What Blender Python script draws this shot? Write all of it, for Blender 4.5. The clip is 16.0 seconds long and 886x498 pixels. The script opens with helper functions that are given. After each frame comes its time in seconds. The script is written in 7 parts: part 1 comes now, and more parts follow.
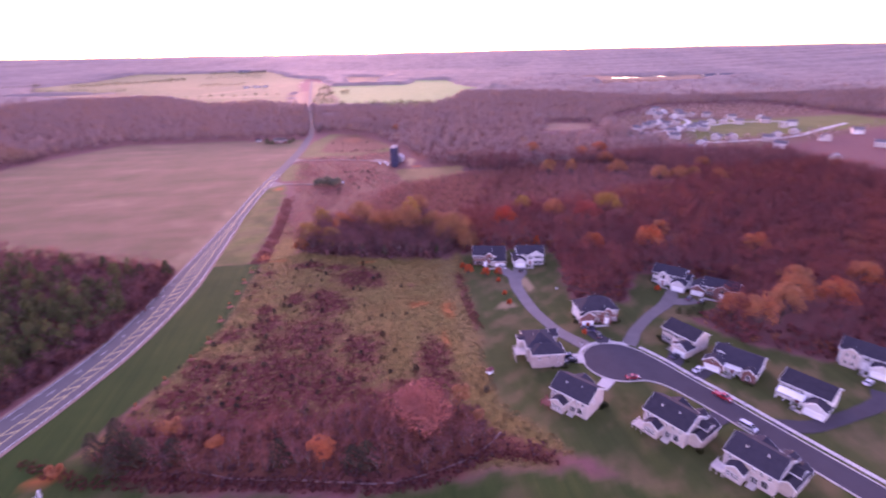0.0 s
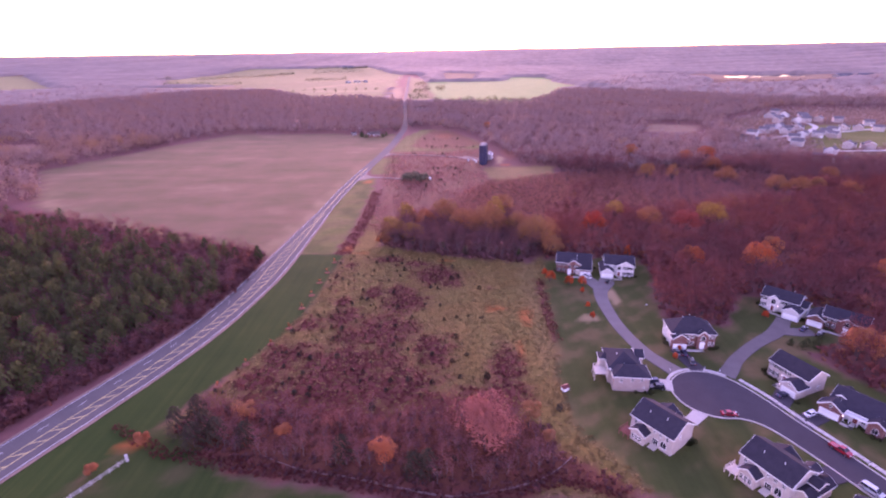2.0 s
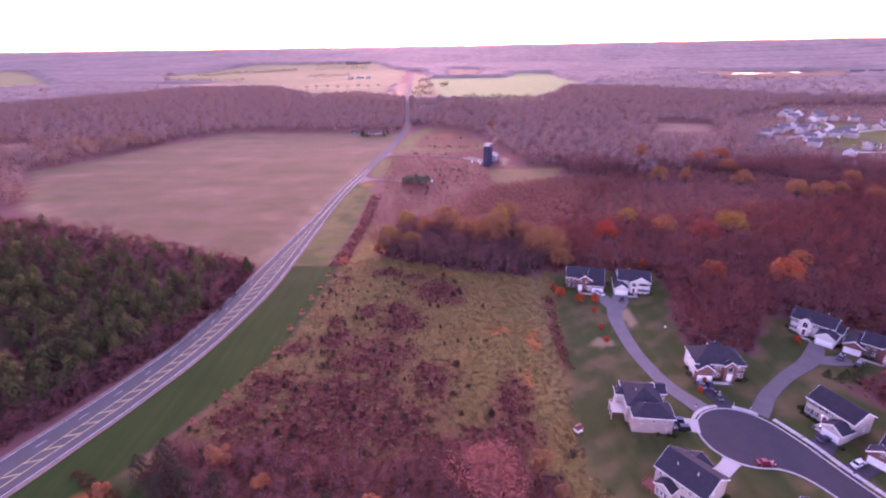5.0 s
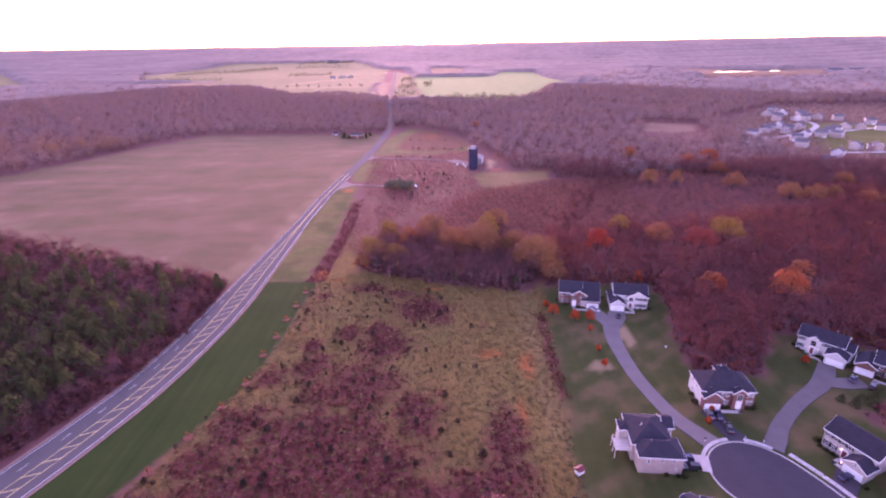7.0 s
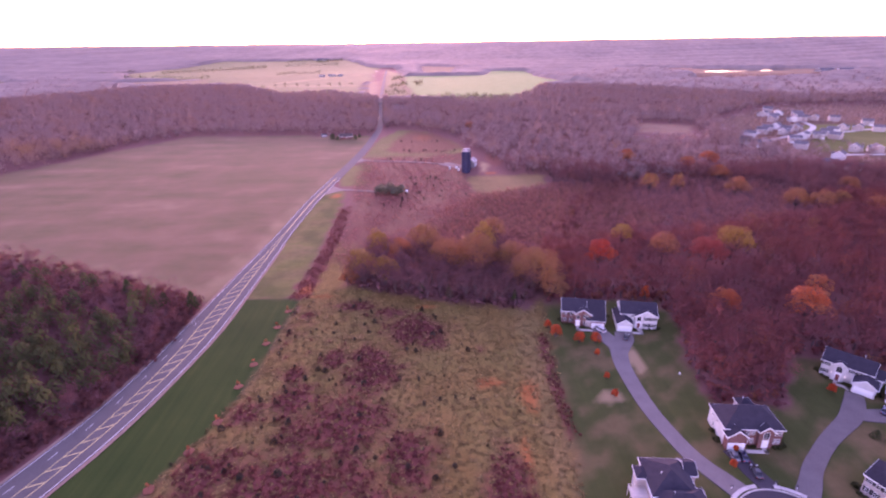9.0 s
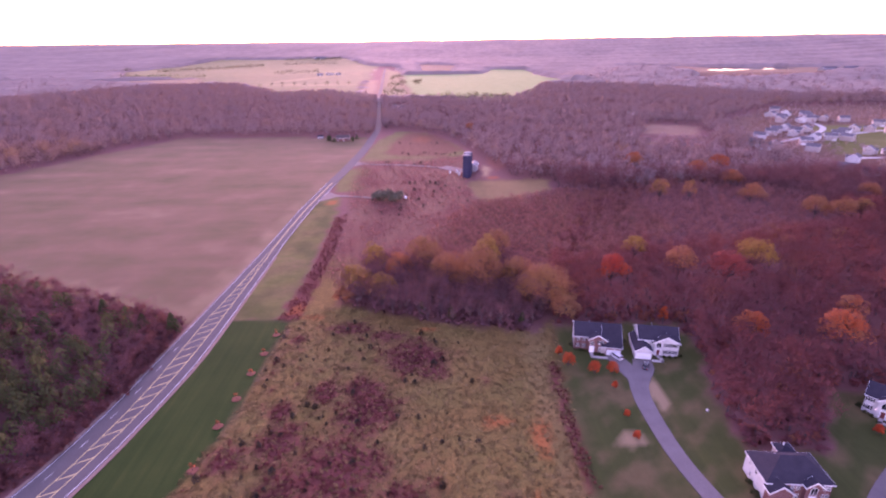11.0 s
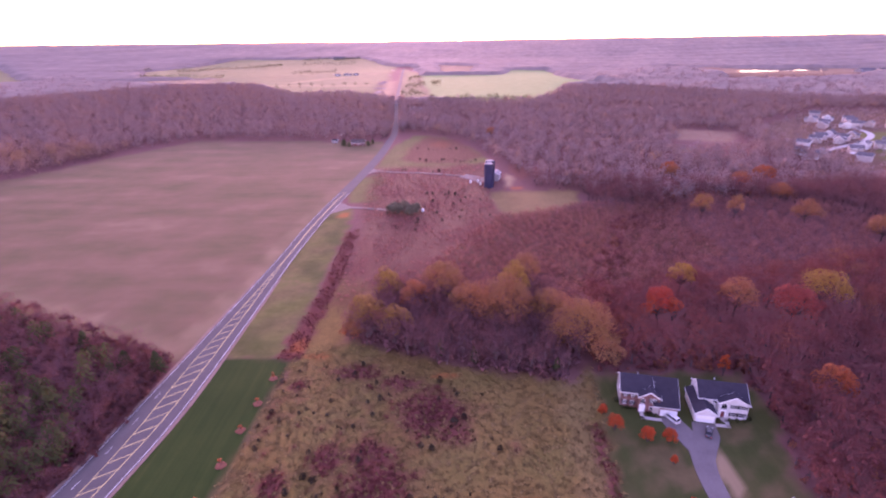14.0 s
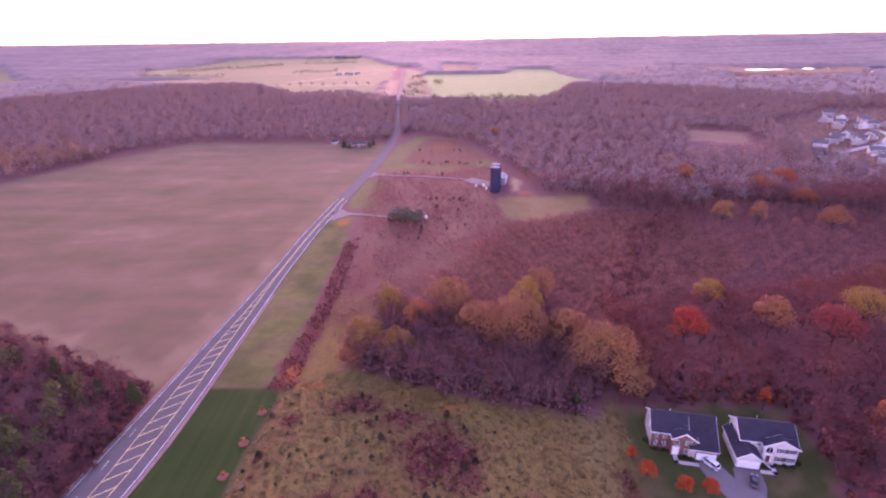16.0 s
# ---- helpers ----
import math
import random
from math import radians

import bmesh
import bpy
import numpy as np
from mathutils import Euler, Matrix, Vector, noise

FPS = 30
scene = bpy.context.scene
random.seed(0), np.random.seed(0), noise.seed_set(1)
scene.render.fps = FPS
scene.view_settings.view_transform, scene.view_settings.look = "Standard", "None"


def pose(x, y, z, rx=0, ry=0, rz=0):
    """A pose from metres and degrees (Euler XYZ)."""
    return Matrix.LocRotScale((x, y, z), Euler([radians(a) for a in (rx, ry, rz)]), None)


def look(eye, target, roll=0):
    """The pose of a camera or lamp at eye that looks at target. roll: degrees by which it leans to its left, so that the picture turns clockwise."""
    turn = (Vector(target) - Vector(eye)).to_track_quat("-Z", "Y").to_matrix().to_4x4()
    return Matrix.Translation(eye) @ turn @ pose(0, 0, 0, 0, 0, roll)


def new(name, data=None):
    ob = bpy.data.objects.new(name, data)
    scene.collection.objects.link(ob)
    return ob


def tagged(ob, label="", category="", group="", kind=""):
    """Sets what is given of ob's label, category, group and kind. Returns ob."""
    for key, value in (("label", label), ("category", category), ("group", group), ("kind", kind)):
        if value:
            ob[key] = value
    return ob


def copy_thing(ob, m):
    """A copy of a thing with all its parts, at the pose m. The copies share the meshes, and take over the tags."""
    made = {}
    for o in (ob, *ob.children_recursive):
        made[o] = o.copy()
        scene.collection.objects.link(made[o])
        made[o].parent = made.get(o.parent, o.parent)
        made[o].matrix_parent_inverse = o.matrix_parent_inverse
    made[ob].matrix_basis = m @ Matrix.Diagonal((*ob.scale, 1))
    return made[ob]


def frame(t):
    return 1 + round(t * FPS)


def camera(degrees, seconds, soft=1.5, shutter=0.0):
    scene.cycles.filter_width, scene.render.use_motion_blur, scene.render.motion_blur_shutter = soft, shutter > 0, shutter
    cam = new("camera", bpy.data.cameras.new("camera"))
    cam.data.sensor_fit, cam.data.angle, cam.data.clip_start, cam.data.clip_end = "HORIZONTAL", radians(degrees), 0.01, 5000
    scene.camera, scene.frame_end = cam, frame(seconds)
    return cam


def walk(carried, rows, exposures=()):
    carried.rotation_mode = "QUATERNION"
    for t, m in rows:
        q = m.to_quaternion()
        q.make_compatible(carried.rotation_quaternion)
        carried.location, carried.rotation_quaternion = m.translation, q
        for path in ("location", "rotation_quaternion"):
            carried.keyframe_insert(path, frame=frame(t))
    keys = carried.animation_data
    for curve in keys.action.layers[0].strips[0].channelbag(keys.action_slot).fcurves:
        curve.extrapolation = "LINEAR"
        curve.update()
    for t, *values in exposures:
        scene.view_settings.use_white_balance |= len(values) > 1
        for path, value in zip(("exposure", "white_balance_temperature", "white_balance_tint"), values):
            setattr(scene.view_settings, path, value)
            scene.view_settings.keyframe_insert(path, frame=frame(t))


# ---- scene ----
cam = camera(82.5, 16.0, soft=2.1, shutter=0.6)
PATH = [
    (0, (-1.943, -3.878, 104.889), (-1.644, -2.04, 104.159), -1.1),
    (0.5, (-1.55, -2.531, 104.849), (-1.45, -0.672, 104.118), -1.0),
    (1, (-0.313, -1.258, 104.421), (-0.285, 0.603, 103.689), -1.0),
    (1.5, (0.386, 0.64, 104.233), (0.379, 2.5, 103.5), -1.0),
    (2, (0.693, 2.852, 104.305), (0.658, 4.711, 103.57), -1.0),
    (2.5, (1.144, 5.301, 104.15), (1.099, 7.16, 103.413), -1.0),
    (3, (1.278, 8.132, 104.063), (1.21, 9.989, 103.323), -1.0),
    (3.5, (1.54, 11.232, 104.347), (1.469, 13.088, 103.605), -1.0),
    (4, (1.613, 14.677, 104.696), (1.544, 16.532, 103.951), -1.0),
    (6.5, (1.738, 34.51, 106.196), (1.733, 36.362, 105.442), -1.0),
    (7, (1.577, 38.764, 106.254), (1.585, 40.616, 105.498), -1.0),
    (7.5, (1.283, 43.07, 106.287), (1.306, 44.921, 105.529), -0.9),
    (8, (1.184, 47.595, 106.355), (1.222, 49.445, 105.596), -0.8),
    (10.5, (0.593, 70.802, 106.965), (0.637, 72.649, 106.198), -0.8),
    (11, (0.575, 75.557, 107.23), (0.62, 77.403, 106.462), -0.8),
    (11.5, (0.251, 80.501, 107.194), (0.292, 82.348, 106.428), -0.9),
    (12, (0.17, 85.733, 107.178), (0.198, 87.579, 106.41), -0.9),
    (12.5, (0.095, 90.603, 107.241), (0.106, 92.45, 106.473), -0.9),
    (13, (-0.253, 95.362, 107.522), (-0.262, 97.208, 106.753), -0.9),
    (13.5, (-0.504, 100.329, 107.517), (-0.52, 102.176, 106.749), -0.9),
    (14, (-1.074, 105.389, 107.38), (-1.092, 107.236, 106.613), -0.8),
    (14.5, (-1.337, 109.96, 107.502), (-1.358, 111.807, 106.735), -0.9),
    (15, (-1.681, 114.73, 107.383), (-1.704, 116.576, 106.615), -0.9),
    (15.5, (-2.311, 119.34, 107.107), (-2.335, 121.186, 106.337), -0.9),
    (16, (-2.916, 124.033, 106.523), (-2.941, 125.878, 105.753), -0.9),
]
walk(cam, [(t, look(eye, target, roll)) for t, eye, target, roll in PATH], exposures=[(0.0, 2.79, 6280, 104), (16.0, 2.74, 6350, 104)])


# ---- light ----
SUN_AZIMUTH, SUN_HEIGHT = -4.0, 6.0
world = bpy.data.worlds.new("dusk_sky")
scene.world = world
world.use_nodes = True
wn, wl = world.node_tree.nodes, world.node_tree.links
sky = wn.new("ShaderNodeTexSky")
sky.sky_type, sky.sun_disc = "NISHITA", False
sky.sun_elevation, sky.sun_rotation = radians(SUN_HEIGHT), radians(SUN_AZIMUTH)
sky.altitude, sky.air_density, sky.dust_density, sky.ozone_density = 100, 1.0, 0.7, 1.0
wl.new(sky.outputs[0], wn["Background"].inputs[0])
wn["Background"].inputs[1].default_value = 0.15
lamp = bpy.data.lights.new("sun", "SUN")
lamp.energy, lamp.angle, lamp.color = 0.5, radians(15), (1.0, 0.72, 0.6)
a, e = radians(-SUN_AZIMUTH), radians(SUN_HEIGHT)
new("sun", lamp).matrix_world = look((-math.sin(a) * 900, math.cos(a) * 900, 900 * math.tan(e) + 60), (0, 0, 60))


# ---- materials ----
def nodes_of(name):
    m = bpy.data.materials.new(name)
    m.use_nodes = True
    n, l = m.node_tree.nodes, m.node_tree.links
    return m, n, l, n["Principled BSDF"]


def ramp_of(n, stops):
    r = n.new("ShaderNodeValToRGB")
    while len(r.color_ramp.elements) < len(stops):
        r.color_ramp.elements.new(0.5)
    for el, (p, c) in zip(r.color_ramp.elements, stops):
        el.position, el.color = p, (*c, 1)
    return r


def noise_of(n, l, scale, detail=4, vec=None, rough=0.6):
    t = n.new("ShaderNodeTexNoise")
    t.inputs["Scale"].default_value, t.inputs["Detail"].default_value = scale, detail
    t.inputs["Roughness"].default_value = rough
    if vec is not None:
        l.new(vec, t.inputs["Vector"])
    return t.outputs["Fac"]


def mixed(n, l, fac, a, b, how="MIX"):
    x = n.new("ShaderNodeMix")
    x.data_type, x.blend_type = "RGBA", how
    for val, slot in ((fac, 0), (a, 6), (b, 7)):
        if isinstance(val, (int, float)):
            x.inputs[slot].default_value = val
        elif isinstance(val, tuple):
            x.inputs[slot].default_value = (*val, 1)
        else:
            l.new(val, x.inputs[slot])
    return x.outputs[2]


def bumped(n, l, bsdf, height, strength, distance=0.05):
    b = n.new("ShaderNodeBump")
    b.inputs["Strength"].default_value, b.inputs["Distance"].default_value = strength, distance
    l.new(height, b.inputs["Height"])
    l.new(b.outputs[0], bsdf.inputs["Normal"])


def surface(name, dark, light, scale=1.0, rough=0.8, metal=0.0, bump=0.3, distance=0.02, coat=0.0):
    """Two tones mixed by a coarse and a fine noise, in metres, with a slight change from object to object."""
    m, n, l, b = nodes_of(name)
    pos = n.new("ShaderNodeNewGeometry").outputs["Position"]
    coarse = noise_of(n, l, scale * 0.25, 3, pos)
    fine = noise_of(n, l, scale * 3.0, 5, pos)
    f = mixed(n, l, 0.5, coarse, fine)
    r = ramp_of(n, [(0.3, dark), (0.7, light)])
    l.new(f, r.inputs[0])
    info = n.new("ShaderNodeObjectInfo").outputs["Random"]
    v = n.new("ShaderNodeMapRange")
    v.inputs[3].default_value, v.inputs[4].default_value = 0.9, 1.08
    l.new(info, v.inputs[0])
    hsv = n.new("ShaderNodeHueSaturation")
    l.new(v.outputs[0], hsv.inputs["Value"])
    l.new(r.outputs[0], hsv.inputs["Color"])
    l.new(hsv.outputs[0], b.inputs["Base Color"])
    b.inputs["Roughness"].default_value, b.inputs["Metallic"].default_value = rough, metal
    b.inputs["Coat Weight"].default_value = coat
    b.inputs["Specular IOR Level"].default_value = 0.12 if rough > 0.8 else 0.4
    if bump:
        bumped(n, l, b, fine, bump, distance)
    return m


def foliage(name, stops, rough=0.85, spread=0.25):
    """Leaf or twig colours: one tone for each tree (attribute "tone"), shaded by the crown's roundness (attribute "outward")."""
    m, n, l, b = nodes_of(name)
    at = n.new("ShaderNodeAttribute")
    at.attribute_name = "tone"
    r = ramp_of(n, stops)
    info = n.new("ShaderNodeObjectInfo").outputs["Random"]
    add = n.new("ShaderNodeMath")
    add.operation = "MULTIPLY_ADD"
    l.new(info, add.inputs[0])
    add.inputs[1].default_value = 0.12
    l.new(at.outputs["Fac"], add.inputs[2])
    l.new(add.outputs[0], r.inputs[0])
    isl = n.new("ShaderNodeNewGeometry").outputs["Random Per Island"]
    v = n.new("ShaderNodeMapRange")
    v.inputs[3].default_value, v.inputs[4].default_value = 1 - spread, 1 + spread
    l.new(isl, v.inputs[0])
    hsv = n.new("ShaderNodeHueSaturation")
    l.new(v.outputs[0], hsv.inputs["Value"])
    l.new(r.outputs[0], hsv.inputs["Color"])
    l.new(hsv.outputs[0], b.inputs["Base Color"])
    b.inputs["Roughness"].default_value = rough
    b.inputs["Specular IOR Level"].default_value = 0.2
    out = n.new("ShaderNodeAttribute")
    out.attribute_name = "outward"
    leaf = n.new("ShaderNodeVectorMath")
    leaf.operation = "SCALE"
    leaf.inputs["Scale"].default_value = 0.18
    l.new(n.new("ShaderNodeNewGeometry").outputs["Normal"], leaf.inputs[0])
    both = n.new("ShaderNodeVectorMath")
    l.new(out.outputs["Vector"], both.inputs[0])
    l.new(leaf.outputs[0], both.inputs[1])
    unit = n.new("ShaderNodeVectorMath")
    unit.operation = "NORMALIZE"
    l.new(both.outputs[0], unit.inputs[0])
    l.new(unit.outputs[0], b.inputs["Normal"])
    thin = n.new("ShaderNodeBsdfTranslucent")
    l.new(hsv.outputs[0], thin.inputs[0])
    l.new(unit.outputs[0], thin.inputs["Normal"])
    mx = n.new("ShaderNodeMixShader")
    mx.inputs[0].default_value = 0.4
    l.new(b.outputs[0], mx.inputs[1])
    l.new(thin.outputs[0], mx.inputs[2])
    l.new(mx.outputs[0], n["Material Output"].inputs[0])
    return m


ASPHALT = surface("asphalt", (0.105, 0.093, 0.088), (0.15, 0.134, 0.126), 0.6, 0.9)
ASPHALT_NEW = surface("dark_asphalt", (0.054, 0.045, 0.052), (0.074, 0.062, 0.071), 0.6, 0.9)
CONCRETE = surface("concrete", (0.4, 0.365, 0.33), (0.54, 0.5, 0.45), 1.0, 0.85)
WHITE_LINE = surface("white_road_paint", (0.55, 0.54, 0.52), (0.75, 0.74, 0.72), 3, 0.7)
YELLOW_LINE = surface("yellow_road_paint", (0.66, 0.5, 0.18), (0.8, 0.63, 0.27), 3, 0.7)
GRAVEL = surface("gravel", (0.2, 0.15, 0.125), (0.31, 0.24, 0.205), 2, 0.95)
SHINGLE = surface("dark_shingles", (0.026, 0.023, 0.033), (0.047, 0.042, 0.056), 2.5, 0.9, bump=0.6)
TRIM = surface("white_trim", (0.76, 0.76, 0.75), (0.84, 0.84, 0.83), 2, 0.5)
BARK = surface("bark", (0.09, 0.055, 0.053), (0.15, 0.095, 0.09), 3, 0.95, bump=0.8)
BARE = foliage("bare_twigs", [(0.0, (0.185, 0.071, 0.076)), (0.45, (0.25, 0.078, 0.075)), (0.7, (0.31, 0.088, 0.066)), (0.88, (0.35, 0.13, 0.066)), (1.0, (0.36, 0.175, 0.072))], spread=0.1)
BARE_DARK = foliage("dark_bare_twigs", [(0.0, (0.215, 0.102, 0.108)), (0.6, (0.275, 0.114, 0.112)), (1.0, (0.33, 0.125, 0.098))], spread=0.1)
BARE_DEEP = foliage("deep_maroon_twigs", [(0.0, (0.12, 0.056, 0.058)), (0.6, (0.175, 0.063, 0.06)), (1.0, (0.24, 0.082, 0.066))], spread=0.12)
BARE_YOUNG = foliage("young_red_twigs", [(0.0, (0.33, 0.14, 0.128)), (0.5, (0.41, 0.16, 0.128)), (1.0, (0.48, 0.2, 0.125))], spread=0.08)
# far twigs: distance haze painted into the base colour, paler and greyer than near
BARE_HAZED = foliage("hazed_bare_twigs", [(0.0, (0.35, 0.26, 0.262)), (0.4, (0.385, 0.267, 0.253)), (0.75, (0.43, 0.262, 0.21)), (1.0, (0.46, 0.27, 0.155))], spread=0.04)
AUTUMN = foliage("autumn_leaves", [(0.0, (0.46, 0.05, 0.035)), (0.25, (0.52, 0.115, 0.035)), (0.5, (0.42, 0.16, 0.074)), (0.75, (0.375, 0.172, 0.078)), (1.0, (0.41, 0.23, 0.048))], spread=0.15)
PINE = foliage("evergreen_needles", [(0.0, (0.056, 0.07, 0.025)), (0.6, (0.08, 0.09, 0.031)), (1.0, (0.12, 0.118, 0.038))], spread=0.1)
BRAMBLE = foliage("brambles", [(0.0, (0.115, 0.027, 0.026)), (0.5, (0.17, 0.04, 0.034)), (1.0, (0.25, 0.08, 0.05))], spread=0.12)


# ---- ground ----
def smooth(a, b, v):
    s = np.clip((v - a) / (b - a), 0, 1)
    return s * s * (3 - 2 * s)


def wave(x, y, size, seed):
    """Cheap smooth noise of about -1 to 1, for whole arrays of places."""
    rng = np.random.RandomState(seed)
    out = np.zeros(np.shape(x))
    for octave in range(3):
        for _ in range(4):
            th, ph = rng.uniform(0, 6.28, 2)
            k = 6.28 / (size / 2 ** octave) * rng.uniform(0.7, 1.4)
            out += np.sin(k * (x * np.cos(th) + y * np.sin(th)) + ph) / 2 ** octave
    return out / 4.0


def inside(x, y, poly):
    """Signed distance to a plan outline: positive inside."""
    px, py = np.array([p[0] for p in poly], float), np.array([p[1] for p in poly], float)
    dist = np.full(x.shape, 1e9)
    odd = np.zeros(x.shape, bool)
    for i in range(len(poly)):
        x0, y0, x1, y1 = px[i - 1], py[i - 1], px[i], py[i]
        ex, ey = x1 - x0, y1 - y0
        s = np.clip(((x - x0) * ex + (y - y0) * ey) / (ex * ex + ey * ey + 1e-9), 0, 1)
        dist = np.minimum(dist, np.hypot(x - x0 - s * ex, y - y0 - s * ey))
        if y0 != y1:
            odd ^= ((y0 > y) != (y1 > y)) & (x < (x1 - x0) * (y - y0) / (y1 - y0) + x0)
    return np.where(odd, dist, -dist)


def ground_z(x, y):
    r = np.hypot(x, y - 100)
    pond = smooth(420, 230, np.hypot((x - 985) * 0.8, y - 1672))
    return (90 * smooth(2300, 4800, r) ** 0.9 + 5 * wave(x, y, 900, 5) * smooth(1100, 2200, r)) * (1 - pond) + 9 * pond


# plan outlines, in metres
CROP = [(-399, 483), (-310, 362), (-260, 328), (-183, 294), (-100, 258), (-90, 300), (-86, 380), (-79, 480), (-70, 600), (-63, 670), (-161, 696), (-295, 704), (-346, 607)]
STRIP = [(-59, 260), (-60.5, 225), (-62, 200), (-66, 178), (-74.5, 156), (-81, 143), (-88, 125), (-108, 86), (-126, 98), (-116, 116), (-104, 152), (-97, 180), (-93, 215), (-91, 262)]
VERGE = [(-90, 262), (-64, 260), (-62, 300), (-62, 390), (-66, 440), (-82, 440), (-86, 340)]
FRONT_GRASS = [(-125, 60), (-106, 92), (-90, 124), (-84, 124), (-60, 105), (-10, 94), (20, 96), (48, 94), (70, 80), (180, 60), (420, -300), (-420, -300), (-135, 40)]
RED_STRIP = [(-64, 260), (-55, 260), (-54, 290), (-53, 328), (-54, 399), (-62, 390), (-60, 318), (-63, 279)]
LAWN = [(49, 250), (46, 225), (43, 197), (38, 150), (36, 125), (52, 100), (70, 70), (170, 60), (175, 110), (150, 128), (136, 140), (128, 160), (150, 170), (165, 190), (140, 205), (128, 205), (110, 179), (88, 181), (88, 200), (98, 230), (98, 250)]
MEADOW = [(36, 421), (66, 430), (92, 447), (97, 478), (40, 478), (30, 470)]
MOUND = [(-66, 554), (-59, 659), (-38, 722), (-5, 712), (30, 632), (40, 575), (0, 553)]
RED_MOUND = [(-44, 588), (-40, 650), (-24, 718), (12, 690), (36, 602), (10, 574), (-30, 578)]
GREEN_FIELD = [(-77, 1806), (-63, 1479), (-43, 1319), (-29, 1109), (9, 1085), (150, 1049), (207, 1159), (287, 1400), (422, 1392), (346, 1596), (365, 2040), (237, 2074), (184, 1858)]
PALE_A = [(-1015, 1689), (-718, 1814), (-683, 1628), (-662, 1496), (-783, 1569)]
TAN_FAR = [(-718, 1814), (-533, 1965), (-199, 1980), (-166, 1655), (-183, 1595), (-157, 1270), (-130, 1150), (-250, 1240), (-291, 1206), (-362, 1263), (-465, 1463), (-564, 1531), (-662, 1496)]
OLIVE_FAR = [(-1200, 2221), (-1075, 2880), (-455, 3020), (-215, 2400), (-199, 1980), (-536, 1908), (-708, 1812), (-985, 1818)]
PALE_S = [(-175, 1594), (-143, 1588), (-113, 1227), (-139, 1153)]
ROAD_STRIP = [(-169, 2264), (-86, 1892), (-63, 1479), (-41, 1253), (-45, 1115), (-78, 1100), (-100, 1202)]
PINK_CLEAR = [(-26, 2500), (118, 2330), (75, 1914), (-20, 1877)]
STREAKS = [[(-460, 1600), (-300, 1860), (-280, 1840), (-420, 1570)], [(-520, 1520), (-190, 1480), (-185, 1430), (-500, 1480)], [(-300, 1890), (-250, 1950), (-200, 1900)]]
MARSH = [(756, 2166), (937, 1822), (1165, 1763), (1500, 1720), (1480, 1600), (1145, 1558), (1000, 1545), (797, 1589), (749, 1937)]
LEFT_GREEN = [(-2002, 2495), (-1390, 1838), (-1235, 1687), (-1386, 1595), (-2200, 2000)]
SMALL_CLEAR = [[(278, 985), (325, 950), (315, 915), (280, 950)], [(360, 935), (385, 920), (375, 895), (360, 905)], [(228, 640), (250, 632), (246, 612), (230, 615)], [(-60, 972), (-36, 968), (-38, 940), (-62, 942)]]
LOT = [(283, 748), (255, 677), (309, 658), (347, 723)]
BURB = [(355, 633), (400, 760), (560, 900), (760, 900), (760, 600), (400, 470), (350, 540)]
CLEAR_LEFT = [(-800, 640), (-512, 632), (-482, 589), (-800, 570)]
LEFT_LANE = [(-420, 330), (-320, 350), (-300, 338), (-420, 318)]
SAND = [(45, 490), (49, 529), (55, 523), (50, 492)]
LANE_GREEN = [(-80, 520), (-53, 537), (-50, 458), (-72, 450)]
FARM_LAWN = [(-128, 690), (-76, 688), (-72, 668), (-126, 660)]

ROAD_LINE = [(-262, -140), (-190, -18), (-150, 58), (-132, 92), (-121.5, 118), (-114.5, 136), (-109.2, 150), (-104.3, 165), (-100.1, 180), (-96.4, 200), (-93.9, 220), (-92.4, 240), (-91.2, 262), (-90.2, 285), (-88.8, 320), (-87.8, 350), (-85.2, 410), (-79.5, 475), (-73, 545), (-68, 615), (-66, 690), (-65.5, 735), (-69, 797), (-80.5, 938), (-98, 1148), (-127, 1585), (-171, 2265)]


def along(line, step):
    """A smooth curve (Catmull-Rom) through the plan points: places about step apart."""
    p = [Vector((*q, 0)) for q in line]
    p = [2 * p[0] - p[1]] + p + [2 * p[-1] - p[-2]]
    out = []
    for i in range(1, len(p) - 2):
        k = max(2, int((p[i + 1] - p[i]).length / step))
        for j in range(k):
            t = j / k
            out.append(0.5 * (2 * p[i] + (p[i + 1] - p[i - 1]) * t + (2 * p[i - 1] - 5 * p[i] + 4 * p[i + 1] - p[i + 2]) * t * t + (3 * p[i] - p[i - 1] - 3 * p[i + 1] + p[i + 2]) * t ** 3))
    out.append(p[-2])
    return out


def axis(marks, fine, growth, low, high):
    a, b = marks
    v = list(np.arange(a, b + fine, fine))
    s = fine
    while v[-1] < high:
        s *= growth
        v.append(v[-1] + s)
    s = fine
    while v[0] > low:
        s *= growth
        v.insert(0, v[0] - s)
    return np.array(v)


gx = axis((-130, 150), 2.0, 1.045, -4600, 4600)
gy = axis((60, 300), 2.0, 1.025, -700, 4850)
GX, GY = np.meshgrid(gx, gy)
X, Y = GX.ravel(), GY.ravel()
WX, WY = X + 2.2 * wave(X, Y, 14, 11), Y + 2.2 * wave(X, Y, 14, 12)
far = smooth(500, 1500, Y)


def mask(polys, soft=2.0, warp=1.0):
    d = np.full(X.shape, -1e9)
    for p in polys:
        d = np.maximum(d, inside(X + (WX - X) * warp, Y + (WY - Y) * warp, p))
    s = soft + 10 * far
    return smooth(-s, s, d)


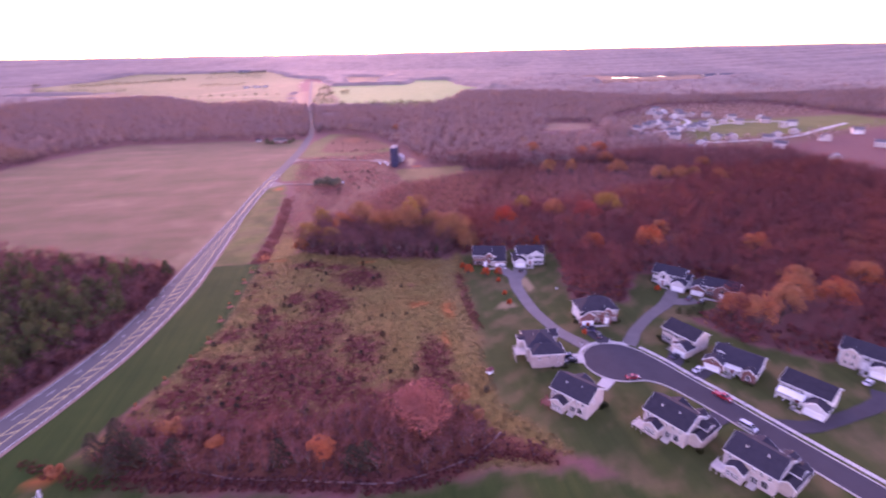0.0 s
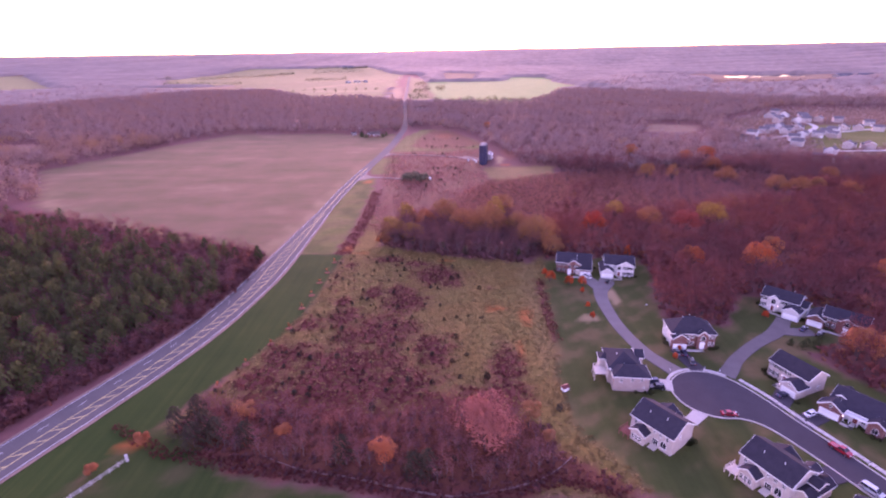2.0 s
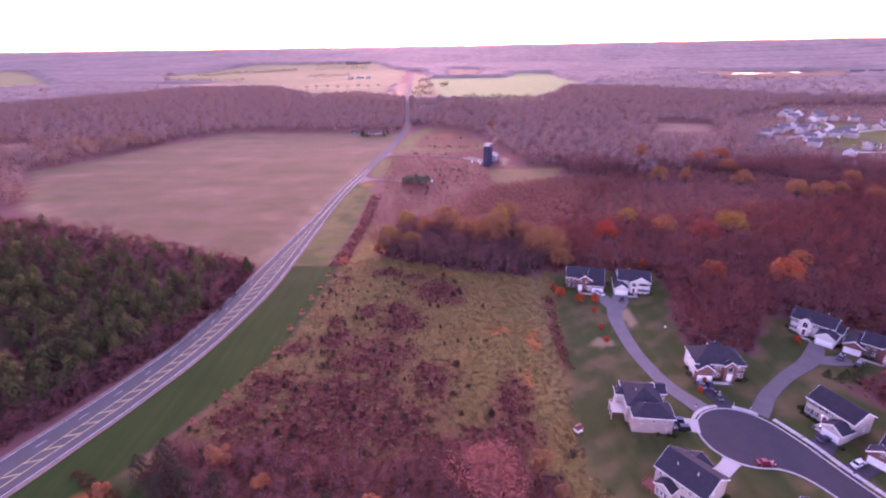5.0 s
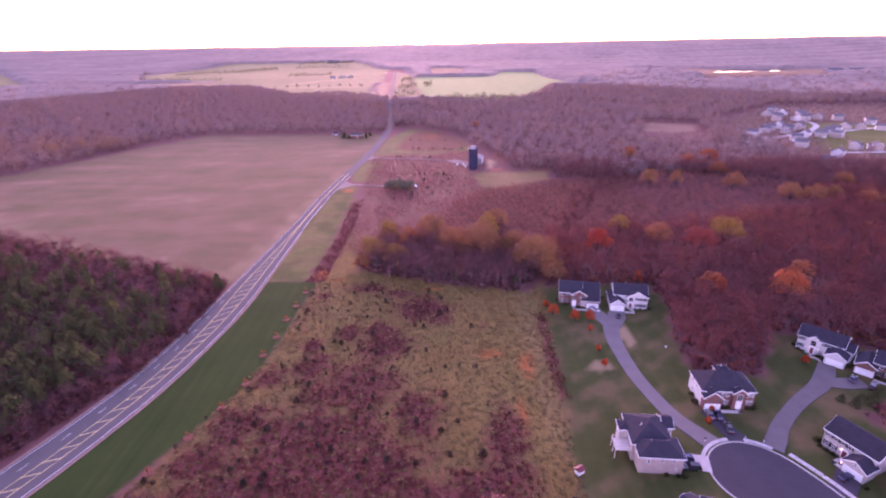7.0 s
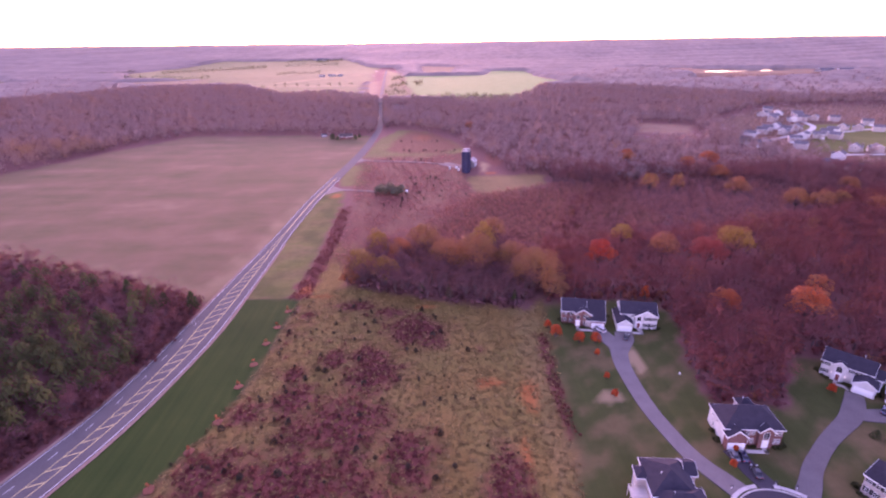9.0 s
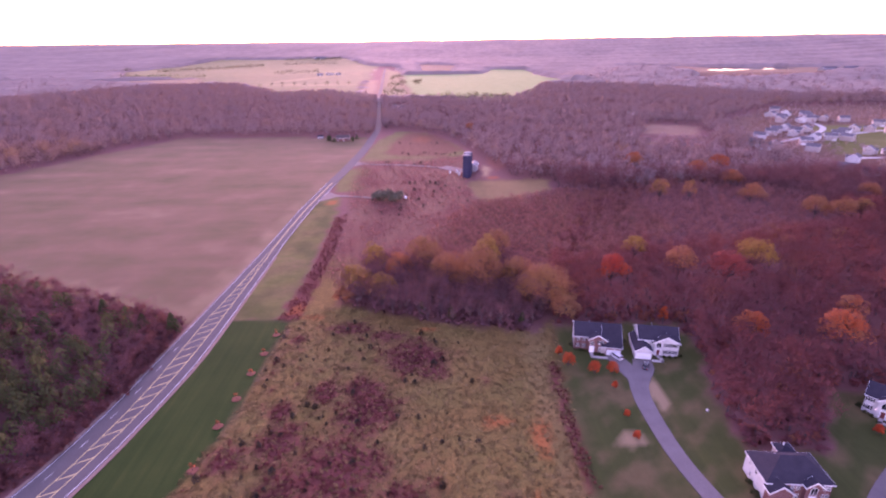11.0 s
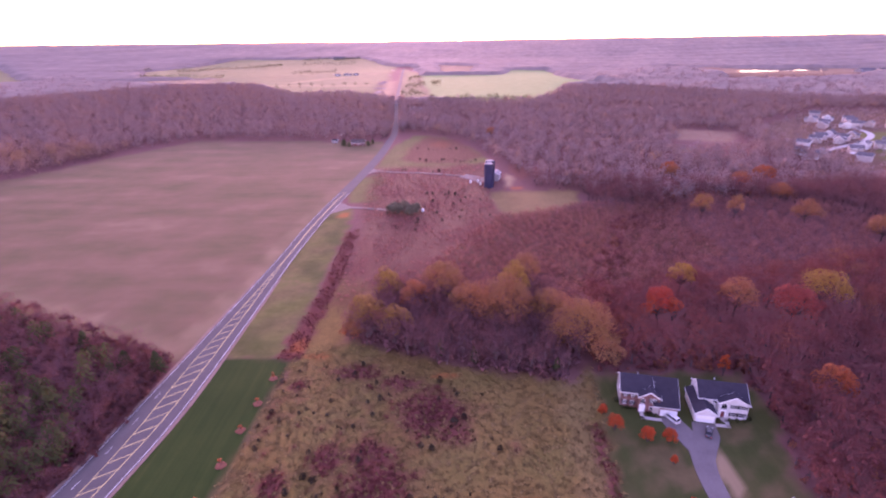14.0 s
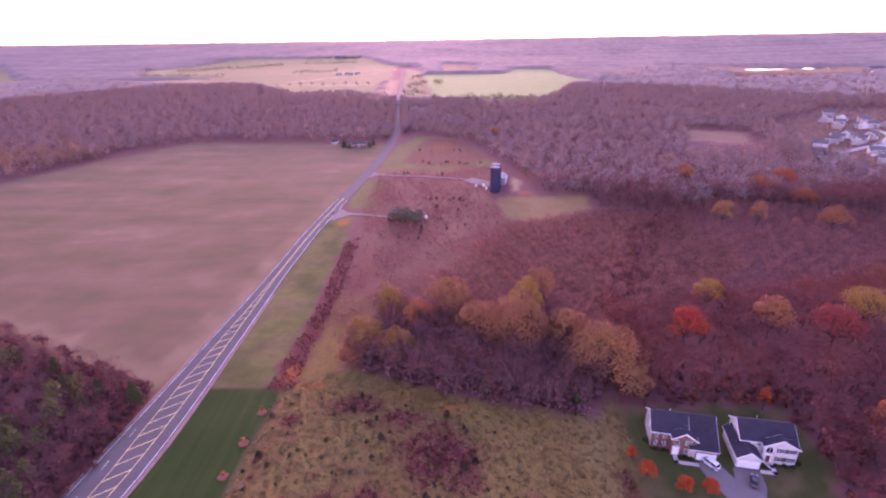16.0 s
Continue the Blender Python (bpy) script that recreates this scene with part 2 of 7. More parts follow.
OPEN_FIELD = [(-59, 262), (-62, 200), (-76, 150), (-86, 124), (-60, 108), (40, 96), (52, 100), (37, 125), (38, 150), (43, 197), (50, 256), (40, 245), (0, 256), (-40, 272)]
green = np.maximum(np.maximum(mask([STRIP], 1.0, 0.2), 0.45 * mask([VERGE], 3) * smooth(-0.4, 0.6, wave(X, Y, 34, 45))), np.maximum(mask([LAWN], 2.0) * (0.82 - 0.6 * smooth(-0.3, 0.8, wave(X, Y, 30, 47) + 0.4 * wave(X, Y, 8, 48))), 0.95 * mask([FRONT_GRASS], 2.0) * (1 - 0.3 * smooth(0, 0.8, wave(X, Y, 24, 49)))))
LAKE_SHORE = [(700, 1430), (880, 1400), (1000, 1420), (1150, 1560), (1190, 1640), (1180, 1790), (1020, 1800), (860, 1760)]
olive = np.clip(mask([VERGE, MOUND, LANE_GREEN, FARM_LAWN], 2) * (0.85 + 0.15 * wave(X, Y, 26, 44)) + 0.7 * mask([OLIVE_FAR, LEFT_GREEN], 10) + 0.3 * mask([LAKE_SHORE], 20) + 0.8 * mask([[(434, 606), (475, 708), (523, 710), (600, 690), (760, 700), (760, 600), (560, 560), (450, 553), (404, 550)]], 8) + 0.25 * mask([BURB], 12) + 0.3 * mask([OPEN_FIELD], 3) * smooth(-0.5, 0.6, wave(X, Y, 28, 46)) + 0.55 * mask([LAWN], 2) + 0.4 * mask([FRONT_GRASS], 2) + mask([[(397, 556), (428, 612), (520, 622), (700, 650), (720, 600), (470, 560), (406, 538)]], 6), 0, 1)
crop = np.clip(mask([CROP], 1.5, 0.5) + mask([TAN_FAR, ROAD_STRIP, PINK_CLEAR, LEFT_LANE], 4), 0, 1)
pale = np.maximum(mask([PALE_A, PALE_S, CLEAR_LEFT, SAND] + STREAKS, 3), np.maximum(0.55 * mask([LOT, *SMALL_CLEAR], 4), 0.45 * mask([OLIVE_FAR, MARSH, PINK_CLEAR, LEFT_GREEN], 8)))
winter_crop = np.maximum(mask([GREEN_FIELD], 4), np.maximum(0.35 * mask([OLIVE_FAR, LEFT_GREEN], 10), 0.35 * mask([TAN_FAR, ROAD_STRIP], 10)))
SCRUB = [(-52, 300), (-53, 400), (-60, 440), (-64, 560), (40, 575), (30, 480), (36, 421), (66, 430), (140, 440), (150, 360), (60, 300)]
BRUSH = [(-58, 258), (-60, 200), (-76, 152), (-84, 128), (-60, 116), (10, 106), (30, 112), (40, 150), (28, 150), (24, 200), (10, 240), (-30, 262)]
BLOTS = [(-6, 232, 13, 10), (0, 222, 6, 5), (-20, 203, 10, 12), (-22, 213, 9, 6), (-28, 178, 17, 15), (-37, 155, 21, 15), (-18, 143, 16, 14), (-7, 164, 8, 13), (-58, 184, 6, 6), (-60, 160, 9, 10), (-67, 147, 8, 8), (-46, 142, 16, 10), (-48, 203, 4, 4), (-35, 212, 5, 6), (-33, 252, 9, 4), (-18, 246, 8, 4),
         (19, 152, 6, 15), (17, 138, 8, 12), (32, 228, 2.5, 3), (19, 217, 2.5, 2.5), (-5, 132, 14, 9), (-40, 130, 24, 9), (10, 135, 10, 9), (-52, 245, 3, 3), (-44, 190, 7, 9), (-50, 136, 20, 11), (-30, 142, 20, 13)]
FRONT_BED = [(-84, 122), (-60, 106), (-35, 102), (0, 95), (14, 95), (28, 102), (46, 96), (44, 104), (30, 112), (30, 122), (14, 130), (-20, 128), (-50, 132), (-78, 134)]
HEDGE = [(44.5, 226), (42.6, 190), (42.6, 170), (39.2, 169), (38.4, 190), (41, 226)]


def blot(x, y, spots):
    """Soft uneven patches, each an ellipse (x, y, half widths) with a ragged border."""
    out = np.full(np.shape(x), -1.0)
    for cx, cy, rx, ry in spots:
        out = np.maximum(out, 1.35 - np.hypot((x - cx) / rx, (y - cy) / ry))
    return out


def redness(x, y):
    """How far brambles have taken the field: soft patches, and a thin mottling over its west side."""
    ragged = 0.3 * wave(x, y, 17, 21) + 0.2 * wave(x, y, 6, 22)
    patch = np.maximum(blot(x, y, BLOTS), -0.4) + ragged
    mottle = 0.42 * smooth(-0.2, 0.9, wave(x, y, 9, 23) + 0.5 * wave(x, y, 24, 24)) * smooth(14, -24, x)
    return np.maximum(smooth(-0.15, 0.95, patch), mottle) * smooth(-3, 3, inside(x, y, BRUSH))


red = np.maximum(np.maximum(redness(X, Y), mask([SCRUB], 6) * (0.5 + 0.4 * smooth(-0.3, 0.6, wave(X, Y, 40, 35) + 0.4 * wave(X, Y, 11, 36))) * (1 - mask([MEADOW], 3))), np.maximum(np.maximum(mask([RED_STRIP, HEDGE], 1.2, 0.6), 0.85 * mask([FRONT_BED], 1.5)), mask([RED_MOUND, [(-60, 548), (0, 551), (24, 530), (22, 500), (-40, 520), (-52, 530)]], 5) * 0.75))
SOIL_SPOTS = [(31.2, 189.5, 4, 9), (19.1, 196.5, 5, 3.0), (26, 164, 1.6, 7), (-50, 262, 5, 2.5), (-58, 268, 3.5, 6), (-92, 116, 5, 2.5), (-2, 250, 5, 2), (-8, 665, 12, 26), (62, 540, 9, 34), (52, 488, 8, 4), (-70, 425, 5, 6)]
soil = smooth(0.2, 0.9, blot(X, Y, SOIL_SPOTS) + 0.3 * wave(X, Y, 6, 31)) * np.where(Y > 500, 0.22, 0.75)
PALE_SPOTS = [(57.2, 187.3, 4.2, 3.4), (72.2, 208, 3.2, 9), (104, 110, 4, 3)]
tan = np.maximum(mask([OPEN_FIELD, MEADOW, [(-58, 256), (-55, 335), (-28, 318), (-42, 276), (-38, 258)]], 3), 0.4 * mask([SCRUB], 6))

pale = np.maximum(pale, np.maximum(0.14 * mask([SCRUB], 6) * smooth(-0.3, 0.7, wave(X, Y, 55, 39)) * (1 - mask([MEADOW], 3)), np.maximum(0.3 * mask([TAN_FAR, ROAD_STRIP], 10), 0.3 * mask([MEADOW], 3))))
margin = inside(X, Y, CROP)
pale = np.maximum(pale, 0.4 * smooth(0, 4, margin) * smooth(17, 6, margin + 5 * wave(X, Y, 30, 38)) * smooth(560, 300, Y))
pale = np.maximum(pale, 0.12 * mask([[(34, 252), (46, 250), (39.5, 205), (37.5, 160), (31.5, 150), (33, 190)]], 2))
pale = np.maximum(pale, 0.75 * smooth(0.1, 0.7, blot(X, Y, PALE_SPOTS) + 0.3 * wave(X, Y, 5, 33)))
me = bpy.data.meshes.new("ground")
nx, ny = len(gx), len(gy)
me.vertices.add(nx * ny)
me.vertices.foreach_set("co", np.stack([X, Y, ground_z(X, Y) + 0.12 * wave(X, Y, 12, 3) * smooth(120, 60, np.abs(X + 10)) - 0.15], 1).ravel())
ii, jj = np.meshgrid(np.arange(nx - 1), np.arange(ny - 1))
q0 = (jj * nx + ii).ravel()
quads = np.stack([q0, q0 + 1, q0 + nx + 1, q0 + nx], 1)
me.loops.add(quads.size)
me.loops.foreach_set("vertex_index", quads.ravel().astype(np.int32))
me.polygons.add(len(quads))
me.polygons.foreach_set("loop_start", (np.arange(len(quads)) * 4).astype(np.int32))
me.update()
me.validate()
for key, stack in (("cover_a", (green, olive, crop, pale)), ("cover_b", (winter_crop, red, tan, soil))):
    at = me.attributes.new(key, "FLOAT_COLOR", "POINT")
    at.data.foreach_set("color", np.stack(stack, 1).ravel().astype(np.float32))
me.shade_smooth()

m, n, l, b = nodes_of("ground_cover")
pos = n.new("ShaderNodeNewGeometry").outputs["Position"]
big, mid, fine = noise_of(n, l, 0.035, 3, pos), noise_of(n, l, 0.3, 4, pos), noise_of(n, l, 2.2, 5, pos, 0.7)


def cover(stops, a, b2, share=0.5):
    r = ramp_of(n, stops)
    l.new(mixed(n, l, share, a, b2), r.inputs[0])
    return r.outputs[0]


streak = n.new("ShaderNodeMapping")
streak.inputs["Rotation"].default_value = (0, 0, radians(8))
streak.inputs["Scale"].default_value = (0.009, 0.034, 0.05)
l.new(pos, streak.inputs["Vector"])
rows = noise_of(n, l, 1.0, 4, streak.outputs[0])
mow = n.new("ShaderNodeMapping")
mow.inputs["Rotation"].default_value = (0, 0, radians(-9))
mow.inputs["Scale"].default_value = (0.42, 0.012, 0.1)
l.new(pos, mow.inputs["Vector"])
mown = noise_of(n, l, 1.0, 3, mow.outputs[0])
litter = cover([(0.3, (0.15, 0.062, 0.056)), (0.7, (0.215, 0.09, 0.077))], mid, fine)
grass = cover([(0.34, (0.017, 0.043, 0.008)), (0.55, (0.029, 0.056, 0.011)), (0.75, (0.06, 0.073, 0.016))], mixed(n, l, 0.25, big, fine), mown, 0.45)
rough_grass = cover([(0.3, (0.1, 0.1, 0.022)), (0.55, (0.15, 0.14, 0.04)), (0.75, (0.21, 0.14, 0.065))], big, mid)
stubble = cover([(0.34, (0.115, 0.096, 0.04)), (0.46, (0.16, 0.11, 0.055)), (0.56, (0.2, 0.12, 0.068)), (0.7, (0.255, 0.165, 0.096))], mixed(n, l, 0.25, big, fine), rows, 0.5)
straw = cover([(0.3, (0.28, 0.175, 0.095)), (0.7, (0.41, 0.28, 0.16))], big, fine, 0.3)
sprout = cover([(0.3, (0.19, 0.27, 0.085)), (0.7, (0.25, 0.33, 0.12))], big, fine, 0.3)
bramble = cover([(0.3, (0.115, 0.03, 0.026)), (0.7, (0.2, 0.062, 0.044))], mid, fine)
dry = cover([(0.34, (0.085, 0.052, 0.015)), (0.48, (0.165, 0.1, 0.028)), (0.64, (0.28, 0.165, 0.052))], mixed(n, l, 0.5, big, mid), fine, 0.6)
clay = cover([(0.3, (0.34, 0.085, 0.024)), (0.7, (0.44, 0.14, 0.04))], mid, fine)
splits = []
for key in ("cover_a", "cover_b"):
    at = n.new("ShaderNodeAttribute")
    at.attribute_name = key
    sp = n.new("ShaderNodeSeparateColor")
    l.new(at.outputs["Color"], sp.inputs[0])
    splits.append((sp, at))
(sa, aa), (sb, ab) = splits
c = litter
for w, col in ((sb.outputs[2], dry), (sa.outputs[1], rough_grass), (sb.outputs[1], bramble), (sa.outputs[0], grass), (sa.outputs[2], stubble), (aa.outputs["Alpha"], straw), (sb.outputs[0], sprout), (ab.outputs["Alpha"], clay)):
    c = mixed(n, l, w, c, col)
l.new(c, b.inputs["Base Color"])
b.inputs["Roughness"].default_value = 0.95
b.inputs["Specular IOR Level"].default_value = 0.1
bumped(n, l, b, mixed(n, l, 0.5, mid, fine), 0.7, 0.25)
ground = tagged(new("ground", me), "autumn ground of lawn, dry grass, stubble and leaf litter", "ground", kind="structure")
me.materials.append(m)


def ribbon(name, left, right, z, mat, parent=None, label="", thick=0.0):
    """A strip between two rows of plan points, with a skirt if it has thickness."""
    bm = bmesh.new()
    rows = []
    for p, q in zip(left, right):
        row = [bm.verts.new((p[0], p[1], z + float(ground_z(p[0], p[1])))), bm.verts.new((q[0], q[1], z + float(ground_z(q[0], q[1]))))]
        if thick:
            row = [bm.verts.new((p[0], p[1], row[0].co.z - thick))] + row + [bm.verts.new((q[0], q[1], row[1].co.z - thick))]
        rows.append(row)
    for r0, r1 in zip(rows, rows[1:]):
        for i in range(len(r0) - 1):
            bm.faces.new((r0[i], r0[i + 1], r1[i + 1], r1[i]))
    return part(name, bm, mat, parent, label)


def part(name, bm, mat, parent=None, label=""):
    """One mesh object from a bmesh, under a thing or a part if given."""
    bmesh.ops.recalc_face_normals(bm, faces=bm.faces)
    d = bpy.data.meshes.new(name)
    bm.to_mesh(d)
    bm.free()
    d.materials.append(mat)
    ob = new(name, d)
    if parent:
        ob.parent = parent
    return tagged(ob, label)


def sides(curve, offs_l, offs_r):
    """The curve moved sideways (positive to the right) by amounts for each place."""
    le, ri = [], []
    for i, p in enumerate(curve):
        d = (curve[min(i + 1, len(curve) - 1)] - curve[max(i - 1, 0)]).normalized()
        nrm = Vector((d.y, -d.x, 0))
        le.append(p + nrm * offs_l[i])
        ri.append(p + nrm * offs_r[i])
    return le, ri


def lerp_at(v, knots):
    return float(np.interp(v, [k[0] for k in knots], [k[1] for k in knots]))


main = along(ROAD_LINE, 4)
GORE = [(0, 3.6), (150, 3.5), (180, 3.7), (205, 4.3), (240, 6.0), (262, 5.9), (280, 4.7), (300, 3.5), (320, 2.1), (350, 0.4), (3000, 0.3)]
LANES_L = [(0, 6.9), (150, 6.6), (180, 6.1), (225, 5.8), (245, 4.6), (262, 3.7), (640, 3.6), (760, 2.4), (3000, 2.4)]
gore = [lerp_at(p.y, GORE) for p in main]
lanes = [lerp_at(p.y, LANES_L) for p in main]
half = [(g + w + 3.6) / 2 for g, w in zip(gore, lanes)]
lft, rgt = sides(main, [-h - 0.6 for h in half], [h + 0.6 for h in half])
road = ribbon("road", lft, rgt, 0.03, ASPHALT, label="worn grey asphalt country road with a hatched median", thick=0.2)
tagged(road, category="road", kind="structure")


# ---- road paint, street, drives ----
def strip_along(name, curve, offs, width, z, mat, parent, label="", thick=0.0):
    le, ri = sides(curve, [o - width / 2 for o in offs], [o + width / 2 for o in offs])
    return ribbon(name, le, ri, z, mat, parent, label, thick)


near_road = [i for i, p in enumerate(main) if p.y < 480]
nr = [main[i] for i in near_road]
of_l, of_r = [-half[i] for i in near_road], [half[i] for i in near_road]
of_yl = [-half[i] + lanes[i] for i in near_road]
of_yr = [-half[i] + lanes[i] + gore[i] for i in near_road]
strip_along("edge_line", nr, of_l, 0.16, 0.045, WHITE_LINE, road, "faded white edge line")
strip_along("edge_line", nr, of_r, 0.2, 0.045, WHITE_LINE, road, "white edge line")
strip_along("centre_line", nr, of_yl, 0.2, 0.045, YELLOW_LINE, road, "yellow centre line")
strip_along("centre_line", nr, of_yr, 0.2, 0.045, YELLOW_LINE, road, "yellow centre line")
run = [0.0]
for p, q in zip(main, main[1:]):
    run.append(run[-1] + (q - p).length)


def on_road(s):
    """Place, direction, half width, lanes and median of the road at a distance along it."""
    i = min(max(1, int(np.searchsorted(run, s))), len(main) - 1)
    f = (s - run[i - 1]) / (run[i] - run[i - 1])
    mix2 = lambda v: v[i - 1] + (v[i] - v[i - 1]) * f
    d = (main[i] - main[i - 1]).normalized()
    return mix2(main), d, Vector((d.y, -d.x, 0)), mix2(half), mix2(lanes), mix2(gore)


s = 1.0
while on_road(s)[0].y < 335:
    p, d, nrm, hw, ln, go = on_road(s)
    p0, p1 = p + nrm * (ln - hw), p + nrm * (ln - hw + go) + d * go * 0.9
    ribbon("hatch_bar", [p0 - d * 0.17, p1 - d * 0.17], [p0 + d * 0.17, p1 + d * 0.17], 0.048, YELLOW_LINE, road)
    s += 5.5
s = 4.0
while on_road(s)[0].y < 245:
    p, d, nrm, hw, ln, go = on_road(s)
    p0 = p + nrm * (ln / 2 - hw)
    ribbon("lane_dash", [p0 - nrm * 0.07, p0 + d * 3.05 - nrm * 0.07], [p0 + nrm * 0.07, p0 + d * 3.05 + nrm * 0.07], 0.048, WHITE_LINE, road)
    s += 12.2

# worn dirt shoulders beside the near part of the road
DIRT = surface("shoulder_dirt", (0.2, 0.12, 0.09), (0.32, 0.21, 0.16), 1.5, 0.95)
low = [main[i] for i in near_road if main[i].y < 330]
rngs = np.random.RandomState(8)
wob = np.convolve(rngs.uniform(0.1, 1.6, len(low) + 6), np.ones(7) / 7, "valid")
hl = [half[i] for i in near_road][:len(low)]
le, ri = sides(low, [h + 0.5 for h in hl], [h + 0.7 + w for h, w in zip(hl, wob)])
tagged(ribbon("road_shoulder", le, ri, 0.02, DIRT), "worn dirt shoulder beside the road", "shoulder", kind="structure")
le, ri = sides(low, [-h - 0.8 - w for h, w in zip(hl, wob[::-1])], [-h - 0.5 for h in hl])
tagged(ribbon("road_shoulder", le, ri, 0.02, DIRT), "worn dirt shoulder beside the road", "shoulder", kind="structure")

# farm lanes off the road
for line, w in (([(-68, 547), (-48, 541.5), (-19, 536.4), (10, 526), (20, 519)], 3.6), ([(-80, 446), (-72, 442), (-60.5, 440), (-41, 434.5)], 3.6)):
    c = along(line, 3)
    tagged(strip_along("farm_lane", c, [0] * len(c), w, 0.03, GRAVEL, None, thick=0.15), "pale gravel farm lane off the road", "lane", kind="structure")
for x, y, s in ((-72, 441, 5.5), (-65, 546, 6)):
    bm = bmesh.new()
    vs = [bm.verts.new((x + dx * s, y + dy * s * 2, 0.028)) for dx, dy in ((-1.3, -1.2), (0.3, -0.35), (1, -0.1), (1, 0.1), (0.3, 0.35), (-1.1, 1.2))]
    bm.faces.new(vs)
    tagged(part("lane_mouth", bm, GRAVEL), "flared gravel mouth of a farm lane", "lane", kind="structure")

# cul-de-sac and street
CUL, CUL_R = (83.5, 138.0), 11.8
ST_L = [(86.5, 126.6), (92.0, 123.4), (95.6, 117.0), (99.2, 109.0), (103, 99.5), (107.5, 88), (113, 74), (120, 56)]
ST_R = [(94.2, 144.0), (98.6, 135), (102.2, 125), (106, 116), (109.3, 107.5), (113, 97.5), (117.5, 86), (123, 72), (130, 54)]
bm = bmesh.new()
cl, cr = along(ST_L, 2), along(ST_R, 2)
a0 = math.atan2(144.0 - CUL[1], 94.2 - CUL[0])
a1 = math.atan2(126.6 - CUL[1], 86.5 - CUL[0]) + 2 * math.pi
arc = [Vector((CUL[0] + CUL_R * math.cos(a0 + (a1 - a0) * k / 40), CUL[1] + CUL_R * math.sin(a0 + (a1 - a0) * k / 40), 0)) for k in range(41)]
outline = list(reversed(cr)) + arc[1:-1] + cl
face = bm.faces.new([bm.verts.new((p.x, p.y, 0.04)) for p in outline])
bmesh.ops.triangulate(bm, faces=[face])
street = tagged(part("street", bm, ASPHALT_NEW), "dark smooth asphalt cul-de-sac and street", "street", kind="structure")
curbline = list(reversed(cr)) + arc[1:-1] + cl


def smoothed(line, k=3):
    for _ in range(k):
        line = [line[0]] + [(a + b2 * 2 + c2) / 4 for a, b2, c2 in zip(line, line[1:], line[2:])] + [line[-1]]
    return line


curbline = smoothed(curbline)
k = 0
while k < len(curbline) - 2:
    seg = curbline[k:k + 3]
    le, ri = sides(seg, [0.0] * 3, [0.4] * 3)
    ribbon("kerb_piece", le, ri, 0.15, CONCRETE, street, "pale concrete kerb", 0.25)
    k += 2
# pavement beyond the kerb on the far side, in slabs
walk_r = [p for p in along([(p[0], p[1]) for p in ST_R], 1.5)]
pavement = tagged(new("pavement"), "pale concrete pavement along the street", "pavement", kind="structure")
for k in range(0, len(walk_r) - 1):
    le, ri = sides(walk_r[max(0, k - 1):k + 3], [-3.0] * 4, [-1.7] * 4)
    i = 1 if k else 0
    if i + 1 < len(le):
        d = (le[i + 1] - le[i]) * 0.02
        ribbon("slab", [le[i] + d, le[i + 1] - d], [ri[i] + d, ri[i + 1] - d], 0.12, CONCRETE, pavement, "", 0.2)
ringw = [Vector((CUL[0] + (CUL_R + 0.0) * math.cos(a0 + 0.25 + (a1 - a0 - 1.1) * q / 30), CUL[1] + CUL_R * math.sin(a0 + 0.25 + (a1 - a0 - 1.1) * q / 30), 0)) for q in range(31)]
for k in range(30):
    if k in (5, 6, 7) or k > 19:
        continue
    le, ri = sides(ringw[max(0, k - 1):k + 3], [0.75] * 4, [1.8] * 4)
    i = 1 if k else 0
    if i + 1 < len(le):
        ribbon("slab", [le[i], le[i + 1] * 0.985 + le[i] * 0.015], [ri[i], ri[i + 1] * 0.985 + ri[i] * 0.015], 0.12, CONCRETE, pavement, "", 0.2)

DRIVE = surface("worn_driveway", (0.135, 0.113, 0.108), (0.19, 0.163, 0.155), 0.8, 0.9)


def driveway(line, widths, mat, label, z=0.06):
    c = along(line, 2)
    w = np.interp(np.linspace(0, 1, len(c)), np.linspace(0, 1, len(widths)), widths)
    le, ri = sides(c, list(-w / 2), list(w / 2))
    return tagged(ribbon("driveway", le, ri, z, mat, thick=0.2), label, "driveway", kind="structure")


driveway([(77.5, 149.5), (75.2, 153.5), (71.5, 160.5), (69, 170), (67, 183.4), (67, 203), (69.3, 215)], [6.4, 5.4, 5.0, 5.0, 5.2, 5.4, 5.8, 6.4], DRIVE, "long curving worn asphalt driveway")
driveway([(69.0, 209), (68.6, 216), (67.0, 222.5), (65.6, 228.6)], [3.0, 5.6, 6.6, 5.4], DRIVE, "worn asphalt spur to the brick-fronted garage", 0.068)
driveway([(68.6, 209), (71.0, 216), (73.8, 221), (75.0, 225.6)], [3.0, 6.0, 7.4, 6.4], DRIVE, "worn asphalt forecourt of the white garage", 0.075)
driveway([(93.0, 147.2), (96.5, 151), (101.8, 157), (112.7, 166), (125, 174.2), (131.5, 180.5), (135.6, 185.6)], [5.6, 4.8, 4.5, 4.6, 5.2, 6.2, 5.0], DRIVE, "curving worn asphalt driveway")
driveway([(128, 175.6), (134, 175.0), (140.5, 175.0)], [4.5, 6.0, 5.5], DRIVE, "asphalt driveway spur to the brick house", 0.055)
driveway([(86.0, 150), (84.4, 155), (83.3, 163.6)], [5.2, 5.2, 5.4], ASPHALT_NEW, "short dark asphalt driveway")
driveway([(100.5, 131.5), (104.5, 135), (108.2, 139.0)], [5.5, 5.5, 5.5], ASPHALT_NEW, "short dark asphalt driveway")
driveway([(103.2, 123.5), (107, 125.5), (111.5, 127.6)], [5.5, 5.5, 5.5], ASPHALT_NEW, "short dark asphalt driveway")
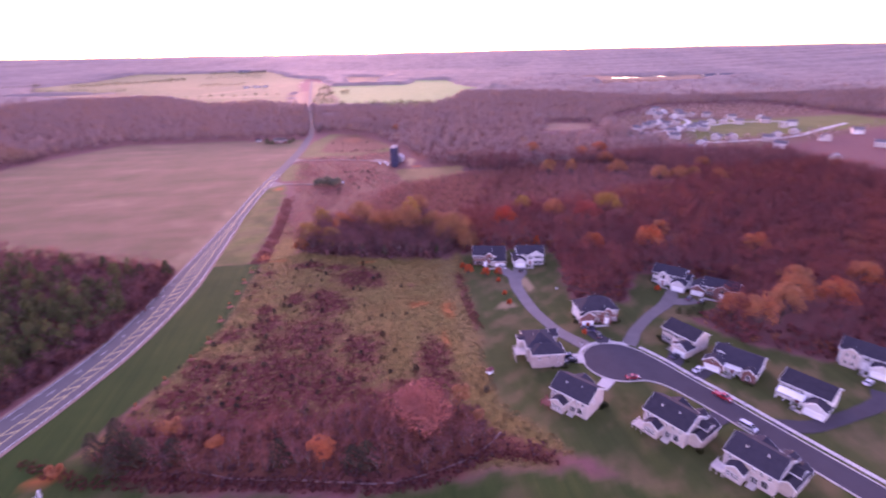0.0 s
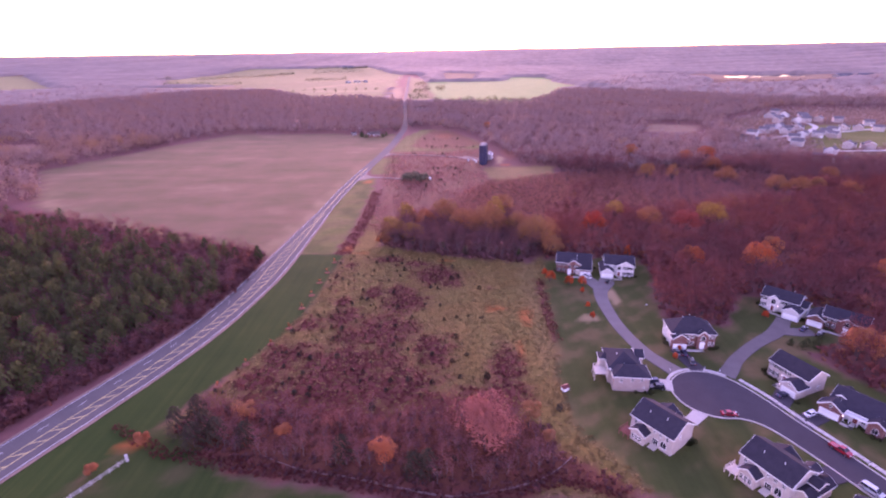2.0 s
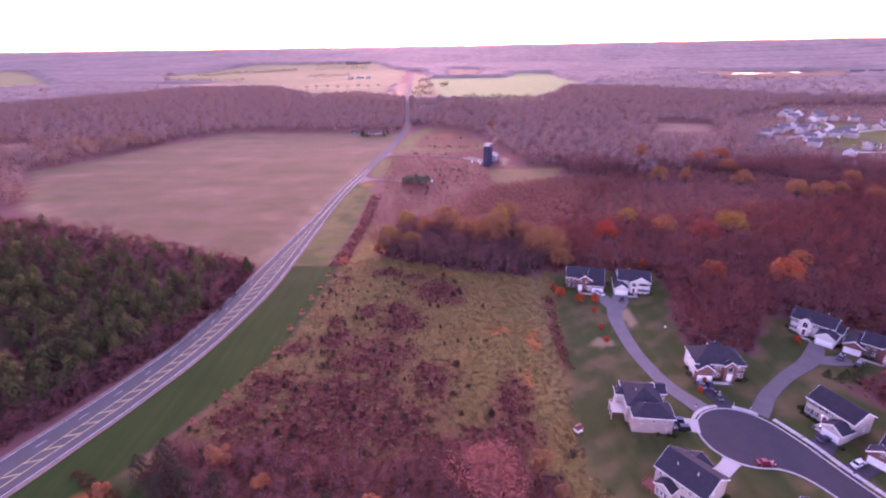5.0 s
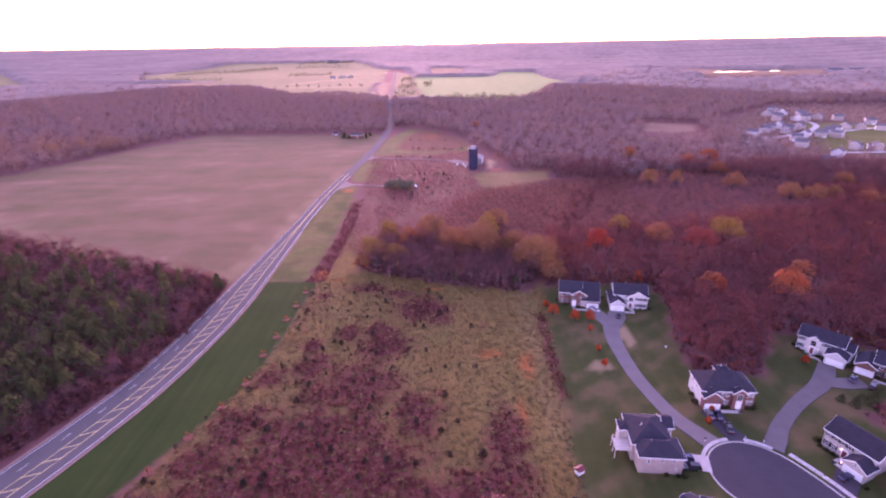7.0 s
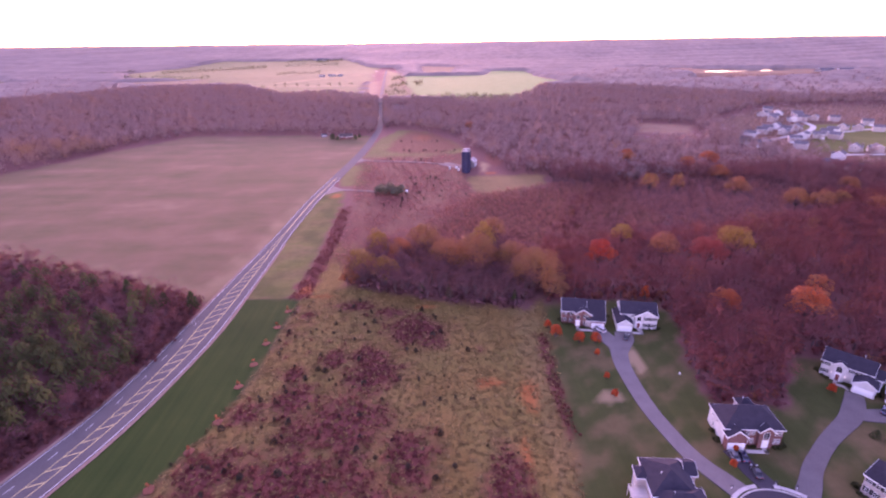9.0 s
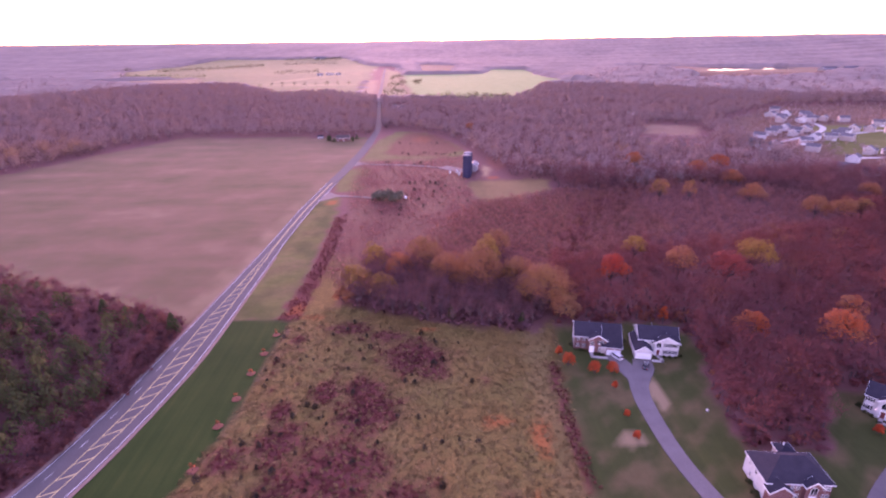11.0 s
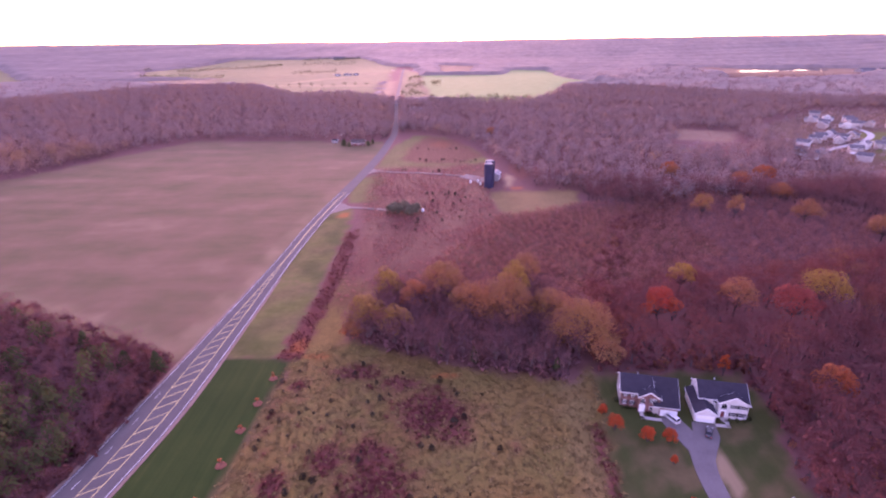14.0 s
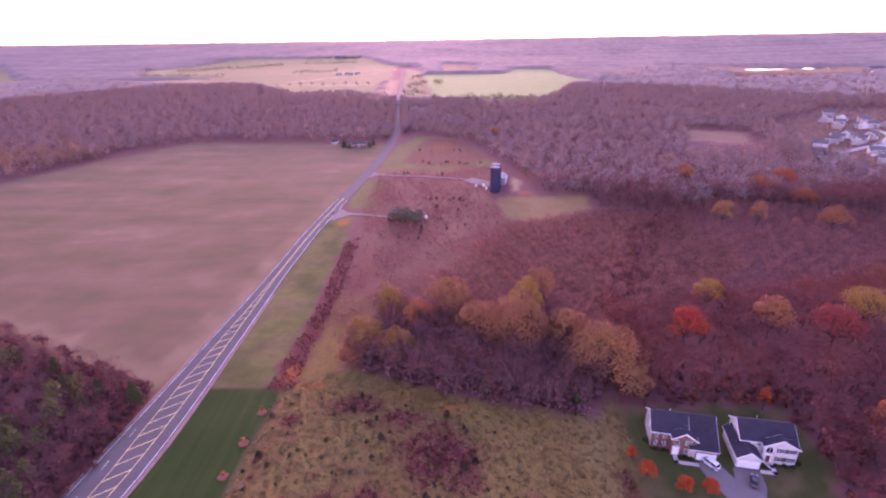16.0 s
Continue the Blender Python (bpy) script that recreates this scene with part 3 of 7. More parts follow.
driveway([(113, 98.5), (118, 97), (124, 96), (136, 97.5), (152, 101), (158, 106)], [6, 5, 4.5, 4.5, 5, 5], ASPHALT_NEW, "dark asphalt driveway between the lawns")
driveway([(100.8, 105.0), (97.5, 104.0), (93.0, 102.6)], [5.5, 5.5, 5.5], ASPHALT_NEW, "short dark asphalt driveway")
driveway([(73.0, 142.0), (69, 143.0), (65.0, 143.4)], [6, 5.5, 5.5], CONCRETE, "pale concrete driveway apron")
driveway([(76.0, 128.8), (74.0, 127.0), (71.0, 124.5)], [4.5, 4, 4], CONCRETE, "pale concrete driveway apron")

# worn track along the ditch
TRACK = surface("worn_track", (0.2, 0.12, 0.105), (0.28, 0.175, 0.155), 2, 0.95)
c = along([(-52, 111.5), (-41, 107), (-25.7, 103.8), (-13, 100.5), (-1.5, 98), (8, 98.9), (18, 101.3), (27, 105.7), (33, 111)], 1.5)
wid = np.convolve(np.random.RandomState(9).uniform(0.1, 0.7, len(c) + 4), np.ones(5) / 5, "valid")
le, ri = sides(c, list(-wid * 0.7), list(wid * 0.6))
tagged(ribbon("footpath", le, ri, 0.03, TRACK, None, "", 0.25), "thin pale worn track along the ditch", "track", kind="structure")


# ---- trees ----
class Soup:
    """Many triangles gathered in arrays and joined into one mesh."""

    def __init__(self):
        self.v, self.t, self.tone, self.mi, self.out, self.count = [], [], [], [], [], 0

    def add(self, verts, tris, tone, mi=0, out=None):
        self.out.append(np.zeros((len(verts), 3)) if out is None else out)
        self.v.append(verts)
        self.t.append(tris + self.count)
        self.tone.append(np.broadcast_to(tone, (len(verts),)))
        self.mi.append(np.full(len(tris), mi))
        self.count += len(verts)

    def mesh(self, name, mats):
        d = bpy.data.meshes.new(name)
        v, t = np.concatenate(self.v), np.concatenate(self.t)
        d.vertices.add(len(v))
        d.vertices.foreach_set("co", v.astype(np.float32).ravel())
        d.loops.add(t.size)
        d.loops.foreach_set("vertex_index", t.astype(np.int32).ravel())
        d.polygons.add(len(t))
        d.polygons.foreach_set("loop_start", (np.arange(len(t)) * 3).astype(np.int32))
        d.polygons.foreach_set("material_index", np.concatenate(self.mi).astype(np.int32))
        at = d.attributes.new("tone", "FLOAT", "POINT")
        at.data.foreach_set("value", np.concatenate(self.tone).astype(np.float32))
        at = d.attributes.new("outward", "FLOAT_VECTOR", "POINT")
        at.data.foreach_set("vector", np.concatenate(self.out).astype(np.float32).ravel())
        for mt in mats:
            d.materials.append(mt)
        d.update()
        d.validate()
        return d


def unit_rows(v):
    return v / (np.linalg.norm(v, axis=1)[:, None] + 1e-9)


def limb(p, q, r0, r1, sides_n=4):
    """A tapered branch as arrays."""
    p, q = np.array(p, float), np.array(q, float)
    d = q - p
    d /= np.linalg.norm(d) + 1e-9
    u = np.cross(d, (0.31, 0.95, 0.1))
    u /= np.linalg.norm(u)
    w = np.cross(d, u)
    a = np.arange(sides_n) * 2 * np.pi / sides_n
    ring = np.cos(a)[:, None] * u + np.sin(a)[:, None] * w
    v = np.concatenate([p + ring * r0, q + ring * r1])
    i = np.arange(sides_n)
    j = (i + 1) % sides_n
    return v, np.concatenate([np.stack([i, j, j + sides_n], 1), np.stack([i, j + sides_n, i + sides_n], 1)])


def leaves(rng, at, size, up=0.0, slim=1.0, facing=None):
    """One small triangle at each place, of random turn or about square to a direction."""
    k = len(at)
    u = rng.normal(size=(k, 3))
    u[:, 2] += up
    if facing is not None:
        f = facing + rng.normal(size=(k, 3)) * 0.3
        f /= np.linalg.norm(f, axis=1)[:, None]
        u -= f * np.sum(u * f, axis=1)[:, None]
    u /= np.linalg.norm(u, axis=1)[:, None]
    w = np.cross(u, rng.normal(size=(k, 3)) if facing is None else f)
    w /= np.linalg.norm(w, axis=1)[:, None]
    s = size * rng.uniform(0.6, 1.4, (k, 1))
    v = np.stack([at + u * s * 0.6, at - u * s * 0.4 + w * s * 0.5 * slim, at - u * s * 0.4 - w * s * 0.5 * slim], 1).reshape(-1, 3)
    return v, np.arange(3 * k).reshape(-1, 3)


def broadleaf(seed, height, radius, base, count, size, twigs=0.0, sides_n=4, limbs=True, lump=1.0, thin=0.16, lift=0.6, dome=False, stem=0.028, level=0.3):
    """Trunk arrays and crown arrays of a round-crowned tree: a leaning trunk, forked limbs, clumps at their ends.
    dome: the clumps lie close on one broad dome, as on a full-leaved oak."""
    rng = np.random.RandomState(seed)
    wood = Soup()
    lean = rng.normal(size=2) * 0.03 * height
    fork = np.array([lean[0], lean[1], base])
    wood.add(*limb((0, 0, -0.3), fork, stem * height, stem * 0.7 * height, sides_n + 1), 0.5)
    k = max(16 if dome else 5, int(radius * 2.2))
    centres, sizes = [], []
    mid_z = base + 0.45 * (height - base)
    for i in range(k):
        ang = i * 2.4 + rng.uniform(0, 0.9)
        if dome:
            rise = (i + 0.5) / k
            out = radius * 0.74 * math.sqrt(max(0.02, 1 - rise ** 1.7)) * rng.uniform(0.82, 1.1)
            c = np.array([math.cos(ang) * out, math.sin(ang) * out, base + (height - base) * (0.22 + 0.58 * rise) * rng.uniform(0.92, 1.05)])
        else:
            out = radius * rng.uniform(0.25, 0.78) * (0.3 if i % 5 == 4 else 1)
            h = base + (height - base) * rng.uniform(0.3, 0.85) * (1.0 - 0.25 * out / radius) + (0.15 * (height - base) if i % 5 == 4 else 0)
            c = np.array([math.cos(ang) * out, math.sin(ang) * out, min(h, height * 0.92)])
        if limbs:
            wood.add(*limb(fork * (1, 1, rng.uniform(0.7, 1)), c, 0.4 * stem * height, 0.1 * stem * height, 3), 0.5)
        centres.append(c)
        sizes.append(radius * rng.uniform(0.3, 0.5) * ((0.78 if radius > 4 else 1.0) if dome else lump))
    which = rng.randint(0, k, count)
    d = rng.normal(size=(count, 3))
    d[:, 2] = np.where(rng.rand(count) < 0.7, np.abs(d[:, 2]), d[:, 2])
    d /= np.linalg.norm(d, axis=1)[:, None]
    at = np.array(centres)[which] + d * (np.array(sizes)[which] * rng.uniform(0.45, 1.08, count) ** (0.35 if dome else 0.6))[:, None]
    around = unit_rows(unit_rows(at - (0, 0, mid_z)) * 0.6 + d * 0.45 + (0, 0, level))
    crown = Soup()
    shade = rng.uniform(-0.13, 0.13, k)[which] if dome else rng.uniform(-0.05, 0.05, k)[which]
    nt = int(count * twigs)
    if nt:
        crown.add(*leaves(rng, at[:nt], size * 2.6, 1.2, thin), np.repeat(shade[:nt], 3), 0, np.repeat(around[:nt], 3, 0))
    if count - nt:
        crown.add(*leaves(rng, at[nt:], size, facing=d[nt:] * 0.7 + (0, 0, lift)), np.repeat(shade[nt:], 3), 0, np.repeat(around[nt:], 3, 0))
    return wood, crown


def conifer(seed, height, radius, base, count, size, ragged=0.25, sides_n=4, taper=0.75):
    """Trunk and crown of a pine or cedar: whorls of boughs, narrower to the top."""
    rng = np.random.RandomState(seed)
    wood, crown = Soup(), Soup()
    wood.add(*limb((0, 0, -0.3), (0, 0, height * 0.93), 0.02 * height, 0.004 * height, sides_n), 0.5)
    f = rng.uniform(0, 1, count) ** 0.8
    whorl = np.round(f * 9) / 9 + rng.normal(size=count) * 0.03
    z = base + (height - base) * np.clip(whorl, 0, 1)
    reach = radius * (1 - np.clip(whorl, 0, 1)) ** taper + 0.12 * radius
    ang = rng.uniform(0, 2 * np.pi, count)
    bough = np.round(ang / 0.9 + whorl * 7) * 0.9
    ang = 0.55 * bough + 0.45 * ang
    out = reach * rng.uniform(0.25, 1.0, count) ** 0.6 * (1 + ragged * np.sin(ang * 3 + whorl * 20))
    at = np.stack([np.cos(ang) * out, np.sin(ang) * out, z - 0.18 * out], 1)
    round_out = np.stack([np.cos(ang), np.sin(ang), np.full(count, 0.9)], 1)
    crown.add(*leaves(rng, at, size, 0.4, 0.8, round_out), np.repeat(rng.uniform(-0.12, 0.12, count), 3), 0, np.repeat(unit_rows(round_out * (0.7, 0.7, 1)), 3, 0))
    return wood, crown


def joined(s):
    return np.concatenate(s.v), np.concatenate(s.t), np.concatenate(s.tone), np.concatenate(s.out)


def scatter(polys, spacing, seed, keep_out=(), jitter=0.6):
    """Loose places inside plan outlines, about spacing apart."""
    rng = np.random.RandomState(seed)
    xs = [p[0] for q in polys for p in q]
    ys = [p[1] for q in polys for p in q]
    x, y = np.meshgrid(np.arange(min(xs), max(xs), spacing), np.arange(min(ys), max(ys), spacing))
    x = (x + (np.arange(x.shape[0]) % 2)[:, None] * spacing / 2).ravel()
    y = y.ravel()
    x, y = x + rng.uniform(-jitter, jitter, x.size) * spacing, y + rng.uniform(-jitter, jitter, x.size) * spacing
    ok = np.zeros(x.shape, bool)
    for q in polys:
        ok |= inside(x, y, q) > 0
    for q, gap in keep_out:
        ok &= inside(x, y, q) < -gap
    return x[ok], y[ok], rng


def woods(name, label, xs, ys, rng, kinds, mats, tones, scales=(0.75, 1.25), category="trees"):
    """A stand of trees as one object: each place takes one of the kinds (wood and crown arrays)."""
    soup = Soup()
    k = len(xs)
    pick_k, s, a, st = rng.randint(len(kinds), size=k), rng.uniform(*scales, k), rng.uniform(0, 6.28, k), rng.uniform(0.85, 1.15, k)
    tone = np.array([tones(x, y, rng) for x, y in zip(xs, ys)])
    z = ground_z(np.asarray(xs, float), np.asarray(ys, float)) - 0.15
    for i, (wv, wt, _, cv, ct, ctone, cout) in enumerate(kinds):
        w = np.where(pick_k == i)[0]
        if not len(w):
            continue
        co, si = (np.cos(a[w]) * s[w])[:, None], (np.sin(a[w]) * s[w])[:, None]
        ca, sa2 = np.cos(a[w])[:, None], np.sin(a[w])[:, None]
        turned = np.stack([cout[None, :, 0] * ca - cout[None, :, 1] * sa2, cout[None, :, 0] * sa2 + cout[None, :, 1] * ca, np.broadcast_to(cout[None, :, 2], (len(w), len(cout)))], 2).reshape(-1, 3)
        for v, t, tn, mi in ((wv, wt, None, 0), (cv, ct, ctone, 1)):
            if not len(t):
                continue
            vv = np.stack([v[None, :, 0] * co - v[None, :, 1] * si + xs[w][:, None], v[None, :, 0] * si + v[None, :, 1] * co + ys[w][:, None], v[None, :, 2] * (s[w] * st[w])[:, None] + z[w][:, None]], 2)
            tt = t[None] + (np.arange(len(w)) * len(v))[:, None, None]
            tone_v = np.full(vv.shape[:2], 0.5) if tn is None else np.clip(tn[None] + tone[w][:, None], 0, 1)
            soup.add(vv.reshape(-1, 3), tt.reshape(-1, 3), tone_v.ravel(), mi, turned if mi else None)
    return tagged(new(name, soup.mesh(name, mats)), label, category, kind="stuff")


def kind_of(pair):
    (wv, wt, wtone, _), (cv, ct, ctone, cout) = joined(pair[0]), joined(pair[1])
    return wv, wt, wtone, cv, ct, ctone, cout


# outlines of the woods
PINES = [(-345, 350), (-260, 330), (-183, 300), (-103, 262), (-100, 240), (-101.5, 215), (-106, 190), (-115, 165), (-124, 145), (-136, 118), (-154, 88), (-190, 95), (-250, 200), (-330, 310)]
CLUMP = [(-41, 275), (-20, 263), (0, 256), (38, 246), (50, 262), (56, 285), (38, 312), (0, 312), (-30, 308)]
WOOD_R = [(53, 256), (99, 250), (99, 235), (88, 200), (88, 183), (110, 181), (128, 207), (142, 208), (165, 196), (152, 168), (132, 158), (140, 142), (152, 132), (185, 118), (420, 330), (420, 440), (330, 470), (160, 470), (140, 430), (100, 400), (60, 310)]
YOUNG_R = [(-20, 320), (10, 316), (52, 300), (60, 310), (100, 400), (140, 430), (100, 445), (66, 428), (34, 418), (10, 380)]
MID_R = [(84, 480), (140, 440), (330, 475), (350, 520), (350, 640), (400, 770), (560, 910), (700, 1000), (420, 1320), (285, 1340), (160, 1050), (-20, 1055), (-90, 1060), (-74, 938), (-63, 812), (-57, 748), (-30, 730), (25, 682), (44, 600), (62, 500)]
MID_L = [(-82, 698), (-160, 700), (-297, 708), (-352, 640), (-346, 612), (-382, 600), (-425, 590), (-480, 595), (-520, 640), (-900, 650), (-1000, 1000), (-690, 1480), (-505, 1470), (-320, 1210), (-210, 1230), (-125, 1140), (-110, 1120), (-88, 938), (-76, 800), (-75, 705)]
MID_RR = [(560, 905), (765, 905), (785, 620), (900, 700), (1250, 1000), (1250, 1030), (700, 1030)]
LEFT_W = [(-560, 580), (-440, 592), (-362, 640), (-353, 606), (-404, 484), (-318, 372), (-420, 335), (-700, 340)]

near_kinds = [kind_of(broadleaf(s, 13 + s % 3 * 1.5, 4.4 + 0.3 * (s % 2), 2.4, 310, 0.6, 0.86, 3, False, 1.7, 0.09)) for s in range(6)]
young_kinds = [kind_of(broadleaf(s, 13, 5.0, 1.5, 90, 1.2, 0.6, 3, False, 1.7, 0.11, lift=1.4)) for s in range(6, 10)]
far_kinds = [kind_of(broadleaf(s, 13, 5.4, 1.0, 60, 1.6, 0.5, 3, False, 1.5, 0.14, lift=1.6)) for s in range(10, 15)]
pine_kinds = [kind_of(conifer(s, 8.5 + s % 3, 3.2, 1.0, 210, 0.8, 0.2, 3, 0.36)) for s in range(20, 25)]


low_kinds = [kind_of(broadleaf(s, 1.5, 1.15, 0.2, 34, 0.5, 0.25, 3, False)) for s in range(40, 45)]


mat_kinds = [kind_of(broadleaf(s, 1.0, 1.35, 0.1, 42, 0.4, 0.15, 3, False, 1.2, lift=1.5, level=1.6)) for s in range(45, 50)]


def brown(x, y, rng):
    v = 0.12 + rng.beta(2, 2.6) * 0.45 + 0.07 * (math.sin(x * 0.043 + y * 0.021) + math.sin(y * 0.052 - x * 0.017 + 1.3) + math.sin(x * 0.11 + y * 0.09))
    if x < -300 and y < 650:
        v += 0.35
    return v + (0.3 if rng.rand() < 0.05 else 0)


# single trees with colour, and the clump's oaks: x, y, height, radius, tone, word
OAKS = [(-27, 303, 17, 6.0, 0.9, "yellow-brown"), (-3, 305, 18, 9.0, 0.72, "tan"), (-15, 294, 16, 6.3, 0.42, "russet-tan"), (9, 285, 18, 9.0, 0.55, "orange-tan"), (22, 284, 20, 11.0, 0.6, "tan"), (27, 300, 21, 6.8, 1.0, "yellow"), (34, 313, 20, 6.8, 0.58, "orange"),
        (48, 267, 18, 11.5, 0.64, "golden-brown"), (39, 281, 17, 8.0, 0.66, "tan"), (-34, 281, 15, 6.9, 0.88, "olive-yellow"), (-22, 276, 13, 6.3, 0.92, "olive-brown"), (55, 257, 11, 5.8, 0.6, "tan-orange"),
        (-38, 274, 8, 4.0, 0.4, "russet")]
COLOURED = [(83.6, 283, 17, 7.2, 0.0, "bright red"), (117, 289, 18, 7.4, 0.5, "orange-yellow"), (137, 283, 16, 9.4, 0.12, "deep red"), (156, 294, 18, 9.2, 0.85, "golden"), (146.5, 226, 18, 8.2, 0.34, "orange-red"), (161, 412, 17, 6.5, 0.72, "golden"), (180, 409, 17, 5, 0.7, "golden"),
            (219, 400, 15, 8, 0.55, "orange-tan"), (240, 368, 16, 8, 0.66, "tan"), (252, 362, 16, 8, 0.66, "tan"), (268, 366, 15, 6, 0.6, "tan"), (178, 500, 15, 6, 0.45, "orange")]
COLOURED_NEAR = [(147, 147, 16, 6.5, 0.46, "orange"), (143, 156, 14, 5.5, 0.42, "orange"), (160, 150, 18, 7.5, 0.5, "orange-tan"), (172, 158, 18, 7.5, 0.42, "orange"), (186, 152, 17, 7.5, 0.34, "russet"), (182, 168, 17, 7.5, 0.5, "orange-tan"), (214, 166, 17, 7.5, 0.4, "russet"),
                 (162, 242, 16, 5.5, 0.42, "russet"), (195, 208, 17, 7, 0.36, "russet"), (120, 236, 13, 6, 0.25, "pale russet"), (181, 514, 14, 7, 0.38, "orange"), (247, 494, 14, 9, 0.35, "russet"), (219, 476, 14, 8, 0.42, "russet-tan"), (229, 443, 14, 8, 0.45, "orange-tan"), (300, 400, 14, 8, 0.5, "tan"), (281, 353, 14, 8, 0.45, "russet-tan"), (50, 703, 13, 6, 0.4, "russet"), (104, 311, 15, 6, 0.9, "yellow")]


def thinned(xs, ys, rng, share=0.95):
    """Places that leave room for the coloured trees."""
    ok = np.ones(len(xs), bool)
    for x, y, _, r, *_ in OAKS + COLOURED + COLOURED_NEAR:
        ok &= np.hypot(xs - x, (ys - y + 3.5) * 0.8) > r * share
    return xs[ok], ys[ok], rng


xs, ys, rng = thinned(*scatter([WOOD_R], 5.4, 1, keep_out=[(LOT, 3)]))
low = inside(xs, ys, [(54, 300), (150, 320), (260, 350), (260, 420), (150, 470), (100, 400)]) > 0
back = ~low & (ys > 385)
low |= back
woods("bare_woods", "mauve bare woods beyond the young growth", xs[back], ys[back], rng, near_kinds, (BARK, BARE_DARK), brown, (0.75, 1.05))
woods("bare_woods", "bare mauve-brown autumn woods behind the houses", xs[~low], ys[~low], rng, near_kinds, (BARK, BARE), brown, (0.75, 1.02))
xs2, ys2, rng = thinned(*scatter([[(54, 300), (150, 320), (260, 350), (260, 420), (150, 470), (100, 400)]], 4.4, 6))
woods("young_woods", "low even young woods, mauve-brown and bare", xs2, ys2, rng, young_kinds, (BARK, BARE_YOUNG), lambda x, y, r: r.uniform(0.0, 0.5), (0.38, 0.56))
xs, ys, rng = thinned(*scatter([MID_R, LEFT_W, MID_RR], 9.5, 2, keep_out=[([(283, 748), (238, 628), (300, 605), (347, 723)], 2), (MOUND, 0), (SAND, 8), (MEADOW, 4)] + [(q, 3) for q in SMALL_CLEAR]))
# from here outward the twig colour carries the haze
woods("bare_woods", "distant bare autumn woods", xs, ys, rng, far_kinds, (BARK, BARE_HAZED), brown, (0.75, 1.05))
xs, ys, rng = scatter([MID_L], 10.0, 3)
verge = [(p, sgn) for p in main if 704 < p.y < 1110 for sgn in ((-1, 1) if p.y > 750 else (-1,))]
line_x = np.array([p.x + sgn * (8.5 + rng.uniform(-1.5, 3)) for p, sgn in verge])
line_y = np.array([p.y + rng.uniform(-2, 2) for p, _ in verge])
woods("roadside_trees", "bare trees close along the far road", line_x, line_y, rng, far_kinds, (BARK, BARE_HAZED), brown, (0.7, 1.0))
woods("bare_woods", "long belt of bare woods behind the stubble field", xs, ys, rng, far_kinds, (BARK, BARE_HAZED), brown, (0.8, 1.08))
xs, ys, rng = scatter([[(97, 446), (140, 428), (165, 462), (165, 482), (92, 496), (66, 506), (68, 490), (101, 484)]], 5.2, 24)
woods("bare_woods", "bare trees closing round the small meadow", xs, ys, rng, near_kinds, (BARK, BARE_DARK), brown, (0.7, 1.0))
xs, ys, rng = thinned(*scatter([YOUNG_R], 3.0, 4))
woods("young_thicket", "reddish young saplings and scrub", xs, ys, rng, young_kinds, (BARK, BARE_YOUNG), lambda x, y, r: r.uniform(0.3, 0.9), (0.2, 0.36))
xs, ys, rng = scatter([PINES], 4.9, 5)
edge_gap = inside(xs, ys, PINES)
roadside = smooth(4, 17, edge_gap + 5 * wave(xs, ys, 30, 41)) * np.where(ys > 285, 0.45, 0.86) * (0.3 + 0.7 * smooth(248, 195, ys + 0.35 * (xs + 100)))
pick = rng.rand(len(xs)) < roadside
woods("pine_wood", "dense young green pine wood beside the road", xs[pick], ys[pick], rng, pine_kinds, (BARK, PINE), lambda x, y, r: r.uniform(0.1, 0.9), (0.7, 1.15))
woods("bare_woods", "bare reddish trees along the edge of the pines", xs[~pick], ys[~pick], rng, near_kinds, (BARK, BARE_DARK), lambda x, y, r: r.uniform(0.0, 0.9), (0.35, 0.6))
xs, ys, rng = scatter([PINES], 3.8, 7)
woods("undergrowth", "mauve-brown undergrowth between the pines", xs, ys, rng, low_kinds, (BARK, BARE_DEEP), lambda x, y, r: r.uniform(0.2, 0.8), (0.8, 2.2))
edge_x, edge_y, rng = scatter([WOOD_R], 4.2, 8)
at_edge = inside(edge_x, edge_y, WOOD_R) < 14
woods("undergrowth", "bare undergrowth along the edge of the woods", edge_x[at_edge], edge_y[at_edge], rng, low_kinds, (BARK, BARE), lambda x, y, r: r.uniform(0.1, 0.8), (0.8, 2.6))
edge_x, edge_y, rng = scatter([[(50, 262), (50, 240), (86, 175), (112, 165), (122, 130), (190, 112), (260, 200), (150, 262)]], 3.0, 21)
gap_in, lawn_in = inside(edge_x, edge_y, WOOD_R), inside(edge_x, edge_y, LAWN)
at_edge = (gap_in < 3) & (gap_in > -9) & (lawn_in < -0.8)
woods("undergrowth", "reddish brush between the lawns and the woods", edge_x[at_edge], edge_y[at_edge], rng, low_kinds, (BARK, BARE), lambda x, y, r: r.uniform(0.2, 0.9), (0.7, 1.9))
side_x, side_y, rng = scatter([PINES], 1.9, 10)
at_side = (inside(side_x, side_y, PINES) < 11) & (side_x > -165) & (side_y < 275)
woods("undergrowth", "dark reddish shrubs between the pines and the road", side_x[at_side], side_y[at_side], rng, low_kinds, (BARK, BARE_DEEP), lambda x, y, r: r.uniform(0.4, 1.0), (0.6, 1.6))
lot_x, lot_y, rng = scatter([LOT], 6, 11)
woods("scrub", "sparse scrub on the cleared lot", lot_x, lot_y, rng, young_kinds[:2], (BARK, BARE_YOUNG), brown, (0.05, 0.2), "scrub")
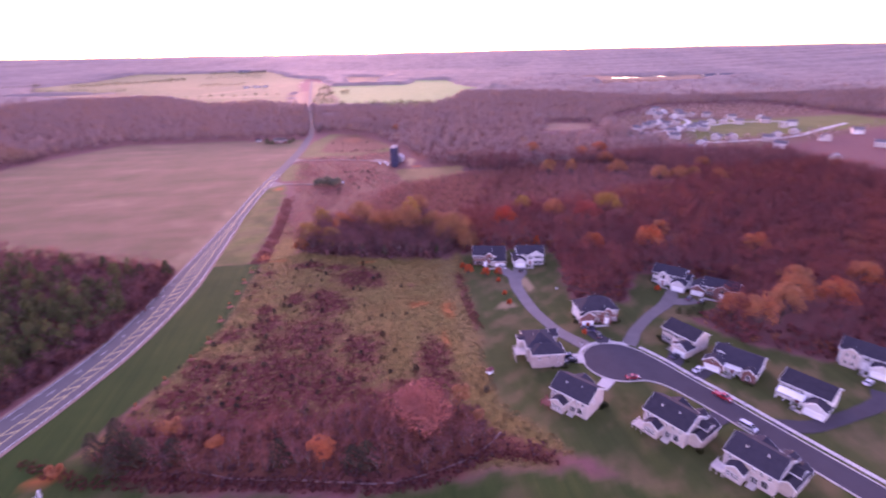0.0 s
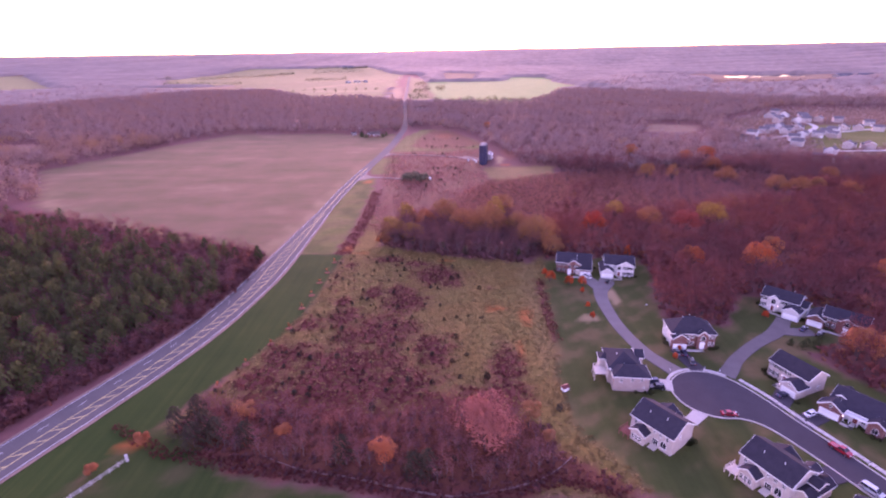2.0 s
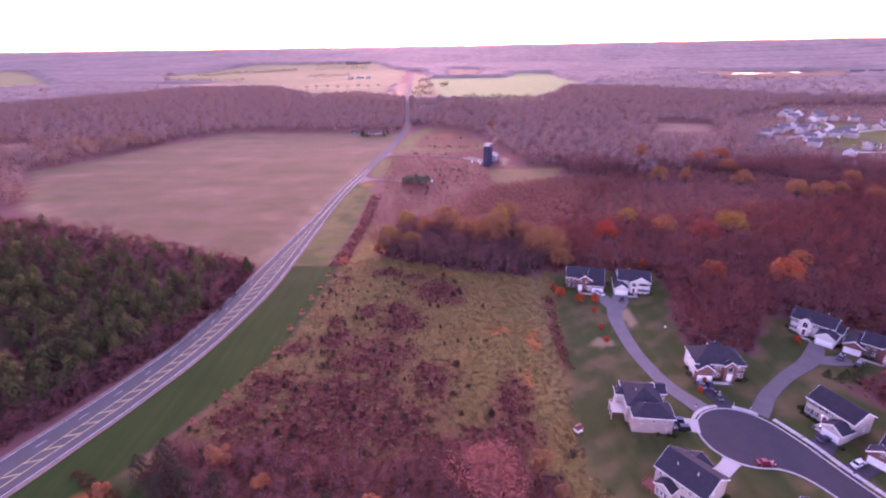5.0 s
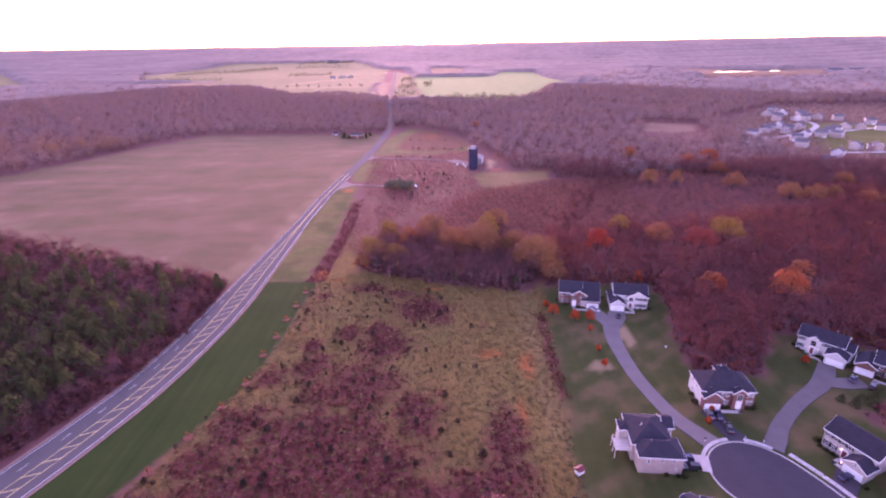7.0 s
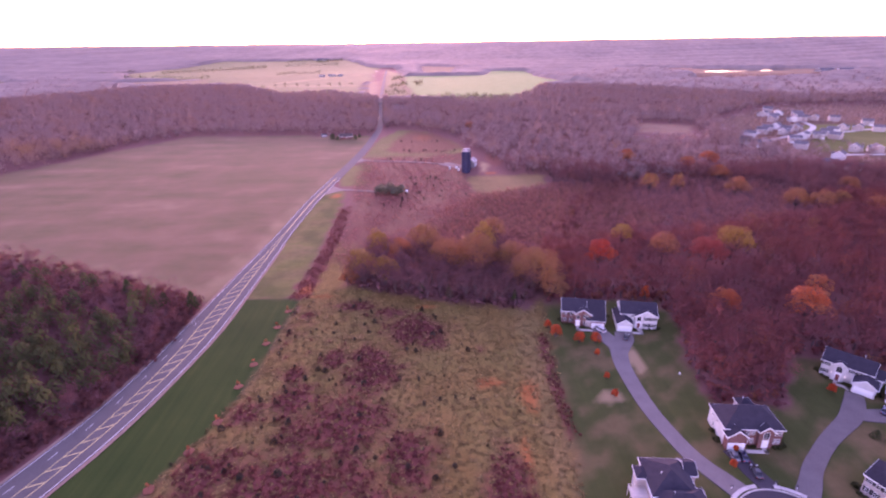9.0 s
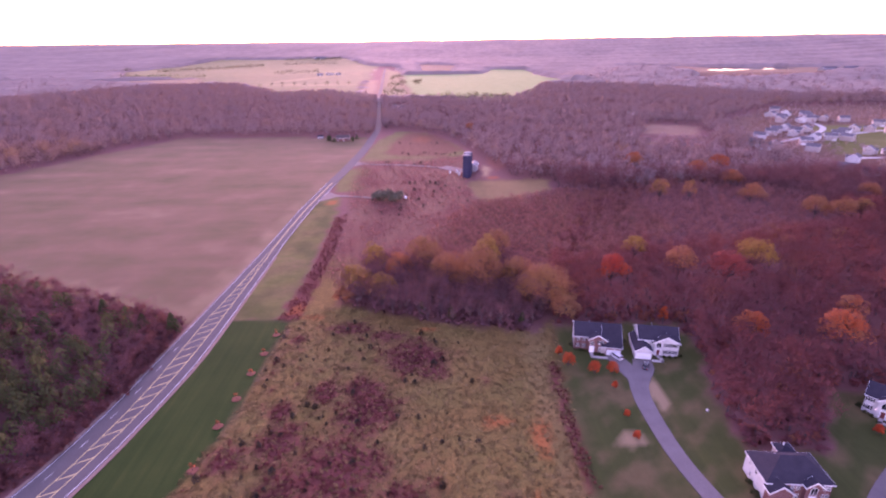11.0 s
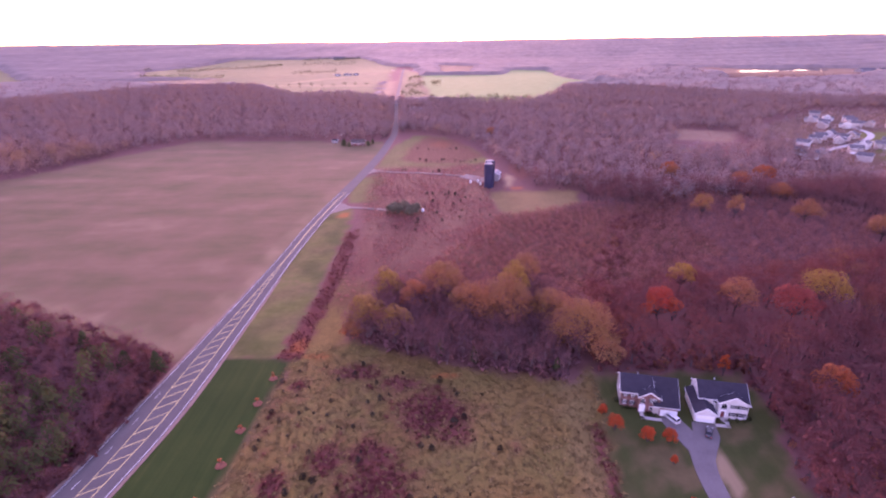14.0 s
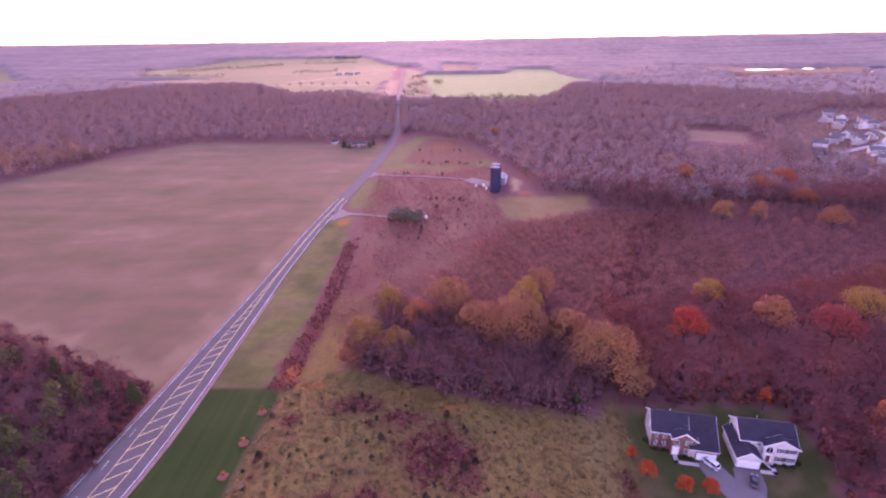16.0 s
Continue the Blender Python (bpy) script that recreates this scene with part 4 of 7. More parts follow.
THICKET_TREES = [(-62, 125, 8, 3.6, 0.48), (-18, 106.3, 10.5, 4.3, 0.36), (-48, 117, 6.5, 3.0, 0.34), (23, 122, 10, 3.6, 0.62), (-88.8, 116, 3.6, 2.6, 0.36), (-96.6, 105.2, 3.0, 2.0, 0.36), (27, 114, 7, 2.6, 0.6), (9.5, 113.5, 16.5, 8.2, 0.5)]


# ---- single trees ----
PINKISH = foliage("pink_twigs", [(0.0, (0.4, 0.13, 0.11)), (1.0, (0.52, 0.19, 0.15))], spread=0.12)


def tree(label, x, y, height, radius, tone, leaf=None, count=900, size=0.55, base=None, seed=0, evergreen=False, twigs=0.0, taper=0.75, lump=1.0, name="tree", group="", category="tree", dome=False):
    base = height * (0.06 if evergreen else 0.26) if base is None else base
    wood, crown = (conifer(seed, height, radius, base, count, size, 0.15, 4, taper) if evergreen else broadleaf(seed, height, radius, base, count, size, twigs, lump=lump, dome=dome))
    top = tagged(new(name), label, category, group)
    top.location = (x, y, float(ground_z(x, y)) - 0.12)
    crown.tone = [np.clip(t + tone, 0, 1) for t in crown.tone]
    for nm, soup, mt in (("trunk", wood, BARK), ("crown", crown, leaf or AUTUMN)):
        ob = new(nm, soup.mesh(nm, (mt,)))
        ob.parent = top
    return top


# the clump at the end of the open field
for i, (x, y, h, r, tone, word) in enumerate(OAKS):
    h, r = h * 1.08, r * 1.2
    tree(word + " autumn oak in the clump of trees", x, y, h, r, tone, count=int(36 * r * r) + 600, size=0.5, seed=100 + i, twigs=0.1, dome=True, base=h * 0.1, group="oaks of the clump")
for i, (x, y) in enumerate([(8, 257), (36, 250), (-4, 262)]):
    tree("dark green cedar at the foot of the clump", x, y, 7, 2.0, 0.1, PINE, 420, 0.7, seed=140 + i, evergreen=True, group="cedars of the clump")
PALE_BARK = surface("pale_bark", (0.12, 0.078, 0.078), (0.2, 0.138, 0.132), 3, 0.95, bump=0.6)
clump_kinds = [kind_of(broadleaf(s, 14, 4.4, 3.6, 240, 0.52, 0.7, 3, True, 1.6, 0.1, stem=0.015)) for s in range(55, 60)]
xs, ys, rng = thinned(*scatter([CLUMP], 3.9, 9), 0.3)
woods("bare_woods", "grey-mauve bare trees of the clump", xs, ys, rng, clump_kinds, (PALE_BARK, BARE_DARK), lambda x, y, r: r.uniform(0.0, 0.9), (0.65, 1.0))
xs, ys, rng = scatter([CLUMP], 3.0, 19)
at_edge = inside(xs, ys, CLUMP) < 9
woods("undergrowth", "mauve undergrowth round the foot of the clump", xs[at_edge], ys[at_edge], rng, low_kinds, (BARK, BARE_DARK), lambda x, y, r: r.uniform(0.0, 0.7), (1.3, 3.0))
# coloured trees in the woods
DULL_RED = foliage("dull_red_leaves", [(0.0, (0.36, 0.075, 0.058)), (1.0, (0.42, 0.1, 0.07))], spread=0.12)
for i, (x, y, h, r, tone, word) in enumerate(COLOURED + COLOURED_NEAR):
    r *= 1.1
    tree(word + " autumn tree among bare woods", x, y, h, r, tone, count=int(34 * r * r) + 500, leaf=DULL_RED if word == "deep red" else None, size=0.5, seed=200 + i, dome=True, group="coloured trees of the woods")
# saplings round the houses
SAPLING = foliage("orange_red_leaves", [(0.0, (0.55, 0.07, 0.02)), (1.0, (0.62, 0.14, 0.025))], spread=0.12)
for i, (x, y, h, r, tone) in enumerate([(47.8, 223, 5.2, 2.5, 0.2), (55.6, 218.6, 4.6, 2.3, 0.18), (61.5, 217.8, 4.8, 2.3, 0.2), (59.7, 210, 3.0, 1.0, 0.2), (58.9, 196.7, 2.6, 1.0, 0.15), (58.5, 187.5, 2.6, 1.1, 0.15), (46.2, 230, 3.5, 1.4, 0.25), (92.6, 249, 8, 1.8, 0.4), (128.5, 186.5, 3, 1.3, 0.05), (80, 157.5, 2.4, 0.9, 0.2), (84, 163.2, 1.6, 0.8, 0.2)]):
    tree("small bright orange-red ornamental tree on the lawn", x, y, h * 1.2, r * 0.95, tone, SAPLING, count=1100, size=0.3, dome=True, base=h * 0.15, seed=300 + i, group="lawn saplings")
for i, (x, y, s) in enumerate([(129, 164, 1.2), (132, 166, 1.3), (134.5, 163.5, 1.1), (137, 167, 1.4), (126.5, 166.5, 1.1)]):
    tree("round dark green evergreen shrub beside the driveway", x, y, 2.4 * s, 1.5 * s, 0.15, PINE, 260, 0.4, seed=330 + i, evergreen=True, name="shrub", group="evergreen shrubs", category="shrub")
# the thicket in front
CEDAR = foliage("winter_cedar", [(0.0, (0.05, 0.046, 0.03)), (1.0, (0.095, 0.07, 0.042))])
THICKET = [(-82, 120), (-60, 112), (-35, 107), (-10, 102), (10, 100), (28, 108), (30, 120), (14, 128), (-20, 126), (-50, 130), (-76, 132)]
thicket_kinds = [kind_of(broadleaf(s, 14, 4.0, 3.6, 230, 0.5, 0.75, 3, True, 1.6, 0.1, stem=0.013)) for s in range(50, 55)]
xs, ys, rng = scatter([THICKET], 3.3, 12)
free = np.ones(len(xs), bool)
for x, y, _, r, _ in THICKET_TREES:
    free &= np.hypot(xs - x, ys - y + 1.5) > r * (0.5 if r > 6 else 0.95)
xs, ys = xs[free], ys[free]
woods("thicket", "tangled bare maroon-brown thicket", xs, ys, rng, thicket_kinds, (PALE_BARK, BARE_DARK), lambda x, y, r: r.uniform(0.0, 1.0), (0.36, 0.72))
tree("pinkish bare-twigged maple in the thicket", *THICKET_TREES[-1], PINKISH, 5600, 0.42, seed=401, twigs=0.45, lump=1.3, base=3.0)
for i, (x, y, h, r, tone) in enumerate(THICKET_TREES[:-1]):
    tree("orange-leaved small tree at the edge of the thicket", x, y, h * 1.1, r * 0.9, tone, count=1500, size=0.34, seed=410 + i, lump=1.15, base=h * 0.12, group="orange thicket trees")
for i, (x, y, h) in enumerate([(-80, 120, 9), (-75, 122, 10), (-71, 119, 9), (-77, 127, 8), (-73, 115, 8), (-67, 117, 8), (-30, 111, 7), (-6, 105, 7.5), (-59, 117, 6.5), (-10, 106, 6)]):
    tree("dark green cedar in the thicket", x, y, h * 1.15, 3.8, 0.3, CEDAR, 900, 0.5, taper=0.5, seed=440 + i, evergreen=True, group="thicket cedars")
xs, ys, rng = scatter([FRONT_BED], 1.9, 22)
woods("undergrowth", "dark maroon undergrowth beneath the thicket", xs, ys, rng, low_kinds, (BARK, BARE_DEEP), lambda x, y, r: r.uniform(0.0, 0.9), (0.4, 1.1))
DITCH = [(-101, 125), (-80, 115), (-58, 110.5), (-34, 106), (0, 98.5), (14, 100), (26, 107), (44, 99), (46, 95), (28, 101), (12, 94.5), (-2, 94), (-36, 101.5), (-60, 106), (-82, 110.5), (-102, 122)]
xs, ys, rng = scatter([DITCH], 1.0, 13)
woods("brambles", "dark red bramble bank along the ditch", xs, ys, rng, low_kinds, (BARK, BRAMBLE), lambda x, y, r: r.uniform(0.0, 0.5), (0.25, 0.6), "brambles")
# brambles, grass tufts and cedars of the open field
xs, ys, rng = scatter([BRUSH], 1.35, 14)
keep = redness(xs, ys) > rng.uniform(0.25, 1.3, len(xs))
woods("brambles", "dark red brambles over the open field", xs[keep], ys[keep], rng, mat_kinds, (BARK, BRAMBLE), lambda x, y, r: 0.4 + 0.2 * (math.sin(x * 0.41 + y * 0.2) + math.sin(y * 0.37 - x * 0.24)) + r.uniform(-0.15, 0.15), (0.3, 0.85), "brambles")
xs, ys, rng = scatter([RED_STRIP, HEDGE], 1.3, 15)
keep = wave(xs, ys, 13, 51) > -0.35
xs, ys = xs[keep], ys[keep]
woods("brambles", "dense dark red bramble strip", xs, ys, rng, low_kinds, (BARK, BRAMBLE), lambda x, y, r: r.uniform(0.3, 1.0), (0.2, 0.6), "brambles")
xs, ys, rng = scatter([SCRUB], 3.1, 16, keep_out=[(MEADOW, 1), (MOUND, 1)], jitter=0.95)
keep = rng.rand(len(xs)) < 0.35 + 0.65 * smooth(-0.4, 0.5, wave(xs, ys, 38, 52))
xs, ys = xs[keep], ys[keep]
woods("scrub", "low reddish scrub beyond the clump", xs, ys, rng, mat_kinds, (BARK, BARE_YOUNG), lambda x, y, r: r.uniform(0.2, 0.8), (0.3, 1.1), "scrub")
DRYGRASS = foliage("dry_grass", [(0.0, (0.13, 0.08, 0.026)), (0.4, (0.22, 0.138, 0.045)), (1.0, (0.37, 0.24, 0.09))], spread=0.12)


def tuft(seed):
    rng2 = np.random.RandomState(seed)
    at = rng2.normal(size=(9, 3)) * (0.34, 0.34, 0.0) + (0, 0, 0.1)
    s = Soup()
    s.add(*leaves(rng2, at, 0.6, 0.0, 0.5, np.array([(0.0, 0.0, 1.0)])), 0.0, 0, np.tile((0.0, 0.0, 1.0), (27, 1)))
    v, t, tn, out = joined(s)
    return np.zeros((0, 3)), np.zeros((0, 3), int), np.zeros(0), v, t, tn, out


xs, ys, rng = scatter([OPEN_FIELD], 1.55, 17, keep_out=[(FRONT_BED, 0)], jitter=0.95)
woods("grass_tufts", "tussocks of dry tan field grass", xs, ys, rng, [tuft(s) for s in range(5)], (BARK, DRYGRASS), lambda x, y, r: r.uniform(0.0, 1.0), (0.6, 1.3), "grass")
shrubs = [tree("small dark cedar shrub in the dry field", 0, 0, 1.6, 0.95, 0.1 + 0.25 * s, CEDAR, 170, 0.3, taper=0.35, seed=500 + s, evergreen=True, name="cedar_shrub", group="field cedars", category="shrub") for s in range(4)]
xs, ys, rng = scatter([BRUSH], 7.0, 18, jitter=0.95)
first = {}
for i, (x, y) in enumerate(zip(xs, ys)):
    if rng.rand() < (0.75 if x > 14 else 0.0 if x < -28 else 0.35):
        continue
    s = rng.uniform(0.5, 1.35)
    m4 = pose(x, y, -0.12, 0, 0, rng.uniform(0, 360)) @ Matrix.Diagonal((s, s, s * rng.uniform(0.8, 1.2), 1))
    if i % 4 in first:
        copy_thing(shrubs[i % 4], m4)
    else:
        first[i % 4] = True
        shrubs[i % 4].matrix_basis = m4
# mulched saplings along the mown strip
MULCH = surface("pink_mulch", (0.16, 0.06, 0.036), (0.25, 0.095, 0.058), 4, 0.95)
for i, (x, y) in enumerate([(-78.6, 143), (-73.8, 156), (-69.1, 169), (-65.6, 181), (-65.2, 198), (-64, 210.5), (-63.6, 224), (-62.6, 236), (-61.6, 249)]):
    bm = bmesh.new()
    bmesh.ops.create_cone(bm, cap_ends=True, segments=18, radius1=1.5, radius2=1.25, depth=0.1, matrix=Matrix.Translation((x, y, 0.02)))
    for v in bm.verts:
        v.co.x += 0.15 * math.sin(3 * v.co.y + i)
        v.co.y += 0.12 * math.sin(4 * v.co.x)
    tagged(part("mulch_bed", bm, MULCH), "round bed of pinkish mulch on the mown strip", "mulch bed", "mulch beds")
    tree("thin orange sapling in a mulch bed", x, y, 2.6, 0.75, 0.3, count=90, size=0.26, seed=520 + i, group="strip saplings")
for i, (x, y, h) in enumerate([(-103.6, 253.5, 8.5), (-139, 268, 8), (-118, 258, 6)]):
    tree("dark green pine at the corner of the field", x, y, h, 3.2, 0.15, PINE, 480, 0.8, seed=560 + i, evergreen=True, group="field corner pines")


# ---- houses ----
def brick_paint(name, a, b2, mortar):
    m, n, l, bs = nodes_of(name)
    co = n.new("ShaderNodeTexCoord").outputs["Object"]
    mp = n.new("ShaderNodeMapping")
    mp.inputs["Rotation"].default_value = (radians(90), 0, 0)
    l.new(co, mp.inputs[0])
    br = n.new("ShaderNodeTexBrick")
    l.new(mp.outputs[0], br.inputs["Vector"])
    br.inputs["Scale"].default_value, br.inputs["Mortar Size"].default_value = 4.4, 0.03
    br.inputs["Color1"].default_value, br.inputs["Color2"].default_value, br.inputs["Mortar"].default_value = (*a, 1), (*b2, 1), (*mortar, 1)
    v = noise_of(n, l, 0.9, 4, co)
    l.new(mixed(n, l, 0.4, br.outputs["Color"], mixed(n, l, v, a, b2)), bs.inputs["Base Color"])
    bs.inputs["Roughness"].default_value = 0.9
    return m


def siding_paint(name, dark, light):
    """Lapped boards: faint courses 0.15 m high, with a little weathering."""
    m, n, l, bs = nodes_of(name)
    co = n.new("ShaderNodeTexCoord").outputs["Object"]
    wv = n.new("ShaderNodeTexWave")
    wv.wave_type, wv.bands_direction, wv.wave_profile = "BANDS", "Z", "SAW"
    wv.inputs["Scale"].default_value = 2.1
    l.new(co, wv.inputs["Vector"])
    r = ramp_of(n, [(0.3, dark), (0.7, light)])
    l.new(noise_of(n, l, 0.7, 5, co), r.inputs[0])
    l.new(r.outputs[0], bs.inputs["Base Color"])
    bs.inputs["Roughness"].default_value = 0.65
    bumped(n, l, bs, wv.outputs["Fac"], 0.5, 0.03)
    return m


BRICK = brick_paint("red_brick", (0.2, 0.062, 0.05), (0.13, 0.042, 0.038), (0.28, 0.21, 0.18))
WHITE = siding_paint("white_lap_siding", (0.54, 0.52, 0.5), (0.66, 0.65, 0.63))
TAN = siding_paint("tan_lap_siding", (0.37, 0.285, 0.255), (0.46, 0.365, 0.325))
CREAM = siding_paint("cream_lap_siding", (0.41, 0.345, 0.31), (0.51, 0.435, 0.395))
GLASS, gn, gl, gb = nodes_of("window_glass")
gb.inputs["Base Color"].default_value, gb.inputs["Roughness"].default_value = (0.02, 0.02, 0.026, 1), 0.1
gb.inputs["IOR"].default_value = 1.35
SHUTTER = surface("black_shutter", (0.02, 0.02, 0.022), (0.04, 0.04, 0.045), 3, 0.6)
DOOR_RED = surface("dark_red_door", (0.16, 0.03, 0.03), (0.22, 0.05, 0.045), 3, 0.5)
DECK = surface("deck_boards", (0.55, 0.48, 0.42), (0.68, 0.62, 0.56), 4, 0.8)
DECK_RED = surface("redwood_deck", (0.2, 0.06, 0.05), (0.28, 0.1, 0.08), 4, 0.8)
LAMP_GLOW, gn, gl, gb = nodes_of("lit_lamp")
gb.inputs["Emission Color"].default_value, gb.inputs["Emission Strength"].default_value = (1.0, 0.85, 0.65, 1), 1.6


def box(bm, x0, x1, y0, y1, z0, z1):
    v = [bm.verts.new((x, y, z)) for z in (z0, z1) for x, y in ((x0, y0), (x1, y0), (x1, y1), (x0, y1))]
    for f in ((0, 1, 2, 3), (4, 5, 6, 7), (0, 1, 5, 4), (1, 2, 6, 5), (2, 3, 7, 6), (3, 0, 4, 7)):
        bm.faces.new([v[i] for i in f])


def prism(bm, section, a, b2, along_x):
    """A closed section of (across, z) points swept from a to b2."""
    rows = []
    for s in (a, b2):
        rows.append([bm.verts.new((s, q, z) if along_x else (q, s, z)) for q, z in section])
    k = len(section)
    for i in range(k):
        bm.faces.new((rows[0][i], rows[0][(i + 1) % k], rows[1][(i + 1) % k], rows[1][i]))
    bm.faces.new(rows[0])
    bm.faces.new(rows[1])


def wall_block(block, parent):
    x0, x1, y0, y1, h, roof, pitch, mat = block[:8]
    z0 = block[8] if len(block) > 8 else -0.3
    bm = bmesh.new()
    if roof in ("gx", "gy"):
        lo, hi = (y0, y1) if roof == "gx" else (x0, x1)
        mid2 = (lo + hi) / 2
        sec = [(lo, z0), (hi, z0), (hi, h), (mid2, h + (hi - lo) / 2 * pitch), (lo, h)]
        prism(bm, sec, *((x0, x1) if roof == "gx" else (y0, y1)), roof == "gx")
    elif roof == "cat":
        yr, zr, hb = pitch
        prism(bm, [(y0, z0), (y1, z0), (y1, hb), (yr, zr), (y0, h)], x0, x1, True)
    else:
        box(bm, x0, x1, y0, y1, z0, h)
    return part("wall", bm, mat, parent)


def roof_over(block, parent, over=0.4, th=0.22):
    x0, x1, y0, y1, h, roof, pitch = block[:7]
    if roof == "none":
        return
    bm = bmesh.new()
    if roof in ("gx", "gy"):
        lo, hi = (y0, y1) if roof == "gx" else (x0, x1)
        a, b2 = ((x0, x1) if roof == "gx" else (y0, y1))
        mid2, e = (lo + hi) / 2, h - over * pitch
        top = h + (hi - lo) / 2 * pitch
        up = th * math.sqrt(1 + pitch * pitch)
        for s in (-1, 1):
            ed = mid2 + s * ((hi - lo) / 2 + over)
            prism(bm, [(ed, e + 0.01), (mid2, top + 0.01), (mid2, top + up), (ed, e + up)], a - over, b2 + over, roof == "gx")
        ob = part("roof", bm, SHINGLE, parent)
        for end, d in ((a - over, -0.07), (b2 + over, 0.07)):
            for s in (-1, 1):
                bm = bmesh.new()
                ed = mid2 + s * ((hi - lo) / 2 + over)
                prism(bm, [(ed, e - 0.1), (mid2, top - 0.12), (mid2, top + up * 0.9), (ed, e + up * 0.9)], end, end + d, roof == "gx")
                part("rake_board", bm, TRIM, ob, "white rake board")
        for s in (-1, 1):
            bm = bmesh.new()
            ed = mid2 + s * ((hi - lo) / 2 + over)
            prism(bm, [(ed, e - 0.05), (ed + s * 0.1, e - 0.05), (ed + s * 0.1, e + up * 0.7), (ed, e + up * 0.7)], a - over, b2 + over, roof == "gx")
            part("gutter", bm, TRIM, ob, "white gutter")
        return ob
    if roof == "cat":
        yr, zr, hb = pitch
        for ye, he, s in ((y0, h, -1), (y1, hb, 1)):
            k = (zr - he) / abs(yr - ye)
            prism(bm, [(ye + s * over, he - over * k + 0.01), (yr, zr + 0.01), (yr, zr + th * 1.2), (ye + s * over, he - over * k + th * 1.2)], x0, x1 + over, True)
        ob = part("roof", bm, SHINGLE, parent)
        k = (zr - h) / (yr - y0)
        bm = bmesh.new()
        prism(bm, [(y0 - over, h - over * k - 0.12), (yr, zr - 0.14), (yr, zr + th), (y0 - over, h - over * k + th)], x1 + over, x1 + over + 0.07, True)
        part("rake_board", bm, TRIM, ob, "white rake board")
        bm = bmesh.new()
        box(bm, x0, x1 + over, y0 - over - 0.1, y0 - over, h - over * k - 0.05, h - over * k + 0.16)
        part("gutter", bm, TRIM, ob, "white gutter")
        return ob
    X0, X1, Y0, Y1 = x0 - over, x1 + over, y0 - over, y1 + over
    e = h - 0.05
    w, d = X1 - X0, Y1 - Y0
    s = min(w, d) / 2
    rise = s * pitch
    low = [bm.verts.new(p) for p in ((X0, Y0, e), (X1, Y0, e), (X1, Y1, e), (X0, Y1, e))]
    upv = [bm.verts.new((v.co.x, v.co.y, e + th)) for v in low]
    if w >= d:
        r0, r1 = bm.verts.new((X0 + s, (Y0 + Y1) / 2, e + th + rise)), bm.verts.new((X1 - s + 0.01, (Y0 + Y1) / 2, e + th + rise))
        fs = [(upv[0], upv[1], r1, r0), (upv[2], upv[3], r0, r1), (upv[3], upv[0], r0), (upv[1], upv[2], r1)]
    else:
        r0, r1 = bm.verts.new(((X0 + X1) / 2, Y0 + s, e + th + rise)), bm.verts.new(((X0 + X1) / 2, Y1 - s + 0.01, e + th + rise))
        fs = [(upv[1], upv[2], r1, r0), (upv[3], upv[0], r0, r1), (upv[0], upv[1], r0), (upv[2], upv[3], r1)]
    for f in fs:
        bm.faces.new(f)
    bm.faces.new(low)
    for i in range(4):
        bm.faces.new((low[i], low[(i + 1) % 4], upv[(i + 1) % 4], upv[i]))
    ob = part("roof", bm, SHINGLE, parent)
    bm = bmesh.new()
    for q in ((X0, X1, Y0 - 0.1, Y0), (X0, X1, Y1, Y1 + 0.1), (X0 - 0.1, X0, Y0, Y1), (X1, X1 + 0.1, Y0, Y1)):
        box(bm, *q, e - 0.05, e + 0.16)
    part("gutter", bm, TRIM, ob, "white gutter")
    return ob


def relief(bm, xs, zs, depth, back=0.02):
    """One connected mesh of cells that stand at their own depth; None leaves a hole."""
    made = {}

    def at(i, j, y):
        if (i, j, y) not in made:
            made[i, j, y] = bm.verts.new((xs[i], y, zs[j]))
        return made[i, j, y]

    nx2, nz2 = len(xs) - 1, len(zs) - 1
    lev = [[depth(i, j) for j in range(nz2)] for i in range(nx2)]
    for i in range(nx2):
        for j in range(nz2):
            y = lev[i][j]
            if y is not None:
                bm.faces.new((at(i, j, y), at(i + 1, j, y), at(i + 1, j + 1, y), at(i, j + 1, y)))
            for di, dj, (a, b2) in ((1, 0, ((1, 0), (1, 1))), (0, 1, ((0, 1), (1, 1))), (-1, 0, ((0, 0), (0, 1))), (0, -1, ((0, 0), (1, 0)))):
                inside2 = 0 <= i + di < nx2 and 0 <= j + dj < nz2
                if inside2 and (di < 0 or dj < 0):
                    continue
                other = lev[i + di][j + dj] if inside2 else None
                lo, hi = back if y is None else y, back if other is None else other
                if lo != hi:
                    p, q = (i + a[0], j + a[1]), (i + b2[0], j + b2[1])
                    bm.faces.new((at(*p, lo), at(*q, lo), at(*q, hi), at(*p, hi)))


